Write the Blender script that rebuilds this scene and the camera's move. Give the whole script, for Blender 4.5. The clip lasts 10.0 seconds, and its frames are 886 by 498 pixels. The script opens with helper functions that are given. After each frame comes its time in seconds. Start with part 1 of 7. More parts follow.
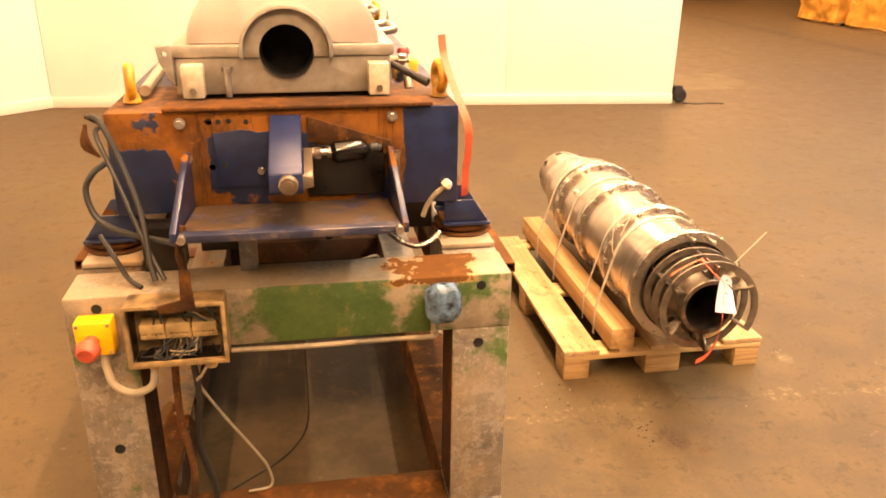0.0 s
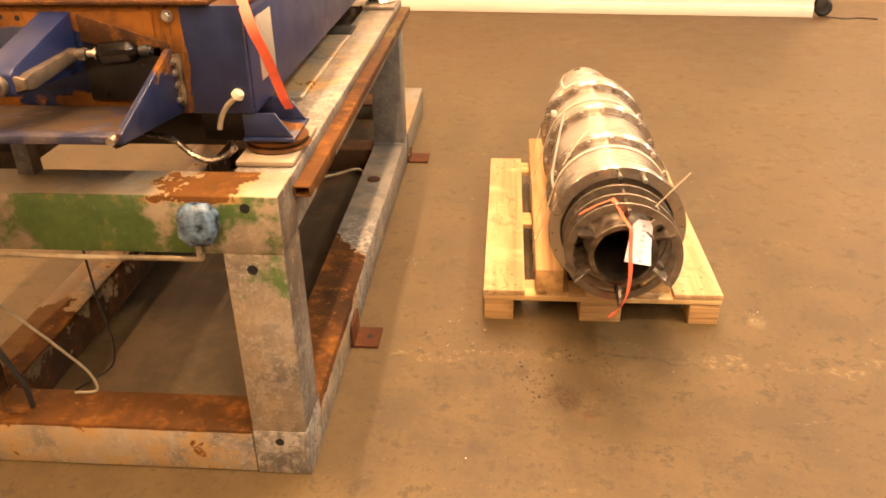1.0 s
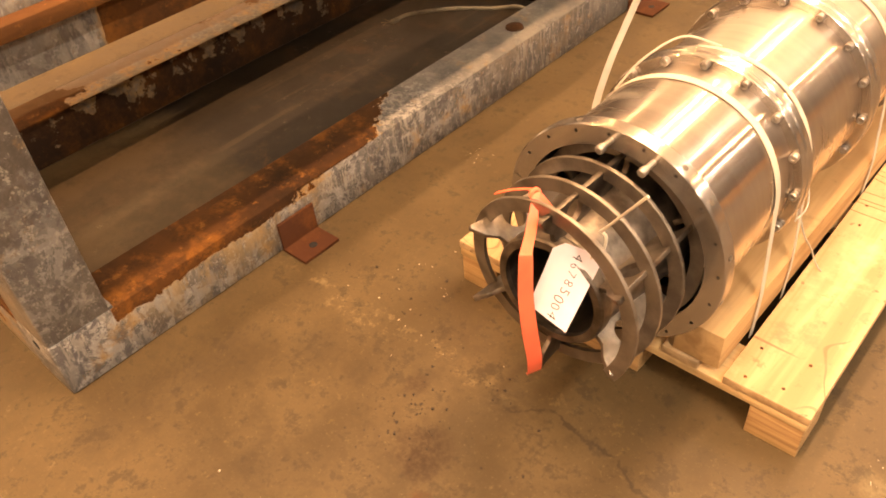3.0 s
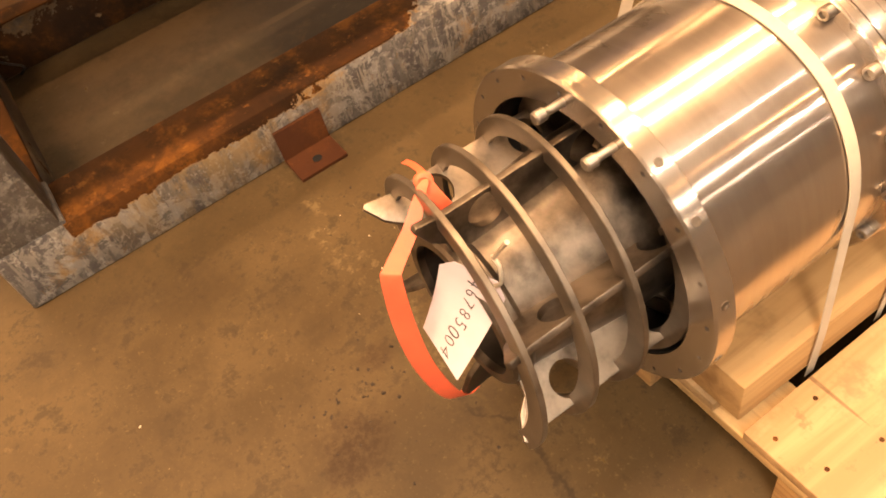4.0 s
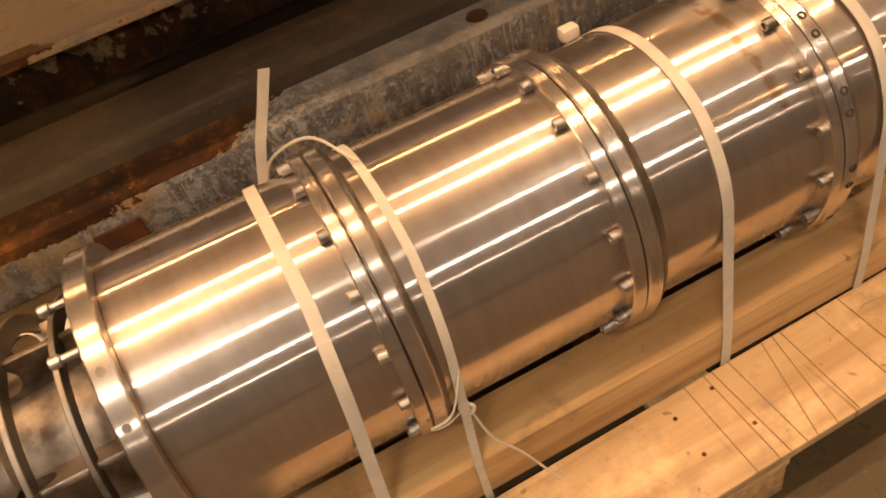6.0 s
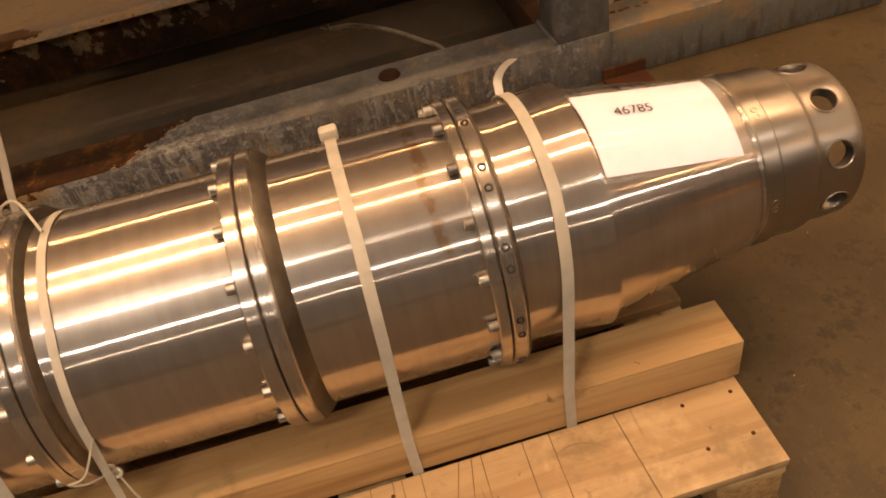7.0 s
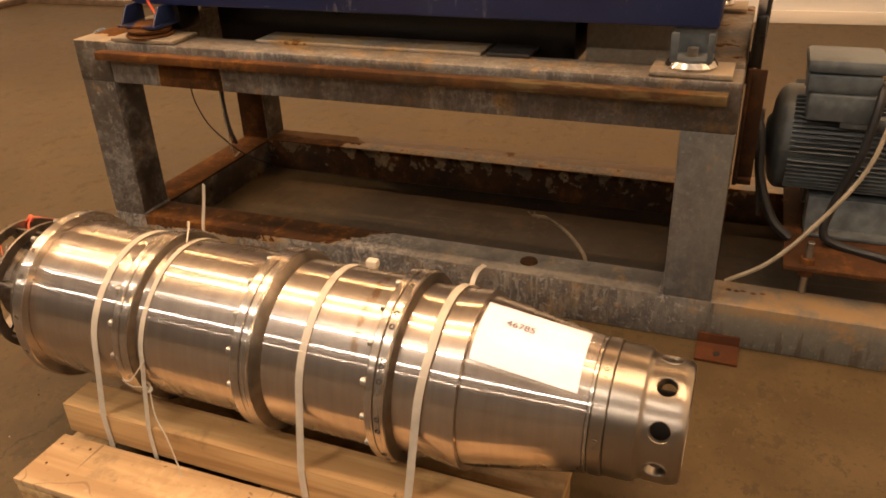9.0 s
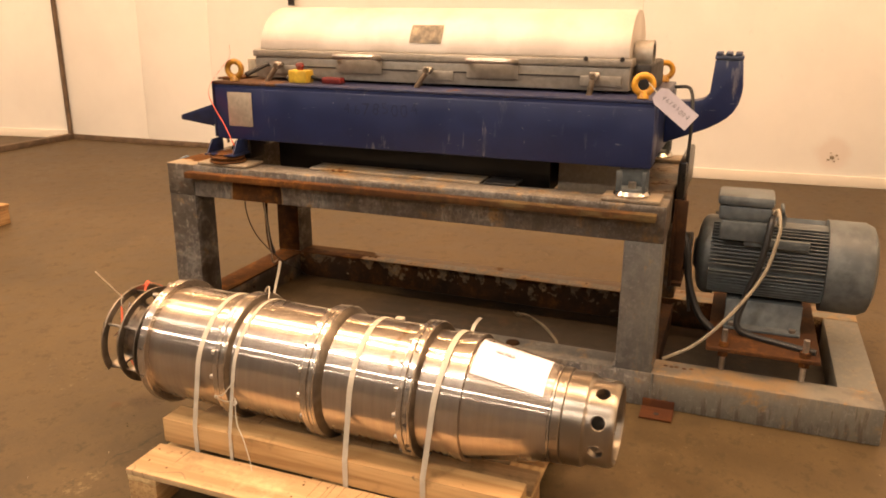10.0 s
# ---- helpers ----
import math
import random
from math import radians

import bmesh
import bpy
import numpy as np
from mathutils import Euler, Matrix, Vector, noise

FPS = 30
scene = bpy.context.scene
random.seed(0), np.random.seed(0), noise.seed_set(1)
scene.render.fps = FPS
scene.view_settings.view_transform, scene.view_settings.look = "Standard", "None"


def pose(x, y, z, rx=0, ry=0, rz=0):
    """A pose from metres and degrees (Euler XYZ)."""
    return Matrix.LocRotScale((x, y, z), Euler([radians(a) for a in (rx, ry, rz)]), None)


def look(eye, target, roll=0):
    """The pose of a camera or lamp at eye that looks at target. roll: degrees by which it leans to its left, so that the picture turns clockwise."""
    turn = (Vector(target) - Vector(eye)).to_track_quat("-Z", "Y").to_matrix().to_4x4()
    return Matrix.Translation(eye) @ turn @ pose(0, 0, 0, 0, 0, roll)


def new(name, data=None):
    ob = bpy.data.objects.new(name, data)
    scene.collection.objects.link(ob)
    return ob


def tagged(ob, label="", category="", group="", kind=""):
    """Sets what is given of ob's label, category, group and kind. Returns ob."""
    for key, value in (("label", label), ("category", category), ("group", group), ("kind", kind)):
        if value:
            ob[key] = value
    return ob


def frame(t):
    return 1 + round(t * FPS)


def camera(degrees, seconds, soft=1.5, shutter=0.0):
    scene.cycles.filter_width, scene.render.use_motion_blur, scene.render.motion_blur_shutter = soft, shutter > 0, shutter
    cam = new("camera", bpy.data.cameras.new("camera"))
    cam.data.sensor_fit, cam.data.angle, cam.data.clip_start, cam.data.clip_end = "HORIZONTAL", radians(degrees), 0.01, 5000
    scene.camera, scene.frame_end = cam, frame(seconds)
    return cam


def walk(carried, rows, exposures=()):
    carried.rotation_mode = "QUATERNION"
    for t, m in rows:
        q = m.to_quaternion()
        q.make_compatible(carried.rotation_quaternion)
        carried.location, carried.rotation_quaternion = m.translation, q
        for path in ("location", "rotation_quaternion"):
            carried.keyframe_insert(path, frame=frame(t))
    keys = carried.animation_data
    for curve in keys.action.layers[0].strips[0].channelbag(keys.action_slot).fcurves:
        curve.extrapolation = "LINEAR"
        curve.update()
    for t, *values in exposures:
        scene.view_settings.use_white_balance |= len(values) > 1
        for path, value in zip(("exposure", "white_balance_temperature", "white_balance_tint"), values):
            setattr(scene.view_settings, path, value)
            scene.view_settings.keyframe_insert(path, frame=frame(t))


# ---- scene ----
cam = camera(58.70, 10.0, 1.8)
PATH = [
    (0, (-0.4693, -1.6899, 1.5719), (-0.2274, -0.3195, 1.0119), 0.63),
    (0.5, (0.0328, -1.6356, 1.5595), (0.0804, -0.2736, 0.9329), -0.36),
    (1, (0.4889, -1.5312, 1.5155), (0.3781, -0.2140, 0.8066), -1.06),
    (1.5, (0.8371, -1.2300, 1.4671), (0.5353, 0.0013, 0.6653), -0.70),
    (2, (1.1433, -0.8971, 1.4205), (0.6647, 0.2365, 0.5627), -1.81),
    (2.5, (1.3353, -0.5623, 1.3610), (0.6718, 0.4286, 0.4510), -3.32),
    (3, (1.3676, -0.2063, 1.2867), (0.5663, 0.5884, 0.2986), -5.79),
    (3.2, (1.3727, -0.0674, 1.2440), (0.5337, 0.6294, 0.2141), -7.64),
    (4.3, (1.3305, 0.4266, 1.1025), (0.4183, 0.7539, -0.0424), -18.00),
    (4.5, (1.3316, 0.4669, 1.1100), (0.4317, 0.8052, -0.0414), -17.44),
    (5, (1.3918, 0.5840, 1.1194), (0.4680, 0.9376, -0.0082), -16.67),
    (5.5, (1.5416, 0.7492, 1.1492), (0.5308, 1.0587, 0.0850), -17.62),
    (5.7, (1.5781, 0.8196, 1.1554), (0.5524, 1.1142, 0.1014), -17.27),
    (6.8, (1.7174, 1.3853, 1.1809), (0.6374, 1.5417, 0.1517), -14.00),
    (7, (1.7540, 1.5027, 1.1984), (0.6580, 1.6143, 0.1804), -12.36),
    (7.5, (1.7499, 1.7558, 1.2095), (0.6298, 1.7033, 0.2132), -11.89),
    (8, (1.7045, 1.9422, 1.2610), (0.6008, 1.7018, 0.2741), -10.77),
    (8.5, (1.8164, 2.1410, 1.3225), (0.7344, 1.7259, 0.3701), -8.78),
    (9, (2.1365, 2.2421, 1.4083), (0.9072, 1.7445, 0.7074), -2.28),
    (9.5, (2.5022, 2.3219, 1.4970), (1.2008, 1.8008, 0.9635), -0.38),
    (10, (2.8860, 2.4618, 1.5021), (1.5465, 1.9516, 1.0601), 0.30),
]
walk(cam, [(t, look(eye, target, roll)) for t, eye, target, roll in PATH],
     [(0.0, 0.45, 7250, 14), (1.0, 0.25, 7250, 14), (2.5, 0.16, 7300, 15), (3.2, 0.11, 7400, 16), (4.5, -0.37, 7350, 16), (5.5, -0.85, 7250, 16), (6.8, -1.38, 6900, 14),
      (8.0, -1.38, 6900, 15), (8.5, -1.22, 6900, 15), (9.0, -0.99, 6700, 13), (10.0, -0.54, 6700, 13)])

# ---- light ----
world = bpy.data.worlds.new("hall_air")
scene.world = world
world.use_nodes = True
world.node_tree.nodes["Background"].inputs[0].default_value = (1.0, 0.72, 0.38, 1)
world.node_tree.nodes["Background"].inputs[1].default_value = 0.02
LAMP_COLOUR = (1.0, 0.63, 0.355)
COOL_COLOUR = (0.92, 0.8, 0.67)
WARM_COLOUR = (1.0, 0.54, 0.235)
EVEN, NEAR = (1.0, 1.2, 0.86, 0.9), (0.6, 2.1, 0.6, 0.7)
LAMP_ROWS = ((0.9, 0.75, LAMP_COLOUR, 4.4, EVEN), (-0.6, 0.45, LAMP_COLOUR, 4.4, EVEN), (4.6, 0.44, COOL_COLOUR, 1.5, NEAR), (9.6, 0.75, COOL_COLOUR, 4.4, EVEN),
             (14.5, 0.2, COOL_COLOUR, 4.4, EVEN), (-6.0, 0.4, WARM_COLOUR, 4.4, EVEN))
# unseen warm lamps, added to brighten the far floor and loads
FAR_FILL_LAMPS = ((8.2, 15.9, 1.5), (7.4, 10.6, 0.3))
LAMP_YS = (-7.0, -1.2, 4.6, 10.4)
LAMP_Z = 6.6
LAMP_WATTS = 530.0
UPLIGHT = 0.45


# ---- mesh helpers ----
WORLD = {}


def thing(name, at=(0, 0, 0), m=None):
    ob = new(name)
    ob.empty_display_size = 0.05
    mat = m if m is not None else Matrix.Translation(at)
    ob.matrix_world = mat
    WORLD[ob] = mat
    return ob


def finish(me, material, angle=35):
    mats = material if isinstance(material, (list, tuple)) else [material]
    for k in mats:
        me.materials.append(k)
    me.polygons.foreach_set("use_smooth", [True] * len(me.polygons))
    me.set_sharp_from_angle(angle=radians(angle))
    me.update()


def part(name, bm, material, parent, label="", local=False, angle=35):
    """One mesh object under a thing or a part; bm is in world places unless local."""
    me = bpy.data.meshes.new(name)
    base = WORLD[parent]
    if not local:
        bm.transform(base.inverted())
    bm.normal_update()
    bm.to_mesh(me)
    bm.free()
    finish(me, material, angle)
    ob = new(name, me)
    ob.parent = parent
    WORLD[ob] = base
    if label:
        tagged(ob, label)
    return ob


def solid(name, bm, material, label, category, kind="", group="", angle=35):
    """One top-level mesh object."""
    me = bpy.data.meshes.new(name)
    bm.normal_update()
    bm.to_mesh(me)
    bm.free()
    finish(me, material, angle)
    ob = new(name, me)
    WORLD[ob] = Matrix.Identity(4)
    return tagged(ob, label, category, group, kind)


def join(*bms):
    out = bmesh.new()
    for b in bms:
        me = bpy.data.meshes.new("tmp")
        b.to_mesh(me)
        b.free()
        out.from_mesh(me)
        bpy.data.meshes.remove(me)
    return out


def box(x0, x1, y0, y1, z0, z1, bev=0.0, seg=2):
    bm = bmesh.new()
    m = Matrix.Translation(((x0 + x1) / 2, (y0 + y1) / 2, (z0 + z1) / 2)) @ Matrix.Diagonal((abs(x1 - x0), abs(y1 - y0), abs(z1 - z0), 1))
    bmesh.ops.create_cube(bm, size=1, matrix=m)
    if bev:
        bmesh.ops.bevel(bm, geom=bm.edges[:], offset=bev, segments=seg, affect="EDGES", profile=0.5)
    return bm


def axis_matrix(p0, p1):
    d = Vector(p1) - Vector(p0)
    return Matrix.Translation(p0) @ d.to_track_quat("Z", "Y").to_matrix().to_4x4(), d.length


def lathe(profile, seg=48, m=None, closed=False):
    """Turns (radius, height) points round z."""
    bm = bmesh.new()
    rings = []
    for r, z in profile:
        if r < 1e-6:
            rings.append([bm.verts.new((0, 0, z))])
        else:
            rings.append([bm.verts.new((r * math.cos(2 * math.pi * k / seg), r * math.sin(2 * math.pi * k / seg), z)) for k in range(seg)])
    pairs = list(zip(rings, rings[1:])) + ([(rings[-1], rings[0])] if closed else [])
    for a, b in pairs:
        for k in range(seg):
            j = (k + 1) % seg
            if len(a) == 1 and len(b) == 1:
                continue
            if len(a) == 1:
                bm.faces.new((a[0], b[k], b[j]))
            elif len(b) == 1:
                bm.faces.new((a[k], b[0], a[j]))
            else:
                bm.faces.new((a[k], b[k], b[j], a[j]))
    bmesh.ops.recalc_face_normals(bm, faces=bm.faces[:])
    if m is not None:
        bm.transform(m)
    return bm


def rod(p0, p1, r, r2=None, seg=20, bev=0.0):
    m, h = axis_matrix(p0, p1)
    r2 = r if r2 is None else r2
    b = min(bev, r * 0.6, r2 * 0.6, h * 0.4) if bev else 0
    prof = [(0, 0), (r - b, 0), (r, b), (r2, h - b), (r2 - b, h), (0, h)] if b else [(0, 0), (r, 0), (r2, h), (0, h)]
    return lathe(prof, seg, m)


def spline(points, n=8):
    pts = [Vector(p) for p in points]
    if len(pts) < 3:
        return pts
    full = [2 * pts[0] - pts[1], *pts, 2 * pts[-1] - pts[-2]]
    out = []
    for a, b, c, d in zip(full, full[1:], full[2:], full[3:]):
        for k in range(n):
            t = k / n
            out.append(0.5 * (2 * b + (c - a) * t + (2 * a - 5 * b + 4 * c - d) * t * t + (3 * b - a - 3 * c + d) * t ** 3))
    out.append(pts[-1])
    return out


def tube(points, r, seg=10, n=8):
    """A round cable along a smooth line."""
    pts = spline(points, n)
    bm = bmesh.new()
    rings, up = [], Vector((0.3, 0.2, 0.93)).normalized()
    for k, p in enumerate(pts):
        d = (pts[min(k + 1, len(pts) - 1)] - pts[max(k - 1, 0)]).normalized()
        up = (up - d * up.dot(d))
        if up.length < 1e-4:
            up = d.orthogonal()
        up.normalize()
        side = d.cross(up)
        rings.append([bm.verts.new(p + r * (math.cos(a) * up + math.sin(a) * side)) for a in (2 * math.pi * i / seg for i in range(seg))])
    for a, b in zip(rings, rings[1:]):
        for k in range(seg):
            bm.faces.new((a[k], a[(k + 1) % seg], b[(k + 1) % seg], b[k]))
    bm.faces.new(rings[0][::-1])
    bm.faces.new(rings[-1])
    return bm


def band(points, wide, thick, n=8, outward=None):
    """A flat strap along a smooth line: wide is the direction across it times its half width, one for all or a function of place."""
    pts = spline(points, n)
    bm = bmesh.new()
    rings = []
    for k, p in enumerate(pts):
        d = (pts[min(k + 1, len(pts) - 1)] - pts[max(k - 1, 0)]).normalized()
        w = Vector(wide(k / (len(pts) - 1))) if callable(wide) else Vector(wide)
        nrm = d.cross(w).normalized() * thick / 2
        rings.append([bm.verts.new(p + s) for s in (w + nrm, w - nrm, -w - nrm, -w + nrm)])
    for a, b in zip(rings, rings[1:]):
        for k in range(4):
            bm.faces.new((a[k], a[(k + 1) % 4], b[(k + 1) % 4], b[k]))
    bm.faces.new(rings[0][::-1])
    bm.faces.new(rings[-1])
    bmesh.ops.recalc_face_normals(bm, faces=bm.faces[:])
    return bm


def prism(poly, axis, a, b, bev=0.0):
    """A flat outline, in the two other axes, given depth along axis from a to b."""
    bm = bmesh.new()

    def put(u, v, w):
        return {"x": (w, u, v), "y": (u, w, v), "z": (u, v, w)}[axis]

    lo = [bm.verts.new(put(u, v, a)) for u, v in poly]
    hi = [bm.verts.new(put(u, v, b)) for u, v in poly]
    bm.faces.new(lo)
    bm.faces.new(hi)
    for k in range(len(poly)):
        j = (k + 1) % len(poly)
        bm.faces.new((lo[k], lo[j], hi[j], hi[k]))
    bmesh.ops.recalc_face_normals(bm, faces=bm.faces[:])
    if bev:
        bmesh.ops.bevel(bm, geom=bm.edges[:], offset=bev, segments=2, affect="EDGES", profile=0.5)
    return bm


def torus(centre, axis, big, small, seg=28, sub=12):
    prof = [(big + small * math.cos(2 * math.pi * k / sub), small * math.sin(2 * math.pi * k / sub)) for k in range(sub)]
    m = Matrix.Translation(centre) @ Vector(axis).to_track_quat("Z", "Y").to_matrix().to_4x4()
    return lathe(prof, seg, m, closed=True)


def cut(bm, *cutters):
    """bm with the cutters' shapes taken out of it."""
    me, mc = bpy.data.meshes.new("tmp"), bpy.data.meshes.new("tmp")
    bm.to_mesh(me)
    bm.free()
    c = join(*cutters)
    c.to_mesh(mc)
    c.free()
    a, b = new("tmp", me), new("tmp", mc)
    mod = a.modifiers.new("cut", "BOOLEAN")
    mod.operation, mod.object, mod.solver = "DIFFERENCE", b, "EXACT"
    mod.use_self = True
    done = bpy.data.meshes.new_from_object(a.evaluated_get(bpy.context.evaluated_depsgraph_get()))
    out = bmesh.new()
    out.from_mesh(done)
    for o in (a, b):
        bpy.data.objects.remove(o)
    for k in (me, mc, done):
        bpy.data.meshes.remove(k)
    return out


def words(text, size, m, thick=0.0006, thin=0.0):
    """Letters lying in the plane of m, as a mesh."""
    cu = bpy.data.curves.new("tmp", "FONT")
    cu.body, cu.size, cu.extrude, cu.align_x, cu.align_y = text, size, thick, "CENTER", "CENTER"
    cu.offset = thin
    ob = new("tmp", cu)
    me = bpy.data.meshes.new_from_object(ob.evaluated_get(bpy.context.evaluated_depsgraph_get()))
    bm = bmesh.new()
    bm.from_mesh(me)
    bm.transform(m)
    bpy.data.objects.remove(ob)
    bpy.data.curves.remove(cu)
    bpy.data.meshes.remove(me)
    return bm


def penned(text, size, m, seed):
    """Handwritten characters in a row along x: thin, unevenly turned and spaced."""
    rnd = random.Random(seed)
    bms = []
    for k, ch in enumerate(text):
        at = Matrix.Translation(((k - (len(text) - 1) / 2) * size * 0.62 + rnd.uniform(-0.04, 0.04) * size, rnd.uniform(-0.08, 0.08) * size, 0))
        bms.append(words(ch, size * rnd.uniform(0.85, 1.08), m @ at @ Matrix.Rotation(rnd.uniform(-0.2, 0.2), 4, "Z"), 0.0002, -0.014 * size))
    return join(*bms)


# ---- materials ----
class Nodes:
    """Short hand for one material's node tree, in world places or an object's own."""

    def __init__(self, name):
        self.mat = bpy.data.materials.new(name)
        self.mat.use_nodes = True
        self.t = self.mat.node_tree
        self.bsdf = self.t.nodes["Principled BSDF"]
        self.geo = self.t.nodes.new("ShaderNodeNewGeometry").outputs["Position"]
        self.obj = self.t.nodes.new("ShaderNodeTexCoord").outputs["Object"]

    def link(self, a, b):
        self.t.links.new(a, b)

    def val(self, socket, v):
        if hasattr(v, "is_output"):
            self.link(v, socket)
        elif isinstance(v, (tuple, list)) and len(v) == 3 and socket.type == "RGBA":
            socket.default_value = (*v, 1)
        else:
            socket.default_value = v

    def math(self, op, a, b=0.0, c=0.0, clamp=False):
        n = self.t.nodes.new("ShaderNodeMath")
        n.operation, n.use_clamp = op, clamp
        for s, v in zip(n.inputs, (a, b, c)):
            self.val(s, v)
        return n.outputs[0]

    def place(self, scale=(1, 1, 1), source=None):
        n = self.t.nodes.new("ShaderNodeMapping")
        self.link(source or self.geo, n.inputs[0])
        n.inputs["Scale"].default_value = scale
        return n.outputs[0]

    def noise(self, scale, detail=4.0, rough=0.6, at=None, distort=0.0):
        n = self.t.nodes.new("ShaderNodeTexNoise")
        self.link(at or self.geo, n.inputs["Vector"])
        n.inputs["Scale"].default_value, n.inputs["Detail"].default_value = scale, detail
        n.inputs["Roughness"].default_value, n.inputs["Distortion"].default_value = rough, distort
        return n.outputs[0]

    def cells(self, scale, at=None, feature="F1"):
        n = self.t.nodes.new("ShaderNodeTexVoronoi")
        n.feature = feature
        self.link(at or self.geo, n.inputs["Vector"])
        n.inputs["Scale"].default_value = scale
        return n.outputs["Color"] if feature == "F1" else n.outputs["Distance"]

    def step(self, v, lo, hi, to0=0.0, to1=1.0):
        n = self.t.nodes.new("ShaderNodeMapRange")
        n.interpolation_type = "SMOOTHSTEP"
        for s, x in zip(n.inputs, (v, lo, hi, to0, to1)):
            self.val(s, x)
        return n.outputs[0]

    def mix(self, f, a, b):
        n = self.t.nodes.new("ShaderNodeMix")
        n.data_type = "RGBA"
        self.val(n.inputs[0], f)
        self.val(n.inputs[6], a)
        self.val(n.inputs[7], b)
        return n.outputs[2]

    def xyz(self, source=None):
        n = self.t.nodes.new("ShaderNodeSeparateXYZ")
        self.link(source or self.geo, n.inputs[0])
        return n.outputs

    def random(self):
        return self.t.nodes.new("ShaderNodeObjectInfo").outputs["Random"]

    def bump(self, height, strength=0.3, distance=0.004):
        n = self.t.nodes.new("ShaderNodeBump")
        n.inputs["Strength"].default_value, n.inputs["Distance"].default_value = strength, distance
        self.link(height, n.inputs["Height"])
        self.link(n.outputs[0], self.bsdf.inputs["Normal"])

    def out(self, colour=None, rough=None, metal=None, **more):
        for key, v in (("Base Color", colour), ("Roughness", rough), ("Metallic", metal)):
            if v is not None:
                self.val(self.bsdf.inputs[key], v)
        for key, v in more.items():
            self.val(self.bsdf.inputs[key.replace("_", " ")], v)
        return self.mat


def plain(name, colour, rough=0.5, metal=0.0, vary=0.15, scale=30.0, bump=0.1):
    n = Nodes(name)
    f = n.noise(scale, 5)
    g = n.noise(scale / 8, 3)
    dark = tuple(c * (1 - vary * 1.6) for c in colour)
    light = tuple(min(1, c * (1 + vary)) for c in colour)
    c = n.mix(n.step(n.math("ADD", n.math("MULTIPLY", f, 0.5), n.math("MULTIPLY", g, 0.5)), 0.35, 0.65), dark, light)
    n.bump(f, bump, 0.002)
    return n.out(c, n.step(f, 0.3, 0.7, rough * 0.85, min(1, rough * 1.15)), metal)


RUST_DARK, RUST_MID, RUST_LIGHT = (0.02, 0.0092, 0.0038), (0.075, 0.029, 0.0075), (0.18, 0.068, 0.0115)


def rust_colour(n, scale=14.0):
    a, b = n.noise(scale * 0.35, 5, 0.6), n.noise(scale * 5, 4)
    c = n.mix(n.step(a, 0.3, 0.66), RUST_DARK, RUST_MID)
    c = n.mix(n.step(n.noise(scale * 0.8, 6, 0.7), 0.48, 0.68, 0, 0.8), c, RUST_LIGHT)
    c = n.mix(n.step(b, 0.55, 0.8, 0, 0.4), c, RUST_DARK)
    c = n.mix(n.step(n.noise(scale * 1.7, 7, 0.78), 0.5, 0.62, 0, 0.6), c, (0.034, 0.0145, 0.006))
    c = n.mix(n.step(n.noise(scale * 2.6, 6, 0.75), 0.58, 0.68, 0, 0.5), c, (0.27, 0.115, 0.025))
    return c, a, b


def rusty(name="rusted_steel", scale=14.0, bright=0.0, to=(0.21, 0.088, 0.02)):
    n = Nodes(name)
    c, a, b = rust_colour(n, scale)
    if bright:
        c = n.mix(bright, c, to)
    n.bump(n.math("ADD", a, b), 0.5, 0.003)
    return n.out(c, 0.85, 0.0, Specular_IOR_Level=0.2)


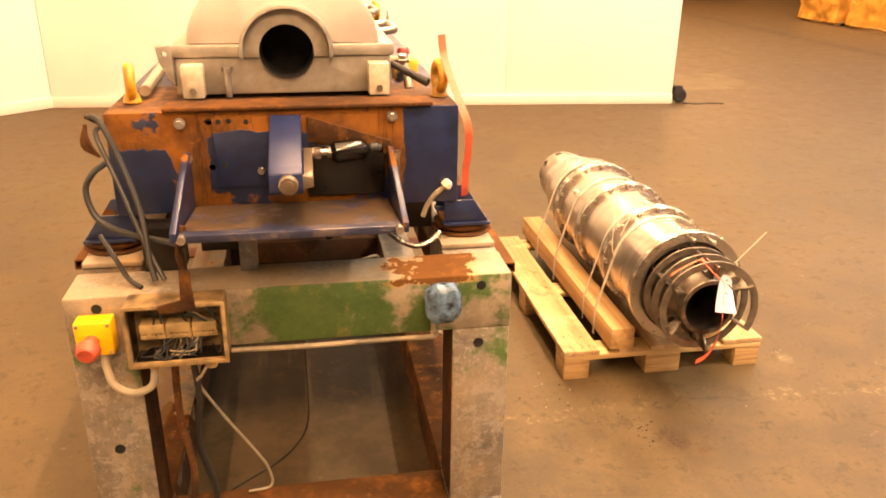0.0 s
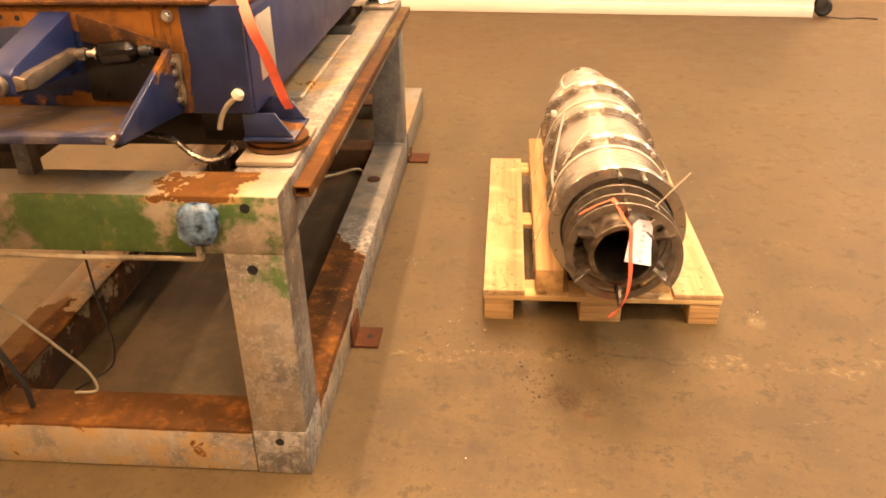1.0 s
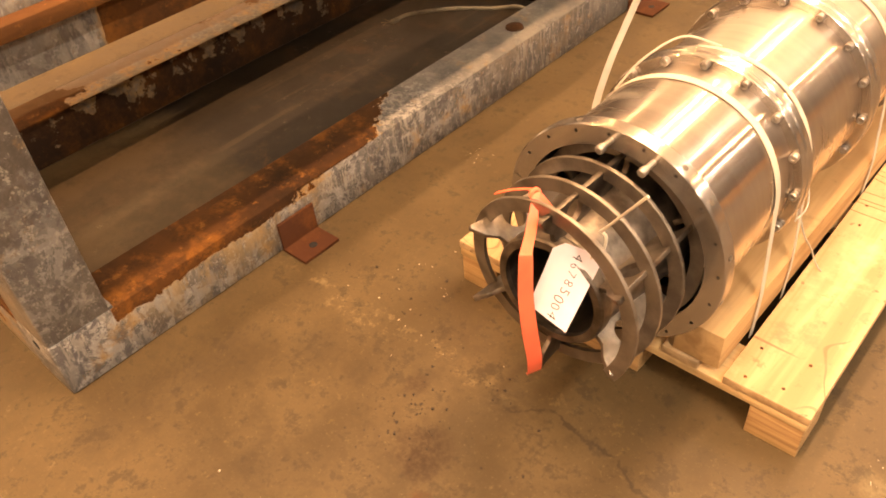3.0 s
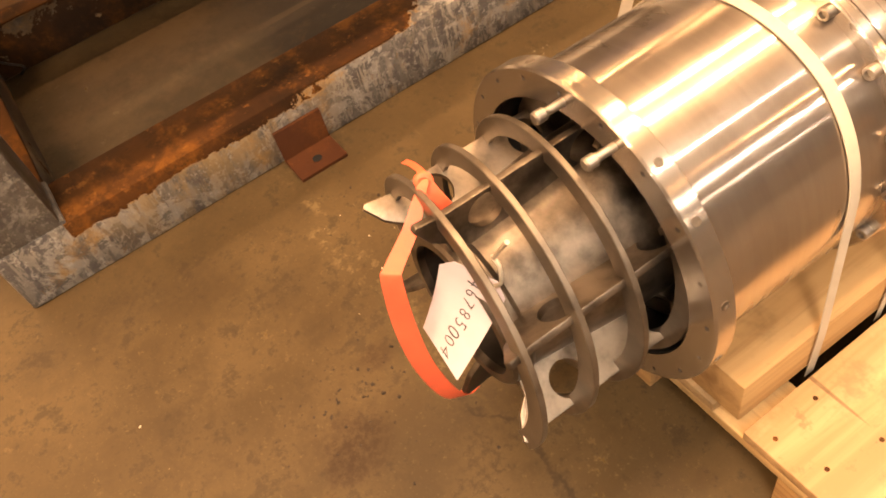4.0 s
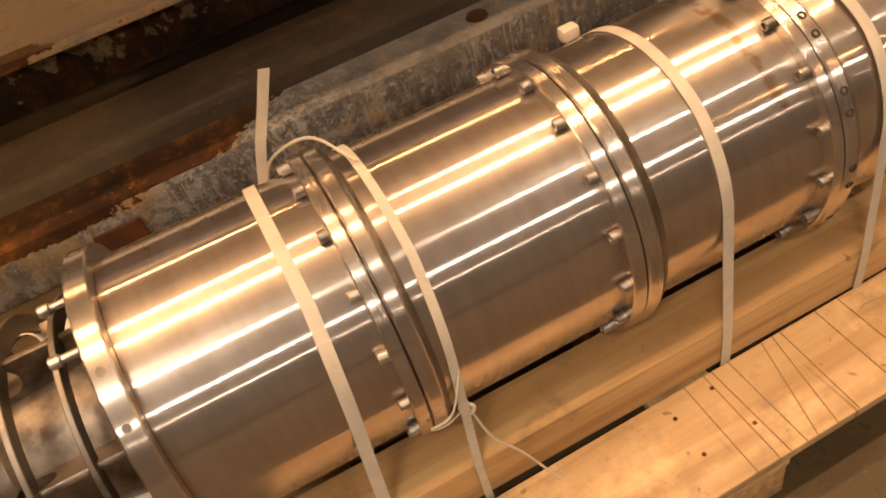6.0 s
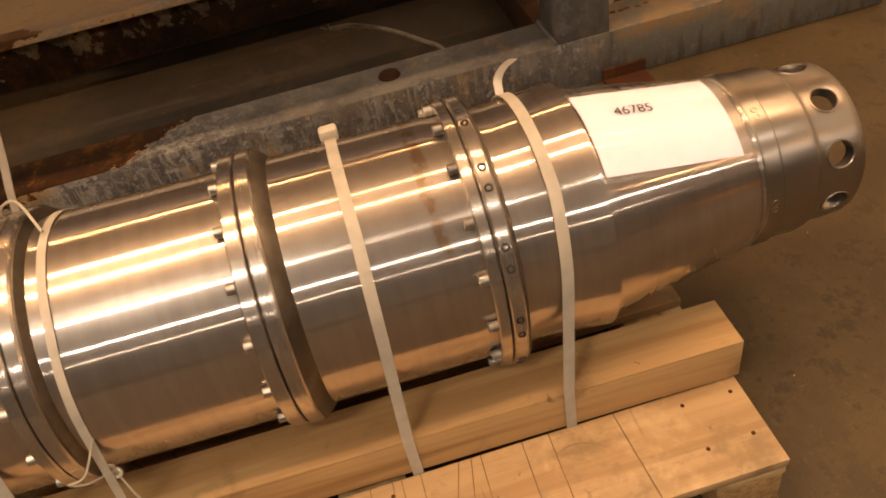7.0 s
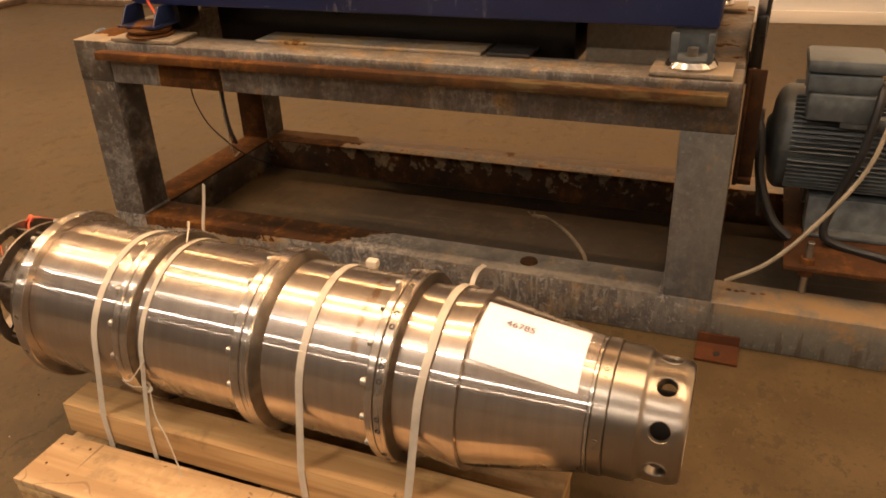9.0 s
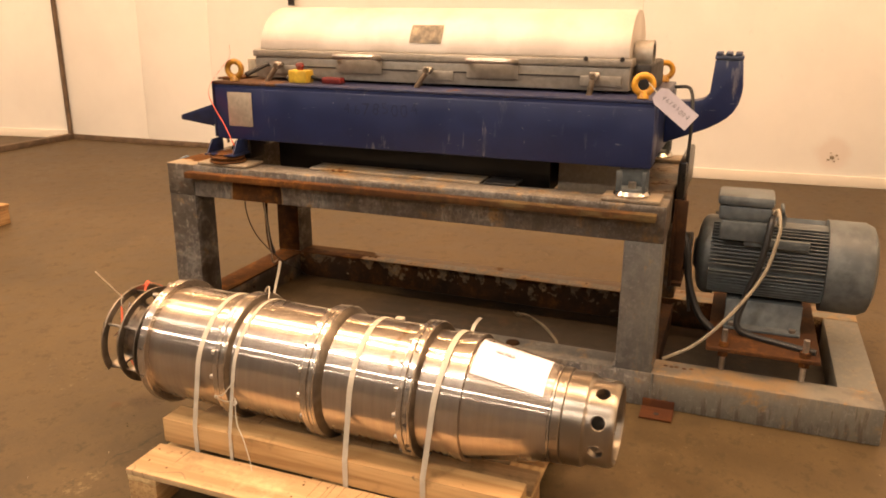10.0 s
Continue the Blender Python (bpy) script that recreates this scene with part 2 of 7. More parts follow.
def zinc(n, warm=0.0, runs=0.3, tan_foot=False, mottle=1.0):
    """Weathered galvanised steel: cool grey ground, pale bloom, dark stains and short runs down the sides."""
    big, mid, fine = n.noise(2.6, 4), n.noise(13, 6, 0.75), n.noise(75, 4, 0.7)
    run = n.noise(62, 4, 0.65, n.place((1.0, 1.0, 0.2)))
    run2 = n.noise(36, 5, 0.7, n.place((1.0, 1.0, 0.28)))
    calm = n.step(n.xyz()[1], 1.1, 1.7, 1.0, 0.2) if tan_foot else 1.0
    c = n.mix(n.step(mid, 0.4, 0.6, 0.35 * (1 - mottle), 1 - 0.25 * (1 - mottle)), (0.064, 0.066, 0.071), (0.165, 0.163, 0.158))
    c = n.mix(n.step(big, 0.5, 0.68, 0, 0.4), c, (0.062, 0.066, 0.073))
    c = n.mix(n.step(run2, 0.5, 0.6, 0, 0.8 * max(runs, 0.35)), c, (0.058, 0.065, 0.08))
    c = n.mix(n.math("MULTIPLY", n.step(run, 0.5, 0.56, 0, runs), n.math("MULTIPLY", n.step(n.noise(6, 4), 0.4, 0.6, 0.35, 1.0), n.step(n.xyz()[1], 1.7, 2.1, 1.0, 0.3))), c, (0.39, 0.365, 0.31))
    c = n.mix(n.step(n.noise(3.4, 6, 0.7), 0.38, 0.6, 0.1, 0.35 if tan_foot or mottle < 0.3 else 0.7), c, (0.092, 0.07, 0.047))
    # flaking bloom: crisp pale and dark blotches of two sizes, tan where the zinc has gone
    c = n.mix(n.math("MULTIPLY", n.step(n.noise(15, 8, 0.72, None, 0.5), 0.515, 0.55, 0, 0.55 * mottle), calm), c, (0.35, 0.335, 0.3))
    c = n.mix(n.math("MULTIPLY", n.step(n.noise(21, 8, 0.74, None, 0.7), 0.545, 0.575, 0, 0.75 * mottle), calm), c, (0.046, 0.046, 0.05))
    c = n.mix(n.step(n.noise(40, 6, 0.75), 0.565, 0.6, 0, 0.6 * mottle), c, (0.41, 0.4, 0.37))
    c = n.mix(n.step(n.noise(24, 7, 0.78, None, 0.4), 0.6, 0.64, 0, 0.6 * mottle), c, (0.15, 0.088, 0.036))
    calm_fine = n.step(n.xyz()[1], 1.9, 2.3, 0.45, 0.12) if tan_foot or mottle < 0.3 else 0.45
    c = n.mix(n.math("MULTIPLY", n.step(fine, 0.58, 0.66), calm_fine), c, (0.4, 0.39, 0.36))
    c = n.mix(n.step(n.noise(17, 5, 0.7), 0.66, 0.72, 0, 0.5), c, (0.13, 0.07, 0.025))
    if tan_foot or mottle < 0.3:
        late = n.step(n.xyz()[1], 1.95, 2.35)
        streak = n.noise(24, 5, 0.7, n.place((1.0, 1.0, 0.12)))
        c = n.mix(n.math("MULTIPLY", late, n.step(n.noise(4.2, 5, 0.6), 0.35, 0.62, 0.3, 0.75)), c, (0.15, 0.147, 0.12))
        c = n.mix(n.math("MULTIPLY", late, n.step(streak, 0.52, 0.64, 0, 0.5)), c, (0.25, 0.215, 0.15))
        c = n.mix(n.math("MULTIPLY", late, n.step(n.math("ADD", streak, n.step(n.xyz()[2], 0.0, 0.16, 0.12, 0.0)), 0.6, 0.7, 0, 0.7)), c, (0.05, 0.038, 0.026))
        c = n.mix(n.math("MULTIPLY", late, n.step(n.noise(9, 6, 0.75), 0.6, 0.68, 0, 0.7)), c, (0.22, 0.12, 0.04))
    if tan_foot:
        c = n.mix(n.math("MULTIPLY", between(n, n.xyz()[1], 1.45, 2.0, 0.15), n.step(n.noise(13, 7, 0.75), 0.46, 0.56, 0, 0.4)), c, (0.13, 0.086, 0.042))
        # dusty, worn-smooth upper face with broad soft stains
        dust = n.math("MULTIPLY", n.step(n.xyz()[1], 1.05, 1.4), n.step(n.xyz()[2], 0.138, 0.143))
        soft = n.mix(n.step(n.noise(7, 4, 0.55), 0.4, 0.62), (0.09, 0.087, 0.082), (0.2, 0.184, 0.152))
        c = n.mix(n.math("MULTIPLY", dust, n.step(mid, 0.35, 0.6, 0.55, 0.85)), c, soft)
    if warm:
        wx, wy, wz = n.xyz()
        faces = n.math("MAXIMUM", n.step(wy, 0.003, 0.008, 1.0, 0.3), n.step(wz, 0.803, 0.807))
        c = n.mix(n.math("MULTIPLY", n.step(n.noise(4.5, 5, 0.6), 0.3, 0.62, 0.1, warm), faces), c, (0.33, 0.255, 0.165))
        if tan_foot:
            tf = n.math("MULTIPLY", n.step(n.math("ADD", wy, n.math("MULTIPLY", n.noise(5, 4), 0.3)), 0.6, 1.0, 0.7, 0.0), n.math("MULTIPLY", n.step(n.noise(22, 6, 0.75, n.place((1, 1, 0.35))), 0.42, 0.58, 0.1, 1.0), n.math("MULTIPLY", n.step(wy, 0.15, 0.3), n.step(wz, 0.02, 0.1, 0.45, 1.0))))
            c = n.mix(tf, c, (0.3, 0.2, 0.085))
    return c, mid, fine


def stand_steel(name, gate=None, rust_bias=0.0, green=None, warm=0.0, darken=0.0, runs=0.3, darken_gate=None, mottle=1.0, orange=0.0, grime=0.0):
    """Galvanised tube with rust where gate (a function of the nodes, 0 to 1) puts it, scraps of green paint and blotchy
    darkening.
    """
    n = Nodes(name)
    c, mid, fine = zinc(n, warm, runs, gate is gate_side, mottle)
    rc, ra, rb = rust_colour(n, 11.5)
    if orange:
        rc = n.mix(orange, rc, (0.25, 0.1, 0.017))
    edge = n.noise(9, 6, 0.7)
    if green:
        g = n.step(n.math("ADD", n.noise(6, 7, 0.68), green(n)), 0.5, 0.6)
        gc = n.mix(n.step(mid, 0.3, 0.7), (0.04, 0.08, 0.02), (0.072, 0.122, 0.032))
        c = n.mix(g, c, n.mix(n.step(fine, 0.58, 0.75, 0, 0.6), gc, (0.2, 0.19, 0.09)))
    if grime:
        # handled dark on the long side, with a brown bloom and a pale, scabby foot
        gx, gy, gz = n.xyz()
        side = n.math("MULTIPLY", n.step(gx, -0.004, -0.0015), n.step(gy, 0.002, 0.006))
        high = n.step(n.math("ADD", gz, n.math("MULTIPLY", n.math("SUBTRACT", n.noise(7, 5, 0.7), 0.5), 0.5)), 0.3, 0.55, 0.25, 1.0)
        c = n.mix(n.math("MULTIPLY", n.math("MULTIPLY", side, high), n.step(n.noise(5.5, 6, 0.7, None, 0.6), 0.36, 0.54, 0.4 * grime, grime)), c, (0.055, 0.042, 0.03))
        c = n.mix(n.math("MULTIPLY", side, n.step(n.noise(8, 6, 0.72), 0.56, 0.64, 0, 0.7 * grime)), c, (0.085, 0.04, 0.014))
        c = n.mix(n.math("MULTIPLY", side, n.step(n.noise(30, 6, 0.78), 0.57, 0.62, 0, 0.55)), c, (0.36, 0.33, 0.27))
    m = n.math("ADD", edge, rust_bias)
    if gate:
        m = n.math("ADD", m, n.math("MULTIPLY", gate(n), 0.7))
    r = n.step(m, 0.66, 0.7)
    c = n.mix(r, c, rc)
    halo = n.math("SUBTRACT", n.step(m, 0.5, 0.67), r, clamp=True)
    c = n.mix(n.math("MULTIPLY", halo, n.step(fine, 0.35, 0.6, 0.45, 0.9)), c, (0.34, 0.2, 0.065))
    if gate is gate_far:
        # dried mud on the outer half of the tube's top
        fx, fy, fz = n.xyz()
        mud = n.math("MULTIPLY", n.step(n.math("ADD", fx, n.math("MULTIPLY", n.math("SUBTRACT", n.noise(6, 5, 0.65), 0.5), 0.08)), -0.965, -0.945, 1, 0), n.step(fz, 0.137, 0.143))
        c = n.mix(n.math("MULTIPLY", mud, n.step(n.noise(11, 5, 0.7), 0.35, 0.6, 0.6, 0.95)), c, (0.15, 0.085, 0.036))
    if gate is gate_side:
        sx, sy, sz = n.xyz()
        wash = n.math("MULTIPLY", between(n, sy, 2.24, 2.75, 0.08), n.step(n.math("ADD", sz, n.math("MULTIPLY", n.noise(9, 5, 0.7), 0.06)), 0.12, 0.165))
        c = n.mix(n.math("MULTIPLY", wash, n.step(n.noise(7, 6, 0.7), 0.4, 0.6, 0.1, 0.75)), c, (0.27, 0.16, 0.06))
    # blotchy dark brown that also paints shade on faces turned inwards
    if darken:
        darkened = n.step(n.noise(3.6, 6, 0.7), 0.36, 0.56, 0.1, darken)
        if darken_gate:
            darkened = n.math("MULTIPLY", darkened, darken_gate(n))
        c = n.mix(darkened, c, (0.018, 0.0105, 0.006))
    n.bump(n.math("ADD", mid, n.math("MULTIPLY", rb, r)), 0.3, 0.003)
    return n.out(c, n.step(r, 0, 1, 0.5, 0.85), n.step(r, 0, 1, 0.2, 0.0), Specular_IOR_Level=n.step(r, 0, 1, 0.5, 0.15))


def rail_rust():
    """Orange rust at the cable end that turns dark and then to dull olive scraps towards the motor."""
    n = Nodes("side_rail_rust")
    c, a, b = rust_colour(n, 11)
    x, y, z = n.xyz()
    worn = n.math("ADD", y, n.math("MULTIPLY", n.math("SUBTRACT", n.noise(5, 5, 0.7), 0.5), 1.2))
    c = n.mix(n.step(worn, 0.5, 1.0, 0.25, 0.0), c, (0.2, 0.075, 0.014))
    c = n.mix(n.step(worn, 0.8, 1.2, 0, 0.55), c, (0.04, 0.02, 0.009))
    c = n.mix(n.math("MULTIPLY", n.step(worn, 1.3, 1.7), n.step(n.noise(26, 5, 0.7, n.place((1, 0.2, 1))), 0.45, 0.58, 0.1, 0.75)), c, (0.115, 0.082, 0.034))
    n.bump(n.math("ADD", a, b), 0.5, 0.003)
    return n.out(c, 0.85, 0.0, Specular_IOR_Level=0.2)


def between(n, s, lo, hi, soft=0.02):
    return n.math("MULTIPLY", n.step(s, lo - soft, lo + soft), n.step(s, hi - soft, hi + soft, 1, 0))


def gate_side(n):
    """Rust over the top of the long foot tubes, lapping over the edge, towards the cable end."""
    x, y, z = n.xyz()
    reach = n.math("ADD", y, n.math("MULTIPLY", x, 1.35))
    wave = n.math("MULTIPLY", n.math("SUBTRACT", n.noise(14, 5, 0.7), 0.5), 0.32)
    top = n.math("MULTIPLY", n.step(z, 0.137, 0.143), n.step(n.math("ADD", reach, wave), 0.87, 0.96, 1, 0))
    post = n.step(y, 0.143, 0.147)
    lap = n.math("MULTIPLY", n.step(n.math("ADD", z, n.math("MULTIPLY", wave, 0.2)), 0.108, 0.118), n.step(n.math("ADD", y, wave), 0.55, 0.78, 1, 0))
    inner = n.math("MULTIPLY", n.step(x, -0.1445, -0.1435, 1, 0), 0.6)
    return n.math("MULTIPLY", n.math("MINIMUM", n.math("ADD", n.math("ADD", top, lap), inner), 1.0), post)


# keeps the far foot tube's painted shade off its top
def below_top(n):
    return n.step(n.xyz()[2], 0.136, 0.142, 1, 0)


def gate_far(n):
    """Rust low on the inner face of the far foot tube, and on its top at the cable end."""
    x, y, z = n.xyz()
    wave = n.math("MULTIPLY", n.math("SUBTRACT", n.noise(6, 5, 0.7), 0.5), 0.2)
    low = n.math("MULTIPLY", n.step(z, 0.0, 0.14, 0.5, 0.3), n.step(x, -0.8838, -0.8828))
    top = n.math("MULTIPLY", n.step(z, 0.137, 0.143), n.step(n.math("ADD", y, wave), 0.42, 0.7, 0.6, 0.1))
    return n.math("ADD", low, top)


# where shade is painted on leg faces turned into the stand
def inner_faces(n):
    x, y, z = n.xyz()
    side = n.math("MULTIPLY", n.math("MULTIPLY", n.step(x, -0.1442, -0.1432, 1, 0), n.step(x, -0.8845, -0.8835)), 0.45)
    return n.math("MAXIMUM", side, n.math("MULTIPLY", n.step(y, 0.1425, 0.1435), n.step(y, 0.5, 0.6, 1, 0)))


# the front foot tube's inner face, darkened to imitate shade
def inner_front(n):
    return n.step(n.xyz()[1], 0.1425, 0.144)


def gate_leg(n):
    """Rust on the faces turned to the inside of the stand."""
    x, y, z = n.xyz()
    return n.math("MULTIPLY", n.math("MULTIPLY", n.step(x, -0.1442, -0.1432, 1, 0), n.step(x, -0.8845, -0.8835)), 0.7)


def gate_front(n):
    x, y, z = n.xyz()
    return n.math("MULTIPLY", n.step(z, 0.13, 0.14), 1.0)


def gate_top_front(n):
    x, y, z = n.xyz()
    a = n.math("MULTIPLY", between(n, n.math("ADD", x, n.math("MULTIPLY", n.math("SUBTRACT", n.noise(9, 5, 0.7), 0.5), 0.3)), -0.25, -0.1, 0.06), n.step(n.math("ADD", z, n.math("MULTIPLY", n.math("SUBTRACT", n.noise(16, 4), 0.5), 0.05)), 0.785, 0.8))
    return a


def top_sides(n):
    """Dark tone on the sides of the top tube, below its upper face."""
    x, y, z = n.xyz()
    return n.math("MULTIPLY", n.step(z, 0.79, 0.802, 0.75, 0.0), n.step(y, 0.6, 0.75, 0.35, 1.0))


def gate_top_side(n):
    x, y, z = n.xyz()
    return n.math("MULTIPLY", between(n, y, 0.36, 0.6, 0.02), between(n, z, 0.6, 0.75, 0.01))


def green_beam(n):
    """Green left on the front of the top tube, most of all at its middle."""
    x, y, z = n.xyz()
    face = n.step(y, 0.003, 0.008, 1, 0)
    mid = n.math("MULTIPLY", between(n, x, -0.64, -0.3, 0.1), 0.26)
    end = n.math("MULTIPLY", between(n, x, -0.24, 0.02, 0.05), 0.12)
    return n.math("SUBTRACT", n.math("MULTIPLY", n.math("ADD", n.math("ADD", mid, end), 0.5), face), 0.58)


def green_leg(n):
    x, y, z = n.xyz()
    face = n.step(y, 0.003, 0.008, 1, 0)
    high = n.step(z, 0.3, 0.66, 0.03, 0.18)
    return n.math("SUBTRACT", n.math("MULTIPLY", n.math("ADD", high, 0.4), face), 0.57)


def hood_steel():
    """Blasted steel sheet with faint runs and a few dark scratches."""
    n = Nodes("blasted_steel_hood")
    a, b = n.noise(5, 5, 0.6), n.noise(60, 4, 0.7)
    run = n.noise(30, 5, 0.75, n.place((1, 1, 0.15)))
    c = n.mix(n.step(a, 0.35, 0.65), (0.46, 0.415, 0.36), (0.57, 0.525, 0.47))
    c = n.mix(n.step(run, 0.68, 0.75, 0, 0.6), c, (0.16, 0.13, 0.1))
    c = n.mix(n.step(b, 0.6, 0.75, 0, 0.25), c, (0.33, 0.29, 0.25))
    n.bump(b, 0.08, 0.002)
    return n.out(c, n.step(a, 0.3, 0.7, 0.52, 0.64), 0.4)


M = {}
M["stand_plain"] = stand_steel("galvanised_tube", None, -0.1, None, 0.0, 0.0, 0.1, None, 0.2)
M["stand_side"] = stand_steel("galvanised_tube_rusted_top", gate_side, -0.04, None, 0.2, 0.0, 0.7)
M["stand_far"] = stand_steel("galvanised_tube_far", None, 0.05, None, 0.3, 0.7)
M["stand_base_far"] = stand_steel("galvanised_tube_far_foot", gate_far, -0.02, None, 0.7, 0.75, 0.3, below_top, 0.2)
M["stand_front_low"] = stand_steel("galvanised_tube_front", gate_front, 0.05, None, 0.85, 0.95, 0.3, inner_front, 0.8, 0.1)
M["stand_top_front"] = stand_steel("green_painted_tube", gate_top_front, -0.06, green_beam, 0.8, 0.0, 0.3, None, 0.55, 0.2, 0.85)
M["stand_leg_front"] = stand_steel("green_scraped_leg", gate_leg, -0.06, green_leg, 0.6, 0.9, 0.2, inner_faces, 0.75, 0.0, 0.85)
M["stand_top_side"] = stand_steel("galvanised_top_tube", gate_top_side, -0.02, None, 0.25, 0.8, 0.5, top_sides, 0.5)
M["rust"] = rusty()
M["rust_dark"] = rusty("dark_oily_rust", 14, 0.6, (0.022, 0.011, 0.006))
M["rust_plate"] = rusty("dull_brown_rust", 12, 0.45, (0.05, 0.021, 0.009))
M["rust_bright"] = rusty("orange_rust", 11, 0.12, (0.2, 0.075, 0.014))
M["seat_plate"] = stand_steel("tan_seat_plate", None, -0.04, None, 0.9, 0.0, 0.1, None, 0.5)
M["rail"] = rail_rust()
M["rust_bracket"] = rusty("red_brown_rust", 9, 0.62, (0.058, 0.017, 0.0065))
M["damper_plate"] = plain("grimy_bracket_steel", (0.16, 0.115, 0.07), 0.5, 0.3, 0.55, 28, 0.4)
M["ledge"] = stand_steel("tan_rusted_plate", None, 0.03, None, 0.9)
M["dark_steel"] = plain("dark_steel", (0.03, 0.027, 0.025), 0.6, 0.3, 0.3)
M["black"] = plain("black_rubber", (0.012, 0.012, 0.012), 0.55)
M["void"] = plain("unlit_bore", (0.004, 0.004, 0.004), 0.9)
M["white_cable"] = plain("white_cable_sheath", (0.3, 0.255, 0.18), 0.5)
M["wire_teal"] = plain("dirty_teal_wire", (0.018, 0.034, 0.034), 0.45, 0, 0.3)
M["conduit"] = plain("dusty_conduit", (0.2, 0.155, 0.095), 0.55, 0, 0.3)
M["grey_cable"] = plain("grey_cable_sheath", (0.009, 0.008, 0.007), 0.55)
M["old_cable"] = plain("dirty_tan_cable", (0.19, 0.145, 0.085), 0.6, 0, 0.35)
M["chrome"] = plain("bright_steel", (0.62, 0.6, 0.56), 0.22, 1.0, 0.1)
M["bolt"] = plain("bolt_steel", (0.4, 0.37, 0.33), 0.36, 0.9, 0.25)
# near-black that also stands in for shade under the frame and in recesses
M["near_black"] = plain("near_black_recess", (0.007, 0.005, 0.0035), 0.32, 0, 0.5, 18)
M["gloss_black"] = plain("oily_gloss_black", (0.006, 0.005, 0.0045), 0.14, 0, 0.3, 30, 0.02)
M["handle_steel"] = plain("worn_bright_steel", (0.42, 0.38, 0.33), 0.34, 0.95, 0.2)
M["hose_steel"] = plain("grimy_bright_pipe", (0.3, 0.26, 0.21), 0.25, 0.9, 0.5, 40)
M["lever_steel"] = plain("dull_bronze_lever", (0.18, 0.14, 0.1), 0.4, 0.7, 0.3)
M["dark_red"] = plain("dirty_red_plastic", (0.2, 0.02, 0.014), 0.45, 0, 0.3)
M["dull_yellow"] = plain("dirty_yellow_plastic", (0.62, 0.4, 0.035), 0.5, 0, 0.25)
M["box_case"] = plain("grimy_tan_case", (0.2, 0.13, 0.055), 0.55, 0, 0.5, 25)
M["post"] = plain("brown_steel_post", (0.14, 0.095, 0.06), 0.6, 0.1, 0.3, 12)
M["old_plate"] = plain("peeling_rating_plate", (0.27, 0.215, 0.14), 0.6, 0.0, 0.45, 30)
M["cast"] = plain("cast_grey_metal", (0.3, 0.27, 0.225), 0.45, 0.4, 0.12, 45, 0.15)
M["hood"] = hood_steel()
M["cream"] = plain("cream_block", (0.5, 0.43, 0.31), 0.5, 0, 0.25, 22)
M["yellow"] = plain("yellow_plastic", (0.75, 0.42, 0.01), 0.4)
M["eye_yellow"] = plain("worn_yellow_paint", (0.55, 0.27, 0.02), 0.5, 0.0, 0.35, 40)
M["red"] = plain("sun_faded_red_plastic", (0.36, 0.055, 0.025), 0.5, 0, 0.25)
M["orange"] = plain("orange_ribbon", (0.92, 0.155, 0.075), 0.5, 0, 0.1)
M["strap"] = plain("white_strap", (0.49, 0.445, 0.36), 0.4, 0, 0.1)
M["paper"] = plain("white_paper", (0.58, 0.525, 0.575), 0.6, 0, 0.03, 60)
M["marker"] = plain("faded_marker", (0.0042, 0.0098, 0.042), 0.6)
M["pen"] = plain("thin_pen_ink", (0.035, 0.033, 0.035), 0.5)
M["ink"] = plain("black_ink", (0.02, 0.02, 0.025), 0.5)
M["motor_grey"] = plain("grey_motor_paint", (0.092, 0.106, 0.11), 0.45, 0.0, 0.25, 30, 0.15)
M["blue_grey"] = plain("rubbed_blue_grey_paint", (0.06, 0.075, 0.13), 0.4, 0.2, 0.35, 40)
M["tape"] = plain("blue_wrapping", (0.07, 0.115, 0.17), 0.16, 0, 0.7, 45, 0.8)
M["terminal"] = plain("tan_terminal", (0.36, 0.25, 0.11), 0.5, 0, 0.35)
M["label_plate"] = plain("grey_label_plate", (0.33, 0.29, 0.23), 0.45, 0.2, 0.12, 60)


def blue_paint():
    n = Nodes("chipped_blue_paint")
    a, b, c = n.noise(7, 5), n.noise(60, 4, 0.7), n.noise(25, 5, 0.7, n.place((1, 1, 0.2)))
    col = n.mix(n.step(a, 0.35, 0.65), (0.005, 0.0125, 0.057), (0.0062, 0.0155, 0.07))
    col = n.mix(n.math("MULTIPLY", n.step(c, 0.57, 0.66, 0, 0.4), n.step(n.noise(2.2, 3), 0.5, 0.62)), col, (0.3, 0.28, 0.27))
    col = n.mix(n.step(n.noise(90, 3, 0.6, n.place((1, 0.15, 1))), 0.7, 0.74, 0, 0.5), col, (0.2, 0.2, 0.22))
    col = n.mix(n.step(b, 0.7, 0.74), col, (0.4, 0.36, 0.3))
    n.bump(b, 0.12, 0.002)
    return n.out(col, n.step(a, 0.3, 0.7, 0.36, 0.5), 0.0)


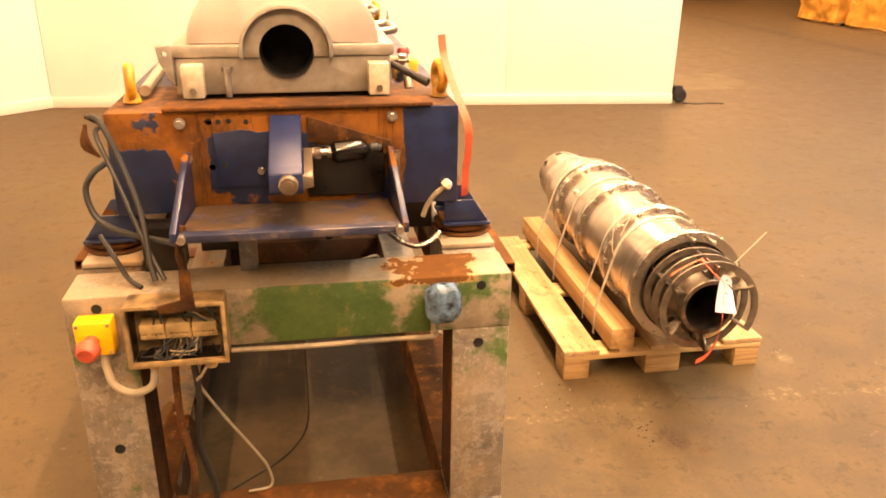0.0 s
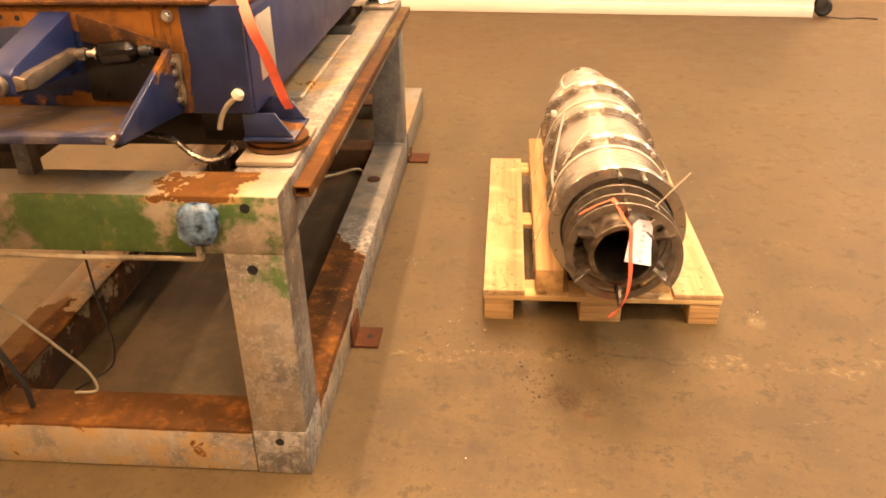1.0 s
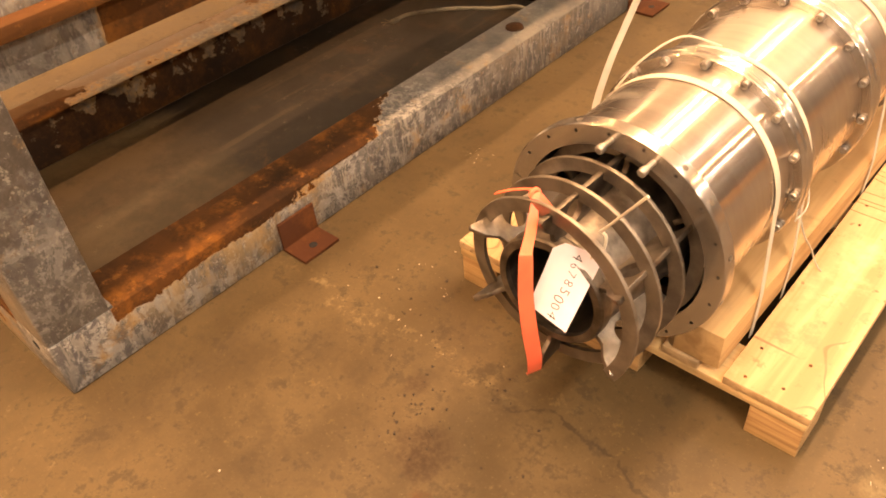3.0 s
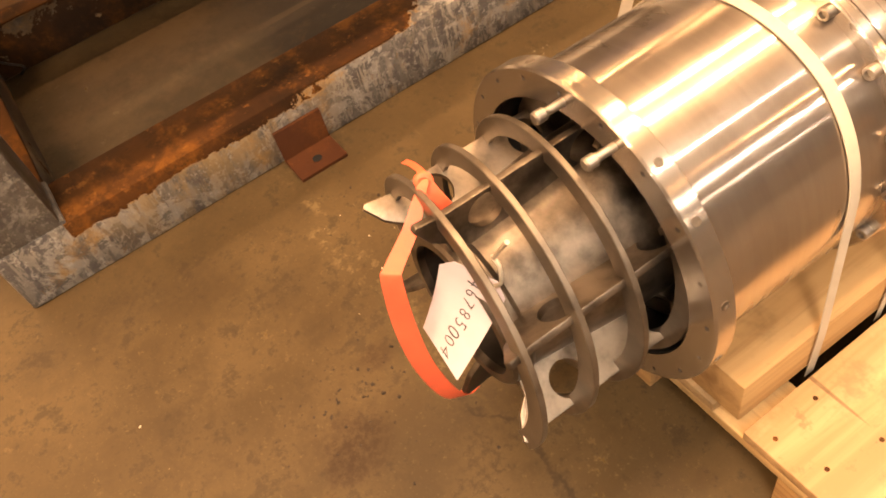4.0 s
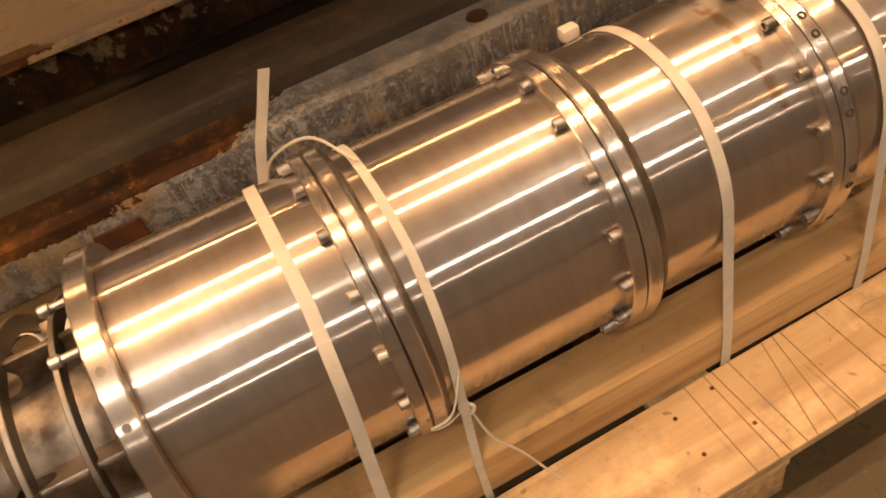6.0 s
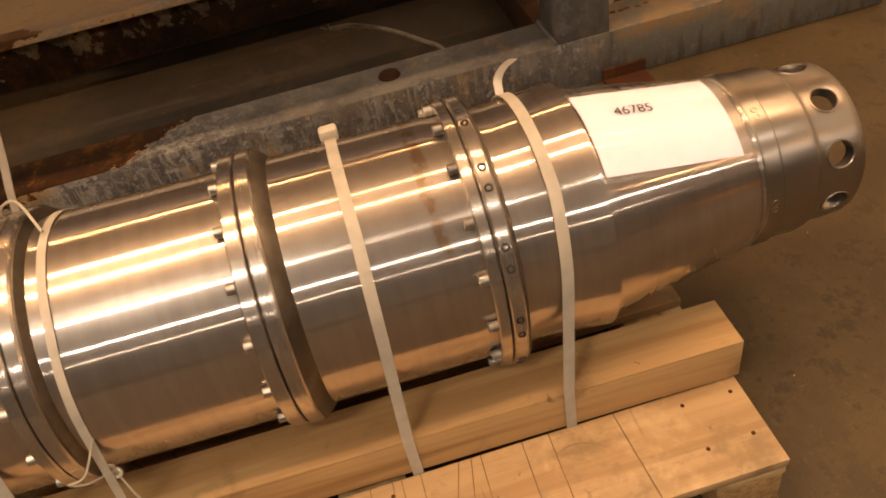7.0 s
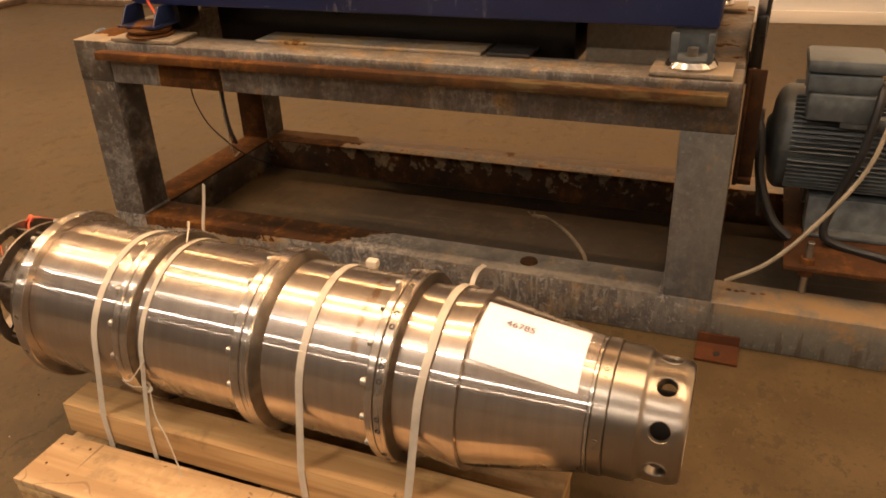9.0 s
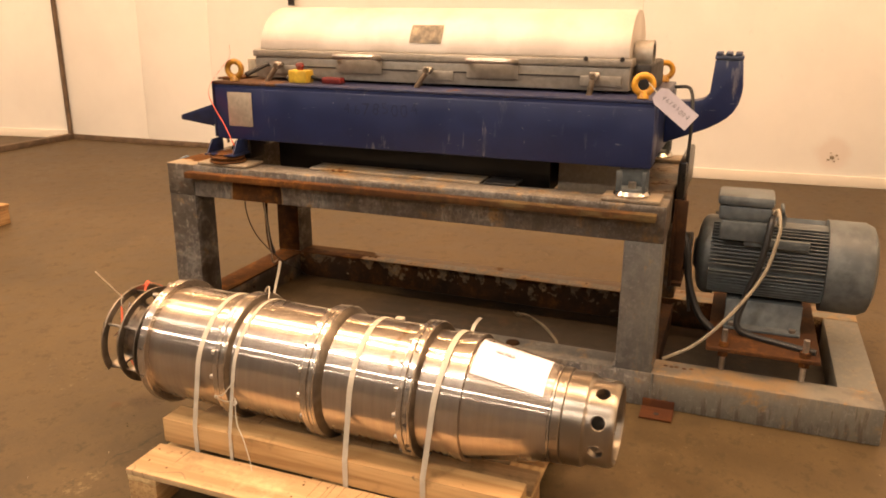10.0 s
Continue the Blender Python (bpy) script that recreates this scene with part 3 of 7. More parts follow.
def blue_rust(name, bias):
    """Blue paint that has let go over rust in large patches."""
    n = Nodes(name)
    x, y, z = n.xyz()
    col = n.mix(n.step(n.noise(20, 4), 0.35, 0.65), (0.0065, 0.012, 0.04), (0.011, 0.019, 0.06))
    rc, ra, rb = rust_colour(n, 10)
    rc = n.mix(n.step(n.noise(5, 4), 0.4, 0.6, 0.15, 0.75), rc, (0.22, 0.078, 0.009))
    drip = n.noise(26, 5, 0.7, n.place((1, 1, 0.12)))
    rc = n.mix(n.step(drip, 0.54, 0.66, 0, 0.75), rc, (0.03, 0.0125, 0.005))
    m = n.math("ADD", n.noise(5.5, 6, 0.68), bias)
    for lo, hi, zlo, zhi, s in ((-0.23, -0.05, 0.9, 1.18, -0.3), (-0.96, -0.8, 0.9, 1.075, -0.3), (-0.7, -0.45, 0.985, 1.14, -0.26), (-0.8, -0.25, 1.12, 1.2, 0.3)):
        m = n.math("ADD", m, n.math("MULTIPLY", n.math("MULTIPLY", between(n, x, lo, hi, 0.02), between(n, z, zlo, zhi, 0.02)), s))
    r = n.step(m, 0.5, 0.53)
    n.bump(n.math("ADD", n.math("MULTIPLY", r, -0.6), n.math("MULTIPLY", rb, 0.4)), 0.4, 0.004)
    return n.out(n.mix(r, col, rc), n.step(r, 0, 1, 0.32, 0.8), 0.0, Specular_IOR_Level=n.step(r, 0, 1, 0.5, 0.2))


def deck_paint():
    """Blue deck, rusted through at its front end."""
    n = Nodes("worn_blue_deck")
    x, y, z = n.xyz()
    rc, ra, rb = rust_colour(n, 10)
    col = n.mix(n.step(n.noise(30, 5, 0.7), 0.4, 0.7), (0.012, 0.018, 0.06), (0.045, 0.045, 0.075))
    r = n.step(n.math("ADD", n.noise(8, 5, 0.7), n.step(y, 0.3, 0.75, 0.25, -0.12)), 0.5, 0.55)
    n.bump(rb, 0.3, 0.003)
    return n.out(n.mix(r, col, rc), n.step(r, 0, 1, 0.4, 0.8))


def tray_paint():
    """Blue tray plate, rubbed to bare metal and rust, scratched pale on its lip."""
    n = Nodes("scraped_blue_tray")
    x, y, z = n.xyz()
    rc, ra, rb = rust_colour(n, 10)
    s, w = n.noise(55, 5, 0.7, n.place((0.25, 1, 1))), n.noise(7, 5, 0.7)
    col = n.mix(n.step(w, 0.4, 0.65), (0.012, 0.015, 0.04), (0.03, 0.034, 0.066))
    col = n.mix(n.step(w, 0.52, 0.62, 0, 0.4), col, (0.15, 0.1, 0.055))
    col = n.mix(n.step(s, 0.58, 0.68, 0, 0.6), col, (0.26, 0.23, 0.2))
    r = n.step(n.math("ADD", n.noise(9, 6, 0.7), n.step(y, -0.085, -0.05, -0.16, 0.1)), 0.5, 0.57)
    rc = n.mix(n.step(n.noise(6, 5, 0.65), 0.35, 0.62, 0.5, 0.95), rc, (0.042, 0.029, 0.016))
    rc = n.mix(n.step(s, 0.62, 0.7, 0, 0.45), rc, (0.26, 0.2, 0.14))
    n.bump(rb, 0.3, 0.003)
    return n.out(n.mix(r, col, rc), n.step(r, 0, 1, 0.38, 0.5))


M["tray"] = tray_paint()
M["deck"] = deck_paint()
M["blue"] = blue_paint()
M["blue_rust"] = blue_rust("blue_paint_over_rust", 0.08)
M["blue_worn"] = blue_rust("blue_paint_worn_shelf", -0.06)


def stainless(name, colour, rough, aniso, rings=40.0, metal=0.8, stain=0.0, haze=0.0):
    """Turned stainless steel: fine grooves round the object's own z axis, handling smears and scuffs."""
    n = Nodes(name)
    broad = n.noise(1.0, 3, 0.6, n.place((3.0, 3.0, rings), n.obj))
    smear = n.noise(9, 5, 0.65)
    c = n.mix(n.step(broad, 0.42, 0.75, 0, 0.12), colour, tuple(v * 0.7 for v in colour))
    c = n.mix(n.step(smear, 0.45, 0.72, 0, 0.22), c, tuple(v * f for v, f in zip(colour, (0.66, 0.6, 0.52))))
    if stain:
        gx, gy, gz = n.xyz()
        off = n.math("ADD", gy, n.math("MULTIPLY", n.math("SUBTRACT", n.noise(18, 3), 0.5), 0.02))
        mark = n.math("MULTIPLY", n.math("MULTIPLY", between(n, off, stain - 0.009, stain + 0.008, 0.004), n.step(gz, 0.47, 0.5)), n.step(n.noise(40, 3), 0.4, 0.55))
        c = n.mix(n.math("MULTIPLY", mark, 0.65), c, (0.3, 0.17, 0.06))
    tan = n.t.nodes.new("ShaderNodeTangent")
    tan.direction_type, tan.axis = "RADIAL", "Z"
    n.link(tan.outputs[0], n.bsdf.inputs["Tangent"])
    r = n.step(smear, 0.45, 0.75, rough, rough + 0.025)
    r = n.math("ADD", r, n.step(broad, 0.4, 0.7, 0, 0.012))
    n.out(c, r, metal, Anisotropic=aniso, Anisotropic_Rotation=0.25)
    if haze:
        # fine scratches scatter part of the reflection widely
        soft = n.t.nodes.new("ShaderNodeBsdfPrincipled")
        n.val(soft.inputs["Base Color"], c)
        n.val(soft.inputs["Metallic"], metal)
        n.val(soft.inputs["Roughness"], 0.37)
        both = n.t.nodes.new("ShaderNodeMixShader")
        n.val(both.inputs[0], n.step(broad, 0.3, 0.7, haze * 0.88, haze * 1.12))
        n.link(n.bsdf.outputs[0], both.inputs[1])
        n.link(soft.outputs[0], both.inputs[2])
        n.link(both.outputs[0], n.t.nodes["Material Output"].inputs["Surface"])
    return n.mat


M["steel"] = stainless("turned_stainless", (0.575, 0.515, 0.455), 0.12, 1.0, 38, 0.97, 1.582, 0.27)
M["ring_steel"] = stainless("turned_stainless_ring", (0.56, 0.51, 0.455), 0.2, 0.95, 60, 0.95, 0.0, 0.2)
# dull steel coloured darker to imitate the dark surroundings it reflects
M["ring_face"] = plain("dark_reflection_shoulder", (0.17, 0.145, 0.115), 0.42, 0.92, 0.2, 30, 0.1)
M["end_steel"] = stainless("satin_stainless_end", (0.37, 0.33, 0.28), 0.33, 0.7, 50, 0.97)
M["cast_steel"] = plain("cast_conveyor_steel", (0.235, 0.2, 0.162), 0.42, 0.97, 0.42, 26, 0.35)
M["bore"] = plain("dull_dark_bore", (0.075, 0.066, 0.055), 0.5, 0.85, 0.3, 25)
M["flight_steel"] = plain("dull_flight_steel", (0.23, 0.198, 0.16), 0.46, 0.92, 0.2, 40, 0.15)


def wood(name, light, dark, along="y", scale=1.0, marks=False):
    n = Nodes(name)
    s = (26, 1.1, 26) if along == "y" else (1.1, 26, 26)
    off = n.t.nodes.new("ShaderNodeVectorMath")
    off.operation = "ADD"
    n.link(n.geo, off.inputs[0])
    r = n.random()
    comb = n.t.nodes.new("ShaderNodeCombineXYZ")
    for i in range(3):
        n.link(n.math("MULTIPLY", r, 7.3 + i * 3), comb.inputs[i])
    n.link(comb.outputs[0], off.inputs[1])
    p = n.place(s, off.outputs[0])
    ring, fine = n.noise(1.0 * scale, 4, 0.55, p, 0.6), n.noise(5.0, 3, 0.7, p)
    stain = n.noise(6, 5, 0.7, off.outputs[0])
    knot = n.cells(5.0, n.place((1.6, 0.9, 1.6) if along == "y" else (0.9, 1.6, 1.6), off.outputs[0]), "DISTANCE_TO_EDGE")
    c = n.mix(n.step(ring, 0.35, 0.68), light, dark)
    c = n.mix(n.step(fine, 0.55, 0.8, 0, 0.4), c, tuple(v * 0.6 for v in dark))
    c = n.mix(n.step(stain, 0.55, 0.74, 0, 0.6), c, tuple(v * 0.4 for v in dark))
    c = n.mix(n.step(n.noise(48, 2, 0.5, off.outputs[0]), 0.72, 0.78, 0, 0.6), c, (0.06, 0.035, 0.015))
    if marks:
        saw = n.noise(1.0, 2, 0.5, n.place((2.0, 45.0, 2.0), off.outputs[0]))
        c = n.mix(n.math("MULTIPLY", n.step(saw, 0.66, 0.7, 0, 0.7), n.step(n.noise(2.2, 2, 0.5, off.outputs[0]), 0.45, 0.55)), c, (0.09, 0.05, 0.02))
        c = n.mix(n.step(n.noise(16, 3, 0.6, off.outputs[0]), 0.68, 0.74, 0, 0.75), c, (0.13, 0.065, 0.025))
        line = n.math("ABSOLUTE", n.math("SUBTRACT", n.noise(7.0, 1, 0.4, off.outputs[0]), 0.5))
        c = n.mix(n.math("MULTIPLY", n.step(line, 0.003, 0.008, 0.6, 0), n.step(n.noise(3.5, 2, 0.5, n.place((1.3, 0.8, 1), off.outputs[0])), 0.54, 0.6)), c, (0.14, 0.085, 0.04))
        grime = n.noise(6, 7, 0.78, off.outputs[0])
        c = n.mix(n.step(grime, 0.5, 0.66, 0, 0.65), c, (0.27, 0.185, 0.095))
        c = n.mix(n.step(n.noise(19, 5, 0.75, off.outputs[0]), 0.6, 0.7, 0, 0.55), c, (0.2, 0.12, 0.055))
        blot = n.noise(7, 5, 0.7, off.outputs[0])
        c = n.mix(n.step(blot, 0.5, 0.7, 0, 0.4), c, (0.72, 0.54, 0.31))
    n.bump(n.math("ADD", ring, fine), 0.2, 0.002)
    return n.out(c, 0.68)


M["pine"] = wood("pale_pallet_pine", (0.465, 0.315, 0.162), (0.31, 0.192, 0.088), marks=True)
M["saw_cut"] = plain("dark_saw_cut", (0.2, 0.12, 0.055), 0.8)
M["pine_x"] = wood("pale_pallet_pine_across", (0.58, 0.41, 0.2), (0.38, 0.24, 0.1), "x")
M["beam"] = wood("planed_pine_beam", (0.5, 0.32, 0.14), (0.32, 0.18, 0.068))
M["block"] = wood("chipboard_block", (0.44, 0.28, 0.12), (0.27, 0.15, 0.06), "x", 3)


def concrete():
    n = Nodes("worn_concrete_floor")
    a, b, c, d = n.noise(0.9, 5, 0.6), n.noise(5.5, 7, 0.72), n.noise(34, 6, 0.75), n.noise(150, 3, 0.7)
    col = n.mix(n.step(a, 0.32, 0.68), (0.0489, 0.0318, 0.0128), (0.0717, 0.047, 0.0189))
    col = n.mix(n.step(b, 0.4, 0.62, 0, 0.55), col, (0.104, 0.0702, 0.0296))
    col = n.mix(n.step(n.noise(3.2, 6, 0.75), 0.54, 0.68, 0, 0.16), col, (0.0293, 0.019, 0.00825))
    col = n.mix(n.step(n.noise(11, 7, 0.8), 0.52, 0.61, 0, 0.65), col, (0.0326, 0.0216, 0.00963))
    col = n.mix(n.step(c, 0.55, 0.68, 0, 0.65), col, (0.0293, 0.0199, 0.00928))
    col = n.mix(n.step(n.noise(46, 5, 0.75), 0.6, 0.7, 0, 0.5), col, (0.13, 0.0931, 0.0425))
    col = n.mix(n.step(d, 0.6, 0.72, 0, 0.5), col, (0.13, 0.0973, 0.0467))
    col = n.mix(n.step(n.noise(19, 6, 0.78), 0.66, 0.74, 0, 0.6), col, (0.187, 0.148, 0.0756))
    for turn, s in ((0.3, 0.5), (1.9, 0.4), (1.2, 0.35)):
        m = n.t.nodes.new("ShaderNodeMapping")
        n.link(n.geo, m.inputs[0])
        m.inputs["Rotation"].default_value = (0, 0, turn)
        m.inputs["Scale"].default_value = (0.5, 9.0, 1)
        scr = n.noise(9, 4, 0.7, m.outputs[0])
        col = n.mix(n.math("MULTIPLY", n.step(scr, 0.69, 0.76, 0, s), n.step(n.noise(1.7, 3), 0.45, 0.6)), col, (0.166, 0.129, 0.0654))
    x, y, z = n.xyz()
    dark = n.noise(9, 6, 0.75)
    speck = n.step(n.noise(75, 5, 0.78), 0.4, 0.58, 0.35, 1.0)
    oil_spot, dirt = (0.0277, 0.0131, 0.00446), (0.0293, 0.019, 0.00859)
    for sx, sy, rad, s, tint in ((0.68, 0.365, 0.06, 0.9, oil_spot), (0.71, 0.33, 0.035, 0.8, oil_spot), (0.75, 0.276, 0.03, 0.7, (0.0733, 0.0287, 0.00688)), (1.37, 0.8, 0.035, 0.45, (0.196, 0.152, 0.0756)), (0.56, 0.475, 0.03, 0.7, oil_spot), (0.14, -0.03, 0.06, 0.39, dirt), (0.17, 0.29, 0.09, 0.39, dirt), (0.13, 0.15, 0.1, 0.36, dirt), (0.44, 0.14, 0.05, 0.39, dirt), (0.44, 0.43, 0.04, 0.39, dirt), (0.31, 0.42, 0.05, 0.26, dirt), (0.75, 0.55, 0.07, 0.33, dirt), (-0.1, -0.3, 0.12, 0.33, dirt), (1.5, 0.2, 0.3, 0.26, dirt), (1.1, 3.0, 0.4, 0.26, dirt), (1.5, 2.3, 0.2, 0.33, dirt), (1.9, 4.6, 0.35, 0.33, dirt), (2.2, 1.0, 0.3, 0.26, dirt)):
        dd = n.math("SQRT", n.math("ADD", n.math("POWER", n.math("SUBTRACT", x, sx), 2.0), n.math("POWER", n.math("SUBTRACT", y, sy), 2.0)))
        f = n.math("MULTIPLY", n.step(n.math("ADD", n.math("DIVIDE", dd, rad), n.math("MULTIPLY", n.math("SUBTRACT", dark, 0.5), 2.0)), 0.35, 1.3, 1, 0), s)
        col = n.mix(n.math("MULTIPLY", f, speck), col, tint)
    # the far floor is trodden smoother, with a dark joint and a patched square
    col = n.mix(n.step(y, 3.2, 5.5, 0, 0.6), col, (0.0635, 0.0351, 0.0106))
    joint = n.math("ABSOLUTE", n.math("ADD", n.math("SUBTRACT", x, 7.68), n.math("MULTIPLY", n.math("SUBTRACT", n.noise(0.7, 4, 0.6), 0.5), 0.5)))
    col = n.mix(n.math("MULTIPLY", n.step(joint, 0.04, 0.22, 0.6, 0), between(n, y, 8.0, 14.5, 0.8)), col, (0.0244, 0.0152, 0.00619))
    patch = n.math("MULTIPLY", between(n, x, 3.55, 4.55, 0.04), between(n, y, 6.35, 7.35, 0.04))
    col = n.mix(n.math("MULTIPLY", patch, n.step(n.noise(2.6, 4, 0.6), 0.4, 0.6, 0.12, 0.45)), col, (0.138, 0.0973, 0.0425))
    # a worn crack that runs across in front of the pallet
    line = n.math("ABSOLUTE", n.math("ADD", n.math("SUBTRACT", y, 0.56), n.math("MULTIPLY", n.math("SUBTRACT", n.noise(4.5, 5, 0.65), 0.5), 0.3)))
    part_dark = between(n, x, 0.72, 1.12, 0.05)
    near = n.math("MULTIPLY", between(n, x, 0.05, 1.75, 0.12), n.step(n.noise(14, 4, 0.7), 0.38, 0.52))
    col = n.mix(n.math("MULTIPLY", n.math("MULTIPLY", n.step(line, 0.002, 0.009, 0.65, 0), near), part_dark), col, (0.0179, 0.0119, 0.00584))
    pale_gate = n.math("MULTIPLY", n.math("SUBTRACT", 1.0, part_dark), n.step(n.noise(33, 5, 0.75), 0.5, 0.6))
    col = n.mix(n.math("MULTIPLY", n.math("MULTIPLY", n.step(line, 0.006, 0.035, 0.5, 0), near), pale_gate), col, (0.196, 0.148, 0.0721))
    # oiled and rusty concrete inside the stand, darkened further to paint its shade
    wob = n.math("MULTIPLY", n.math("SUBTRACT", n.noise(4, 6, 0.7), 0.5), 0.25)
    soak_shade = n.math("MULTIPLY", between(n, n.math("ADD", x, wob), -0.98, -0.05, 0.06), n.math("MULTIPLY", n.step(n.math("ADD", y, wob), 0.66, 0.84), n.step(n.math("ADD", y, wob), 2.6, 3.1, 1, 0)))
    soak_shade = n.math("MULTIPLY", soak_shade, n.step(n.noise(2.3, 5, 0.65), 0.3, 0.55, 0.72, 1.0))
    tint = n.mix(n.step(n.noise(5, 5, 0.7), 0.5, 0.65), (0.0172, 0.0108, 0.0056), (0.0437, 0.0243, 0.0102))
    # bands along y imitate light strips and shadows between the tubes
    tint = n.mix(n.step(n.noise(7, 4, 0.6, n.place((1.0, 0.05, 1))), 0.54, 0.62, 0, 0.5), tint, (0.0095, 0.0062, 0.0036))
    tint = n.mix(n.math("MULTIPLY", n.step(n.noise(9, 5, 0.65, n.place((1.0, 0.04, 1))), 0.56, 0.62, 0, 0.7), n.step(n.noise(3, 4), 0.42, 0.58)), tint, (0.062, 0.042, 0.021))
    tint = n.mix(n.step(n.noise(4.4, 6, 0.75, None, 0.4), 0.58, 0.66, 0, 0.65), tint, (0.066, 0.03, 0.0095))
    # mid brown at the front imitates floor that light still reaches
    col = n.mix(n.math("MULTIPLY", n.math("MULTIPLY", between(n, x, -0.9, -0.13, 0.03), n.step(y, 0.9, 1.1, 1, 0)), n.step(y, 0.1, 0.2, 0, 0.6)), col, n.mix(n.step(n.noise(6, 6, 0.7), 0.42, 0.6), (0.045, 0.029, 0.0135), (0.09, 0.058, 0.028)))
    col = n.mix(soak_shade, col, tint)
    # broken, rubbed patches that shine
    scuff = n.math("MULTIPLY", n.step(n.noise(30, 6, 0.78), 0.58, 0.66), n.step(n.noise(2.4, 3, 0.6), 0.53, 0.62))
    col = n.mix(n.math("MULTIPLY", scuff, 0.45), col, (0.163, 0.123, 0.0584))
    n.bump(n.math("ADD", n.math("ADD", n.math("MULTIPLY", c, 0.3), n.math("MULTIPLY", d, 0.3)), n.math("MULTIPLY", n.math("MULTIPLY", scuff, n.noise(55, 3)), 2.5)), 0.09, 0.003)
    return n.out(col, n.math("SUBTRACT", n.step(b, 0.3, 0.7, 0.5, 0.6), n.math("MULTIPLY", scuff, 0.3)), 0.0, Specular_IOR_Level=0.35)


def wall_paint(name, colour):
    n = Nodes(name)
    a, b = n.noise(1.3, 5), n.noise(18, 5, 0.7)
    c = n.mix(n.step(a, 0.35, 0.7, 0, 0.5), colour, tuple(v * 0.88 for v in colour))
    c = n.mix(n.step(b, 0.7, 0.78, 0, 0.35), c, tuple(v * 0.55 for v in colour))
    px, py, pz = n.xyz()
    away = n.math("SQRT", n.math("ADD", n.math("POWER", n.math("SUBTRACT", py, 3.21), 2.0), n.math("POWER", n.math("SUBTRACT", pz, 0.28), 2.0)))
    ring = n.math("MULTIPLY", n.step(n.math("ADD", away, n.math("MULTIPLY", n.noise(7, 4), 0.12)), 0.15, 0.24, 0.4, 0), n.step(px, -4.0, -3.9, 1, 0))
    c = n.mix(ring, c, tuple(v * f for v, f in zip(colour, (0.8, 0.66, 0.6))))
    c = n.mix(n.math("MULTIPLY", n.step(n.noise(3.0, 6, 0.75), 0.62, 0.7, 0, 0.3), n.step(n.noise(26, 4, 0.7, n.place((1, 1, 0.3))), 0.5, 0.62)), c, tuple(v * 0.62 for v in colour))
    n.bump(b, 0.08, 0.002)
    return n.out(c, 0.55)


M["floor"] = concrete()
M["wall"] = wall_paint("white_panel_paint", (0.8, 0.78, 0.72))
M["skirting"] = wall_paint("off_white_skirting", (0.68, 0.63, 0.54))
M["hall_wall"] = wall_paint("hall_wall_paint", (0.36, 0.31, 0.25))
M["ceiling"] = wall_paint("pale_roof_sheet", (0.62, 0.58, 0.52))
M["wrap"] = plain("yellow_wrapping", (0.62, 0.3, 0.055), 0.28, 0, 0.3, 4, 0.4)
M["dirt"] = plain("dark_grit", (0.03, 0.022, 0.016), 0.9)
M["chip"] = plain("pale_chips", (0.5, 0.44, 0.34), 0.8)


def glow(name, colour, strength):
    n = Nodes(name)
    return n.out((0.8, 0.8, 0.8), 0.5, 0.0, Emission_Color=colour, Emission_Strength=strength)


M["tube_light"] = glow("lit_diffuser", LAMP_COLOUR, 6.0)


def film_sleeve():
    n = Nodes("clear_plastic_sleeve")
    return n.out((1, 1, 1), 0.08, 0.0, Transmission_Weight=1.0, IOR=1.35)


M["sleeve"] = film_sleeve()


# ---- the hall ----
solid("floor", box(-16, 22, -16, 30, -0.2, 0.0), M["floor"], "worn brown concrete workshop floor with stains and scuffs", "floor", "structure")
solid("ceiling", box(-16, 22, -16, 30, 7.6, 7.8), M["ceiling"], "dull grey sheet roof high over the hall", "ceiling", "structure")
for nm, b in (("wall_north", (-16, 22, 30, 30.2)), ("wall_south", (-16, 22, -16.2, -16)), ("wall_east", (22, 22.2, -16.2, 30.2)), ("wall_west", (-16.2, -16, -16.2, 30.2))):
    solid(nm, box(*b, -0.2, 7.6), M["hall_wall"], "plain painted outer wall of the hall", "wall", "structure")


def panel_wall(name, a, b, high, thick, label, skirt, seams=(), dark_foot=False):
    """A white panel wall from a to b on the floor, its face towards the machine, with its skirting and panel joints."""
    a, b = Vector((*a, 0)), Vector((*b, 0))
    d = (b - a).normalized()
    back = Vector((d.y, -d.x, 0)) * -1
    if back.dot(a - Vector((0, 1, 0))) < 0:
        back = -back
    m = Matrix.Translation(a) @ Matrix(((d.x, back.x, 0, 0), (d.y, back.y, 0, 0), (0, 0, 1, 0), (0, 0, 0, 1)))
    long = (b - a).length
    cuts = [0.0, *[s for s in seams], long]
    wall = thing(name, m=m)
    tagged(wall, label, "wall", kind="structure")
    for u, v in zip(cuts, cuts[1:]):
        part("panel", box(u + 0.0015, v - 0.0015, 0.0, thick, 0.0, high, 0.002), M["wall"], wall, local=True)
    part("skirting", box(0, long, -0.022, -0.001, 0.0, 0.055 if dark_foot else 0.095, 0.004), M["post"] if dark_foot else M["skirting"], wall, local=True)
    return wall


panel_wall("wall_1", (-2.82, 6.21), (3.14, 5.69), 3.8, 0.1, "white panel partition behind the machine with pale skirting", True, (2.2, 4.3))
panel_wall("wall_2", (-4.82, 4.5), (-2.82, 6.21), 3.8, 0.1, "short white panel partition set at an angle", True)
panel_wall("wall_3", (-4.82, 4.5), (-4.245, -2.9), 3.8, 0.1, "long white panel partition with a scuffed patch", True, (3.0,))
panel_wall("wall_4", (-4.245, -2.9), (-4.165, -4.87), 3.8, 0.1, "white panel partition with a dark steel foot", True, (0.9,), True)
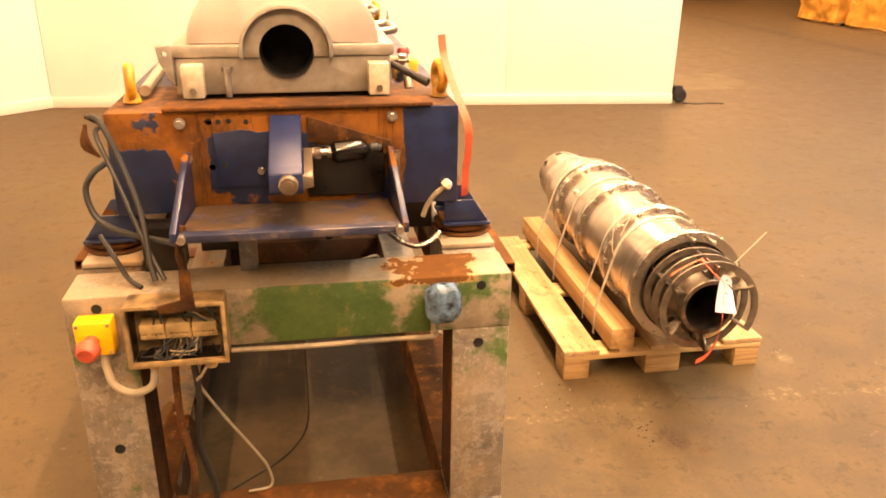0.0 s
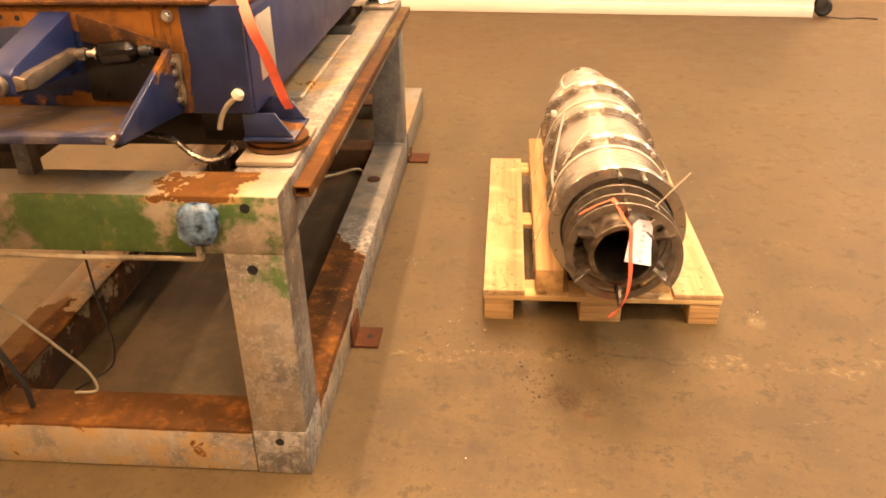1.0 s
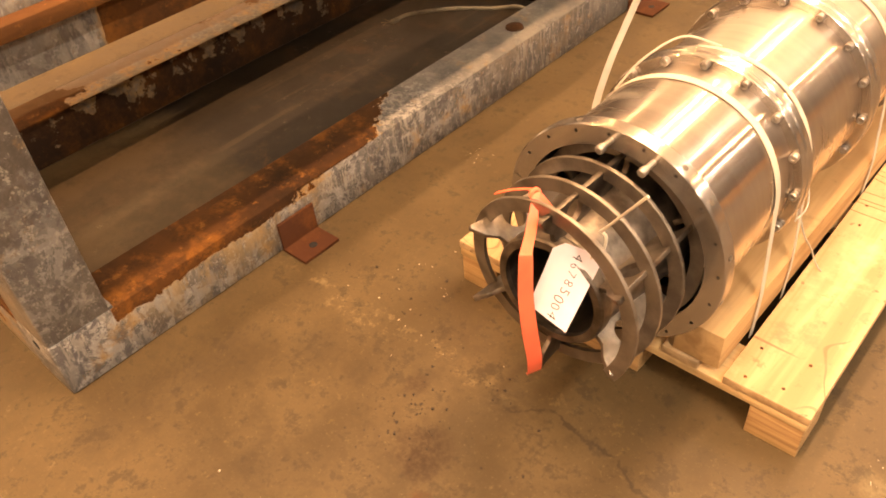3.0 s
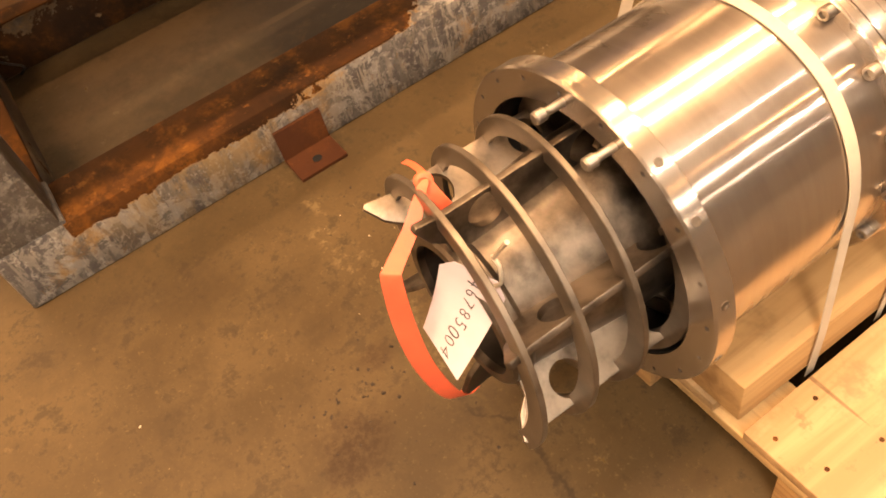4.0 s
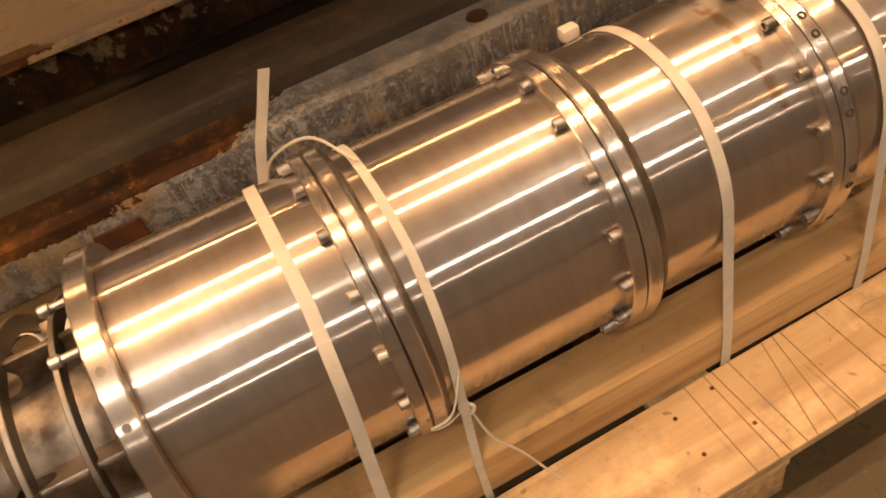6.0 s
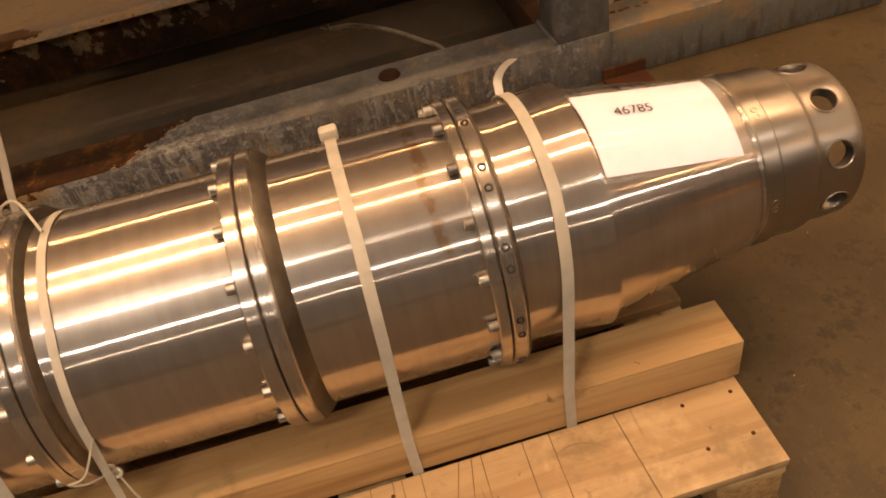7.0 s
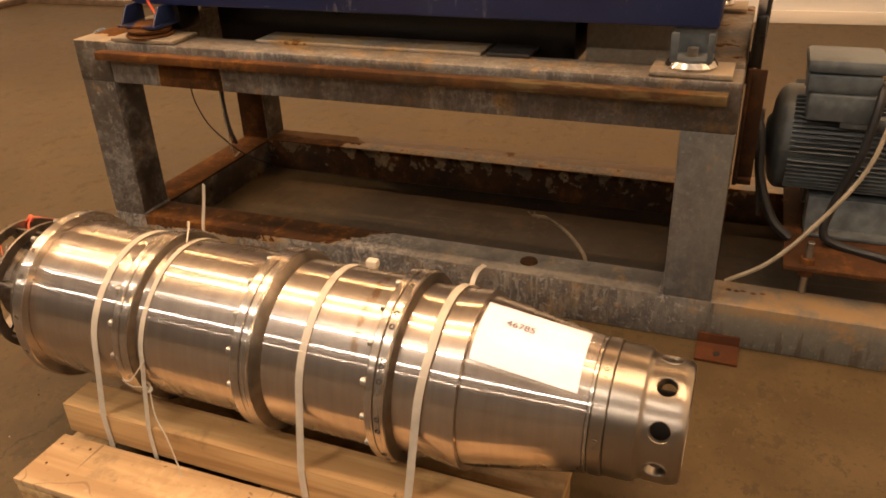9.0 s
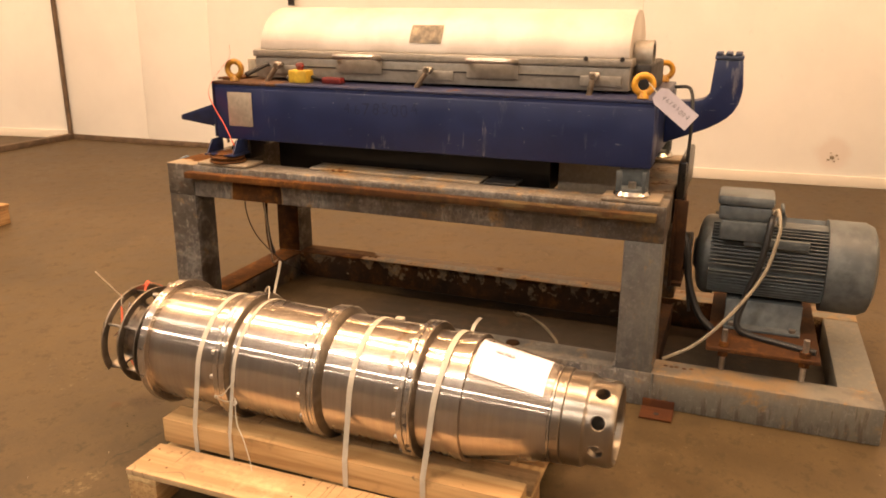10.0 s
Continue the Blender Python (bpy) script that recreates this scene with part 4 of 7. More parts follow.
panel_wall("wall_5", (-4.165, -4.87), (-3.4, -9.5), 3.8, 0.1, "white panel partition beyond a steel post", True)
post = thing("wall_post", (-4.13, -4.87, 0))
tagged(post, "dark steel post with a bar on the floor at the panel joint", "post", kind="structure")
part("upright", box(-4.16, -4.12, -4.89, -4.85, 0, 3.8, 0.003), M["post"], post)
part("floor_bar", prism([(-4.16, -4.83), (-4.16, -4.9), (-2.7, -4.86), (-2.7, -4.93)][:2] + [(-2.7, -4.95), (-2.7, -4.88)], "z", 0.0, 0.06, 0.004), M["post"], post)
hit_mark = thing("wall_damage", (-4.72, 3.21, 0.25))
tagged(hit_mark, "small torn dark flecks knocked into the white panel", "wall damage", kind="structure")
rnd = random.Random(4)
for dy, dz, s in ((0, 0, 0.026), (0.035, 0.02, 0.016), (-0.03, -0.02, 0.014), (0.02, -0.035, 0.01), (-0.015, 0.04, 0.009), (0.05, -0.01, 0.008)):
    gash = bmesh.new()
    bmesh.ops.create_icosphere(gash, subdivisions=2, radius=1.0)
    for v in gash.verts:
        v.co *= 1 + 0.5 * noise.noise(v.co * 2.3 + Vector((s * 900, 0, 0)))
    gash.transform(Matrix.Translation((-4.716 - 0.077 * dy, 3.21 + dy, 0.25 + dz)) @ Matrix.Diagonal((0.004, s * 0.75, s * 0.6, 1)))
    part("fleck", gash, M["old_plate"], hit_mark)
strip = solid("joint_strip", box(-4.27, -4.24, -1.92, -1.86, 1.5, 3.8, 0.002), M["dark_steel"], "dark steel strip on a wall joint", "strip", "structure")

# caster at the free end of the partition
caster = thing("caster_wheel", (3.23, 5.69, 0))
tagged(caster, "black rubber caster wheel at the end of the partition", "caster")
part("tyre", torus((3.23, 5.71, 0.075), (0, 1, 0), 0.05, 0.025), M["black"], caster)
part("hub", rod((3.23, 5.685, 0.075), (3.23, 5.735, 0.075), 0.035), M["dark_steel"], caster)
part("fork", join(box(3.16, 3.245, 5.675, 5.683, 0.07, 0.17, 0.002), box(3.16, 3.245, 5.737, 5.745, 0.07, 0.17, 0.002), box(3.152, 3.23, 5.675, 5.745, 0.165, 0.175, 0.002)), M["dark_steel"], caster)
solid("floor_cable", tube([(3.26, 5.67, 0.006), (3.4, 5.6, 0.006), (3.52, 5.63, 0.006), (3.65, 5.58, 0.006)], 0.006), M["black"], "short black cable end lying on the floor", "cable")


def sack_stack(name, x, y, seed):
    """A pallet load of sacks under crumpled yellow film."""
    rnd = random.Random(seed)
    s = thing(name, (x, y, 0))
    tagged(s, "pallet load wrapped in crumpled yellow film", "wrapped load", "wrapped loads")
    for k in range(3):
        part("runner", box(x - 0.02 + k * 0.82, x + 0.08 + k * 0.82, y - 0.02, y + 1.12, 0, 0.05), M["block"], s)
    part("deck", box(x - 0.04, x + 1.7, y - 0.04, y + 1.14, 0.05, 0.075, 0.003), M["block"], s)
    bm = bmesh.new()
    bmesh.ops.create_cube(bm, size=1)
    bmesh.ops.subdivide_edges(bm, edges=bm.edges[:], cuts=22, use_grid_fill=True)
    for v in bm.verts:
        c = v.co.copy()
        lump = 0.05 * noise.noise(c * 5 + Vector((seed, 0, 0))) + 0.025 * noise.noise(c * 17)
        v.co = Vector((x + 0.82 + c.x * 1.75 * (1 + lump), y + 0.55 + c.y * 1.2 * (1 + lump), 0.055 + (c.z + 0.5) * 0.95 * (1 + lump * (c.z + 0.5))))
    part("film", bm, M["wrap"], s, angle=25)
    return s


sack_stack("wrapped_load", 9.47, 12.2, 3)
sack_stack("wrapped_load", 9.5, 10.72, 9)
cart = thing("hand_truck", (10.9, 19.3, 0))
tagged(cart, "dark steel pallet truck parked far off in the hall", "pallet truck")
for dx in (0.0, 0.38):
    part("fork", box(10.4 + dx, 10.56 + dx, 18.6, 19.7, 0.06, 0.13, 0.01), M["dark_steel"], cart)
part("body", box(10.38, 10.96, 19.7, 19.95, 0.08, 0.45, 0.03), M["dark_steel"], cart)
part("handle", join(rod((10.67, 19.95, 0.3), (10.67, 20.35, 1.15), 0.02), torus((10.67, 20.4, 1.25), (0, 1, 0.3), 0.1, 0.016)), M["black"], cart)
for dx in (0.08, 0.46):
    part("wheel", rod((10.4 + dx - 0.03, 18.75, 0.04), (10.4 + dx + 0.03, 18.75, 0.04), 0.04), M["black"], cart)
crate = thing("timber_crate", (12.3, 19.5, 0))
tagged(crate, "dark timber crate standing far off in the hall", "crate")
for k in range(4):
    part("slat", box(11.7, 13.0, 19.2, 19.225, 0.05 + k * 0.2, 0.22 + k * 0.2, 0.004), M["block"], crate)
part("case", box(11.72, 12.98, 19.228, 20.2, 0.0, 0.85, 0.004), M["block"], crate)

# roof lamps in rows along the hall
def roof_lamp(x, y, k, colour=LAMP_COLOUR, long=4.4):
    lamp = thing("roof_lamp", (x, y, LAMP_Z))
    tagged(lamp, "long warm-white strip lamp hung under the roof", "lamp", "roof lamps")
    part("housing", prism([(x - 0.14, LAMP_Z + 0.02), (x + 0.14, LAMP_Z + 0.02), (x + 0.08, LAMP_Z + 0.11), (x - 0.08, LAMP_Z + 0.11)], "y", y - long / 2 - 0.08, y + long / 2 + 0.08, 0.004), M["skirting"], lamp)
    part("diffuser", box(x - 0.12, x + 0.12, y - long / 2 - 0.04, y + long / 2 + 0.04, LAMP_Z + 0.002, LAMP_Z + 0.017), M["tube_light"], lamp)
    part("rod", rod((x, y, LAMP_Z + 0.1), (x, y, 7.6), 0.008, seg=6), M["dark_steel"], lamp)
    li = bpy.data.lights.new("roof_lamp_light", "AREA")
    li.shape, li.size, li.size_y, li.energy, li.color = "RECTANGLE", 0.16, long, LAMP_WATTS * k, colour
    ob = new("roof_lamp_light", li)
    ob.location = (x, y, LAMP_Z - 0.004)
    if -3 < x < 6:
        # added light above the closed housing, brightens the roof and its reflections
        up = bpy.data.lights.new("roof_lamp_uplight", "AREA")
        up.shape, up.size, up.size_y, up.energy, up.color = "RECTANGLE", 0.16, long, LAMP_WATTS * k * UPLIGHT, colour
        uo = new("roof_lamp_uplight", up)
        uo.location = (x, y, LAMP_Z + 0.12)
        uo.rotation_euler = (math.pi, 0, 0)


for lx, k, hue, long, gains in LAMP_ROWS:
    for ly, gain in zip(LAMP_YS, gains):
        roof_lamp(lx, ly, k * gain, hue, long)
for lx, ly, k in FAR_FILL_LAMPS:
    roof_lamp(lx, ly, k, WARM_COLOUR)

# ---- the stand ----
W, L, H, T, END = 1.027, 2.232, 0.81, 0.145, 3.04
stand = thing("machine_stand", (-W / 2, L / 2, 0))
tagged(stand, "heavy galvanised steel stand with rust and worn green paint", "machine stand")
B = 0.006
part("base_beam", box(-T, 0, 0, END, 0, T, B), M["stand_side"], stand, "galvanised foot tube rusted on top")
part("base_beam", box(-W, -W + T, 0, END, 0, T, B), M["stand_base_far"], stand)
part("base_beam", box(-W + T + 0.001, -T - 0.001, 0.002, T, 0.002, T - 0.002, B), M["stand_front_low"], stand, "front foot tube, orange rust on top")
part("base_beam", box(-W + T + 0.001, -T - 0.001, END - T, END - 0.002, 0.002, T - 0.002, B), M["stand_plain"], stand)
part("base_beam", box(-W + T + 0.001, -T - 0.001, L - T, L, 0.002, T - 0.03, B), M["rust_dark"], stand)


def leg(x0, y0, mat, holes):
    bm = box(x0 + 0.001, x0 + T - 0.001, y0 + 0.001, y0 + T - 0.001, T - 0.002, H - T + 0.002, B)
    ob = part("leg", bm, mat, stand)
    for hx, hz in holes:
        part("bolt_hole", join(lathe([(0.009, 0), (0.0125, 0.0015), (0.0125, -0.004), (0.009, -0.004)], 20, Matrix.Translation((hx, y0, hz)) @ pose(0, 0, 0, 90), True),
                               rod((hx, y0 + 0.003, hz), (hx, y0 + 0.0004, hz), 0.0095, seg=20)), M["void"], ob, "dark drilled hole")
    return ob


leg(-T, 0, M["stand_leg_front"], ((-0.079, 0.626),))
leg(-W, 0, M["stand_leg_front"], ((-0.956, 0.407),))
leg(-T, L - T, M["stand_plain"], ())
leg(-W, L - T, M["stand_far"], ())
front_beam = part("top_beam", box(-W, 0, 0, T, H - T, H, B), M["stand_top_front"], stand, "front top tube with flaking green paint")
for hx in (-0.956, -0.076):
    part("bolt_hole", rod((hx, 0.003, 0.782), (hx, -0.0012, 0.782), 0.0115, seg=20), M["void"], front_beam, "dark drilled hole")
part("bolt_hole", rod((-0.075, 0.003, 0.111), (-0.075, -0.0012, 0.111), 0.0115, seg=20), M["void"], stand.children[2], "dark drilled hole")
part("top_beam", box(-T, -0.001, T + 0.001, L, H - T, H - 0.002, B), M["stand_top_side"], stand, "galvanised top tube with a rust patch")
part("top_beam", box(-W + 0.001, -W + T, T + 0.001, L, H - T, H - 0.002, B), M["stand_far"], stand)
part("top_beam", box(-W + T + 0.001, -T - 0.001, L - T, L - 0.002, H - T, H - 0.003, B), M["stand_far"], stand)


def rail(x0, x1, y0, y1):
    """A rusted hollow rail along the side of a top tube, open at its end."""
    bm = cut(box(x0, x1, y0, y1, 0.752, 0.78, 0.003), box(x0 + 0.004, x1 - 0.004, y0 - 0.1, y0 + 0.2, 0.756, 0.776))
    for v in bm.verts:
        v.co.z += 0.004 * math.sin(v.co.y * 4.1)
    return part("side_rail", bm, M["rail"], stand, "rusted hollow side rail, orange turning dark")


rail(0.001, 0.042, 0.125, 2.2)
rail(-W - 0.05, -W - 0.001, 0.3, 2.2)


def foot_bracket(y0, y1, out, side=1, high=0.085):
    x = 0.0 if side > 0 else -W
    poly = [(x + side * 0.002, 0.0), (x + side * out, 0.0), (x + side * out, 0.009), (x + side * 0.011, 0.009), (x + side * 0.011, high), (x + side * 0.002, high)]
    bm = prism(poly, "y", y0, y1, 0.0015)
    br = part("foot_bracket", bm, M["rust_bracket"], stand, "dark red-brown rusted angle bracket on the floor")
    cx = x + side * out * 0.62
    cy = (y0 + y1) / 2
    part("bolt_hole", rod((cx, cy, 0.004), (cx, cy, 0.0102), 0.011, seg=16), M["void"], br)


foot_bracket(0.581, 0.694, 0.09)
foot_bracket(2.206, 2.327, 0.104, 1, 0.04)
foot_bracket(0.586, 0.698, 0.092, -1)
foot_bracket(2.222, 2.345, 0.112, -1)
for fy, fx in ((2.275, -0.09), (2.298, -0.088), (2.316, -0.092), (2.345, -0.087), (2.372, -0.093)):
    part("rust_fleck", lathe([(0, 0.0), (0.009, 0.0), (0.006, 0.0016), (0, 0.002)], 9, Matrix.Translation((fx, fy, T)) @ Matrix.Diagonal((0.7, 1.0, 1.0, 1.0))), M["rust"], stand)
part("weld_cap", lathe([(0, 0.0), (0.03, 0.0), (0.027, 0.006), (0.012, 0.009), (0, 0.009)], 20, Matrix.Translation((-0.08, 1.649, T))), M["rust"], stand, "rusted plug in the tube's top")
for py0, py1, px0, px1 in ((0.17, 0.43, -0.145, -0.005), (1.99, 2.205, -0.145, -0.005), (0.17, 0.43, -W + 0.005, -W + 0.145), (1.99, 2.205, -W + 0.005, -W + 0.145)):
    part("seat_plate", box(px0, px1, py0, py1, H + 0.0005, H + 0.014, 0.003), M["seat_plate"], stand, "tan steel seat plate under a machine foot")
for wy in (0.147, L - T - 0.004):
    part("weld_bead", tube([(-0.002, wy, 0.147), (-0.05, wy, 0.15), (-0.1, wy, 0.148), (-0.143, wy, 0.149)], 0.006, 8), M["stand_plain"], stand)
part("weld_bead", tube([(0.001, L + 0.003, 0.02), (0.002, L + 0.002, 0.08), (0.001, L + 0.003, 0.145)], 0.005, 8), M["stand_plain"], stand)

# ---- the centrifuge on the stand ----
cen = thing("decanter_centrifuge", (-0.515, 1.2, H))
tagged(cen, "blue decanter centrifuge with a grey half-round hood, chipped and rusty", "centrifuge")
BX0, BX1, BY0, BY1, BZ0, BZ1 = -0.936, -0.094, 0.226, 2.153, 0.922, 1.152
side_r = part("side_beam", box(BX1 - 0.14, BX1, BY0, BY1, BZ0, BZ1, 0.008), M["blue"], cen, "dark blue painted box beam, scratched")
part("side_beam", box(BX0, BX0 + 0.14, BY0, BY1, BZ0, BZ1, 0.008), M["blue"], cen, "dark blue painted box beam, scratched")
part("end_plate", box(BX0 + 0.141, BX1 - 0.141, BY1 - 0.03, BY1 - 0.004, BZ0 + 0.01, BZ1 - 0.004, 0.003), M["blue"], cen)
fp = cut(box(BX0 + 0.004, BX1 - 0.004, BY0 - 0.016, BY0 - 0.001, 0.928, 1.176, 0.003), *[rod((hx, BY0 - 0.1, hz), (hx, BY0 + 0.1, hz), 0.008, seg=14) for hx, hz in ((-0.7, 1.15), (-0.68, 1.151), (-0.635, 1.148), (-0.7, 1.04))])
front_plate = part("front_plate", fp, M["blue_rust"], cen, "front plate with blue paint flaking off orange rust")
part("top_plate", box(BX0 + 0.004, BX1 - 0.004, BY0 - 0.015, BY1 - 0.003, BZ1 + 0.0105, BZ1 + 0.025, 0.006), M["deck"], cen, "worn blue deck plate, rusted at the front")
part("deck_packing", box(BX0 + 0.003, BX1 - 0.003, BY0 + 0.002, BY1 - 0.005, BZ1 - 0.004, BZ1 + 0.0103), M["blue"], cen)
part("front_lip", box(-0.8, -0.165, BY0 - 0.03, BY0 + 0.06, BZ1 + 0.0265, BZ1 + 0.036, 0.003), M["rust_bright"], cen)
for bx, bz in ((-0.764, 1.149), (-0.264, 1.154), (-0.757, 1.062), (-0.52, 1.14), (-0.585, 1.03)):
    part("bolt", join(rod((bx, BY0 - 0.017, bz), (bx, BY0 - 0.021, bz), 0.0135, seg=16), rod((bx, BY0 - 0.021, bz), (bx, BY0 - 0.031, bz), 0.0095, seg=6, bev=0.001)), M["bolt"], front_plate, "steel hexagon bolt")
part("backing_plate", box(-0.69, -0.3, BY0 - 0.022, BY0 - 0.0165, 0.99, 1.165, 0.002), M["blue_rust"], front_plate)
for hx, hz in ((-0.676, 1.152), (-0.652, 1.153), (-0.612, 1.15), (-0.668, 1.046)):
    part("bolt_hole", rod((hx, BY0 - 0.021, hz), (hx, BY0 - 0.0228, hz), 0.0062, seg=16), M["void"], front_plate)
part("sloped_plate", prism([(-0.47, 1.16), (-0.47, 1.1), (-0.27, 1.06), (-0.27, 1.095)], "y", BY0 - 0.03, BY0 - 0.0225, 0.001), M["rust"], front_plate)
part("dark_opening", box(-0.475, -0.285, BY0 - 0.03, BY0 - 0.0228, 0.962, 1.09, 0.003), M["near_black"], front_plate)

# tray at the front with its two cheeks
tray = join(prism([(0.205, 0.936), (0.205, 0.946), (-0.098, 0.985), (-0.108, 0.985), (-0.108, 0.968), (-0.1, 0.968), (-0.1, 0.976)], "x", -0.745, -0.28, 0.001))
part("tray", tray, M["tray"], cen, "front tray, blue paint worn to bare rust")
for gx, bend in ((-0.762, 0.0), (-0.278, 0.0)):
    part("tray_cheek", prism([(0.214, 0.93), (0.214, 1.075), (0.19, 1.085), (-0.105, 0.99), (-0.105, 0.968)], "x", gx, gx + 0.014, 0.002), M["blue_worn"], cen, "blue triangular cheek plate with rusty edges")
arm = part("torque_arm", prism([(BY0 - 0.023, 1.166), (BY0 - 0.023, 1.03), (-0.062, 1.05), (-0.068, 1.06), (-0.066, 1.098), (-0.05, 1.108)], "x", -0.556, -0.484, 0.005), M["blue"], cen, "blue box arm with a pivot boss")
part("pivot_boss", join(rod((-0.515, -0.062, 1.075), (-0.515, -0.085, 1.075), 0.021, bev=0.003), rod((-0.515, -0.085, 1.075), (-0.515, -0.09, 1.075), 0.012), rod((-0.515, -0.04, 1.075), (-0.515, -0.064, 1.075), 0.024, bev=0.002)), M["lever_steel"], arm, "worn bronze pivot boss")
part("link", join(prism([(-0.527, 1.058), (-0.503, 1.056), (-0.464, 1.066), (-0.462, 1.086), (-0.5, 1.096), (-0.527, 1.092)], "y", -0.0638, -0.0625 + 0.0105, 0.001), prism([(-0.0515, 1.062), (-0.03, 1.058), (0.16, 1.07), (0.172, 1.082), (0.16, 1.095), (-0.03, 1.092), (-0.0515, 1.088)], "x", -0.4825, -0.462, 0.003), rod((-0.4845, 0.152, 1.082), (-0.44, 0.152, 1.082), 0.013, bev=0.003)), M["lever_steel"], arm, "worn bronze crank link")
fork = part("damper_fork", join(rod((-0.445, 0.156, 1.082), (-0.41, 0.163, 1.083), 0.0085), box(-0.458, -0.44, 0.14, 0.168, 1.07, 1.094, 0.004)), M["handle_steel"], arm, "bright steel fork end")
part("damper", lathe([(0, 0), (0.016, 0), (0.021, 0.004), (0.0262, 0.01), (0.0262, 0.072), (0.0245, 0.079), (0.019, 0.085), (0.012, 0.09), (0, 0.09)], 32, axis_matrix((-0.417, 0.16, 1.08), (-0.328, 0.168, 1.086))[0]), M["gloss_black"], arm, "shiny black damper cylinder")
part("damper_nut", rod((-0.425, 0.1605, 1.082), (-0.414, 0.163, 1.082), 0.014, seg=6), M["bolt"], arm)
part("damper_head", join(rod((-0.326, 0.168, 1.086), (-0.3, 0.17, 1.087), 0.013, bev=0.004), rod((-0.3, 0.17, 1.087), (-0.2955, 0.17, 1.087), 0.009)), M["black"], arm)
part("damper_bracket", box(-0.278, -0.248, BY0 - 0.032, BY0 - 0.0165, 0.952, 1.07, 0.003), M["damper_plate"], cen, "grimy pale bolted bracket plate")
for bz in (1.055, 1.03, 1.002, 0.968):
    part("bracket_bolt", join(rod((-0.263, BY0 - 0.0325, bz), (-0.263, BY0 - 0.041, bz), 0.0085, seg=6), rod((-0.263, BY0 - 0.041, bz), (-0.263, BY0 - 0.046, bz), 0.005, seg=8)), M["bolt"], cen)

# lower casing and hood
HX0, HX1, HY0, HY1 = -0.782, -0.25, 0.348, 2.03
low = cut(box(HX0, HX1, HY0, HY1, BZ1 + 0.0365, 1.28, 0.006), rod((-0.51, 0.3, 1.292), (-0.51, 0.55, 1.292), 0.067, seg=40))
part("lower_casing", low, M["cast"], cen, "grey cast lower casing")
rim = cut(box(HX0 - 0.008, HX1 + 0.008, HY0 - 0.008, HY1 + 0.006, 1.2805, 1.31, 0.005), rod((-0.51, 0.3, 1.292), (-0.51, 0.55, 1.292), 0.067, seg=40))
part("casing_flange", rim, M["cast"], cen)
seg = 40
arch = [(-0.515 + 0.236 * math.cos(math.pi * k / seg), 1.3105 + 0.183 * math.sin(math.pi * k / seg)) for k in range(seg + 1)]
hood = cut(prism(arch, "y", HY0 + 0.012, HY1 - 0.01, 0.004), rod((-0.51, 0.3, 1.292), (-0.51, 0.6, 1.292), 0.067, seg=40))
hood_ob = part("hood", hood, M["hood"], cen, "half-round grey steel hood")
def half_arch(rx, rz, z0, drop):
    pts = [(-0.51 + rx * math.cos(math.pi * k / 28), z0 + rz * math.sin(math.pi * k / 28)) for k in range(29)]
    return pts + [(-0.51 - rx, drop), (-0.51 + rx, drop)]


face = cut(prism(half_arch(0.104, 0.096, 1.3, 1.2795), "y", HY0 - 0.0105, HY0 + 0.013, 0.003), rod((-0.51, 0.2, 1.292), (-0.51, 0.6, 1.292), 0.067, seg=40))
part("inlet_face", face, M["cast"], cen, "flat cast face round the inlet bore")
cowl = cut(prism(half_arch(0.114, 0.107, 1.3, 1.2795), "y", HY0 - 0.034, HY0 + 0.014, 0.004), prism(half_arch(0.104, 0.097, 1.3, 1.2), "y", 0.2, HY0 + 0.1))
part("inlet_cowl", cowl, M["cast"], cen, "arched cowl standing out over the inlet bore")
part("inlet_bore", lathe([(0.0665, 0.0), (0.0665, 0.14), (0, 0.14)], 40, Matrix.Translation((-0.51, HY0 - 0.007, 1.292)) @ pose(0, 0, 0, -90)), M["void"], cen, "dark inlet bore")
for bx in (-0.737, -0.285):
    part("hinge_block", box(bx - 0.026, bx + 0.026, HY0 - 0.05, HY0 - 0.004, BZ1 + 0.0365, 1.268, 0.004), M["cream"], cen, "cream clamp block")
    part("hinge_pin", rod((bx, HY0 - 0.0505, BZ1 + 0.055), (bx, HY0 - 0.056, BZ1 + 0.055), 0.009, seg=6), M["bolt"], cen)
part("stud", join(rod((-0.655, HY0 - 0.03, BZ1 + 0.036), (-0.655, HY0 - 0.03, 1.25), 0.008), rod((-0.655, HY0 - 0.03, 1.25), (-0.655, HY0 - 0.03, 1.262), 0.014, seg=6)), M["bolt"], cen)
part("hinge_ear", cut(prism([(-0.7835, 1.212), (-0.7835, 1.312), (-0.822, 1.308), (-0.816, 1.27)], "y", HY0 - 0.012, HY0 + 0.012, 0.003), rod((-0.802, 0.2, 1.29), (-0.802, 0.5, 1.29), 0.007, seg=16)), M["cast"], cen, "grey hinge ear")
part("hinge_bar", tube([(-0.86, 0.36, 1.2), (-0.86, 0.9, 1.22), (-0.86, 1.9, 1.22)], 0.014), M["cast"], cen)
part("outlet_pipe", join(lathe([(0.062, 0), (0.062, 0.07), (0.052, 0.07), (0.052, 0.0)], 32, Matrix.Translation((-0.42, HY1 - 0.004, 1.315)) @ pose(0, 0, 0, -90), True)), M["cast"], cen, "short grey outlet pipe")
part("rear_housing", box(-0.75, -0.3, HY1 + 0.008, HY1 + 0.075, BZ1 + 0.027, 1.29, 0.012), M["dark_steel"], cen)
plate_arc = [(-0.515 + (0.236 + 0.0022) * math.cos(radians(a)), 1.1, 1.3105 + (0.183 + 0.0022) * math.sin(radians(a))) for a in (13, 18, 23, 28, 33, 38)]
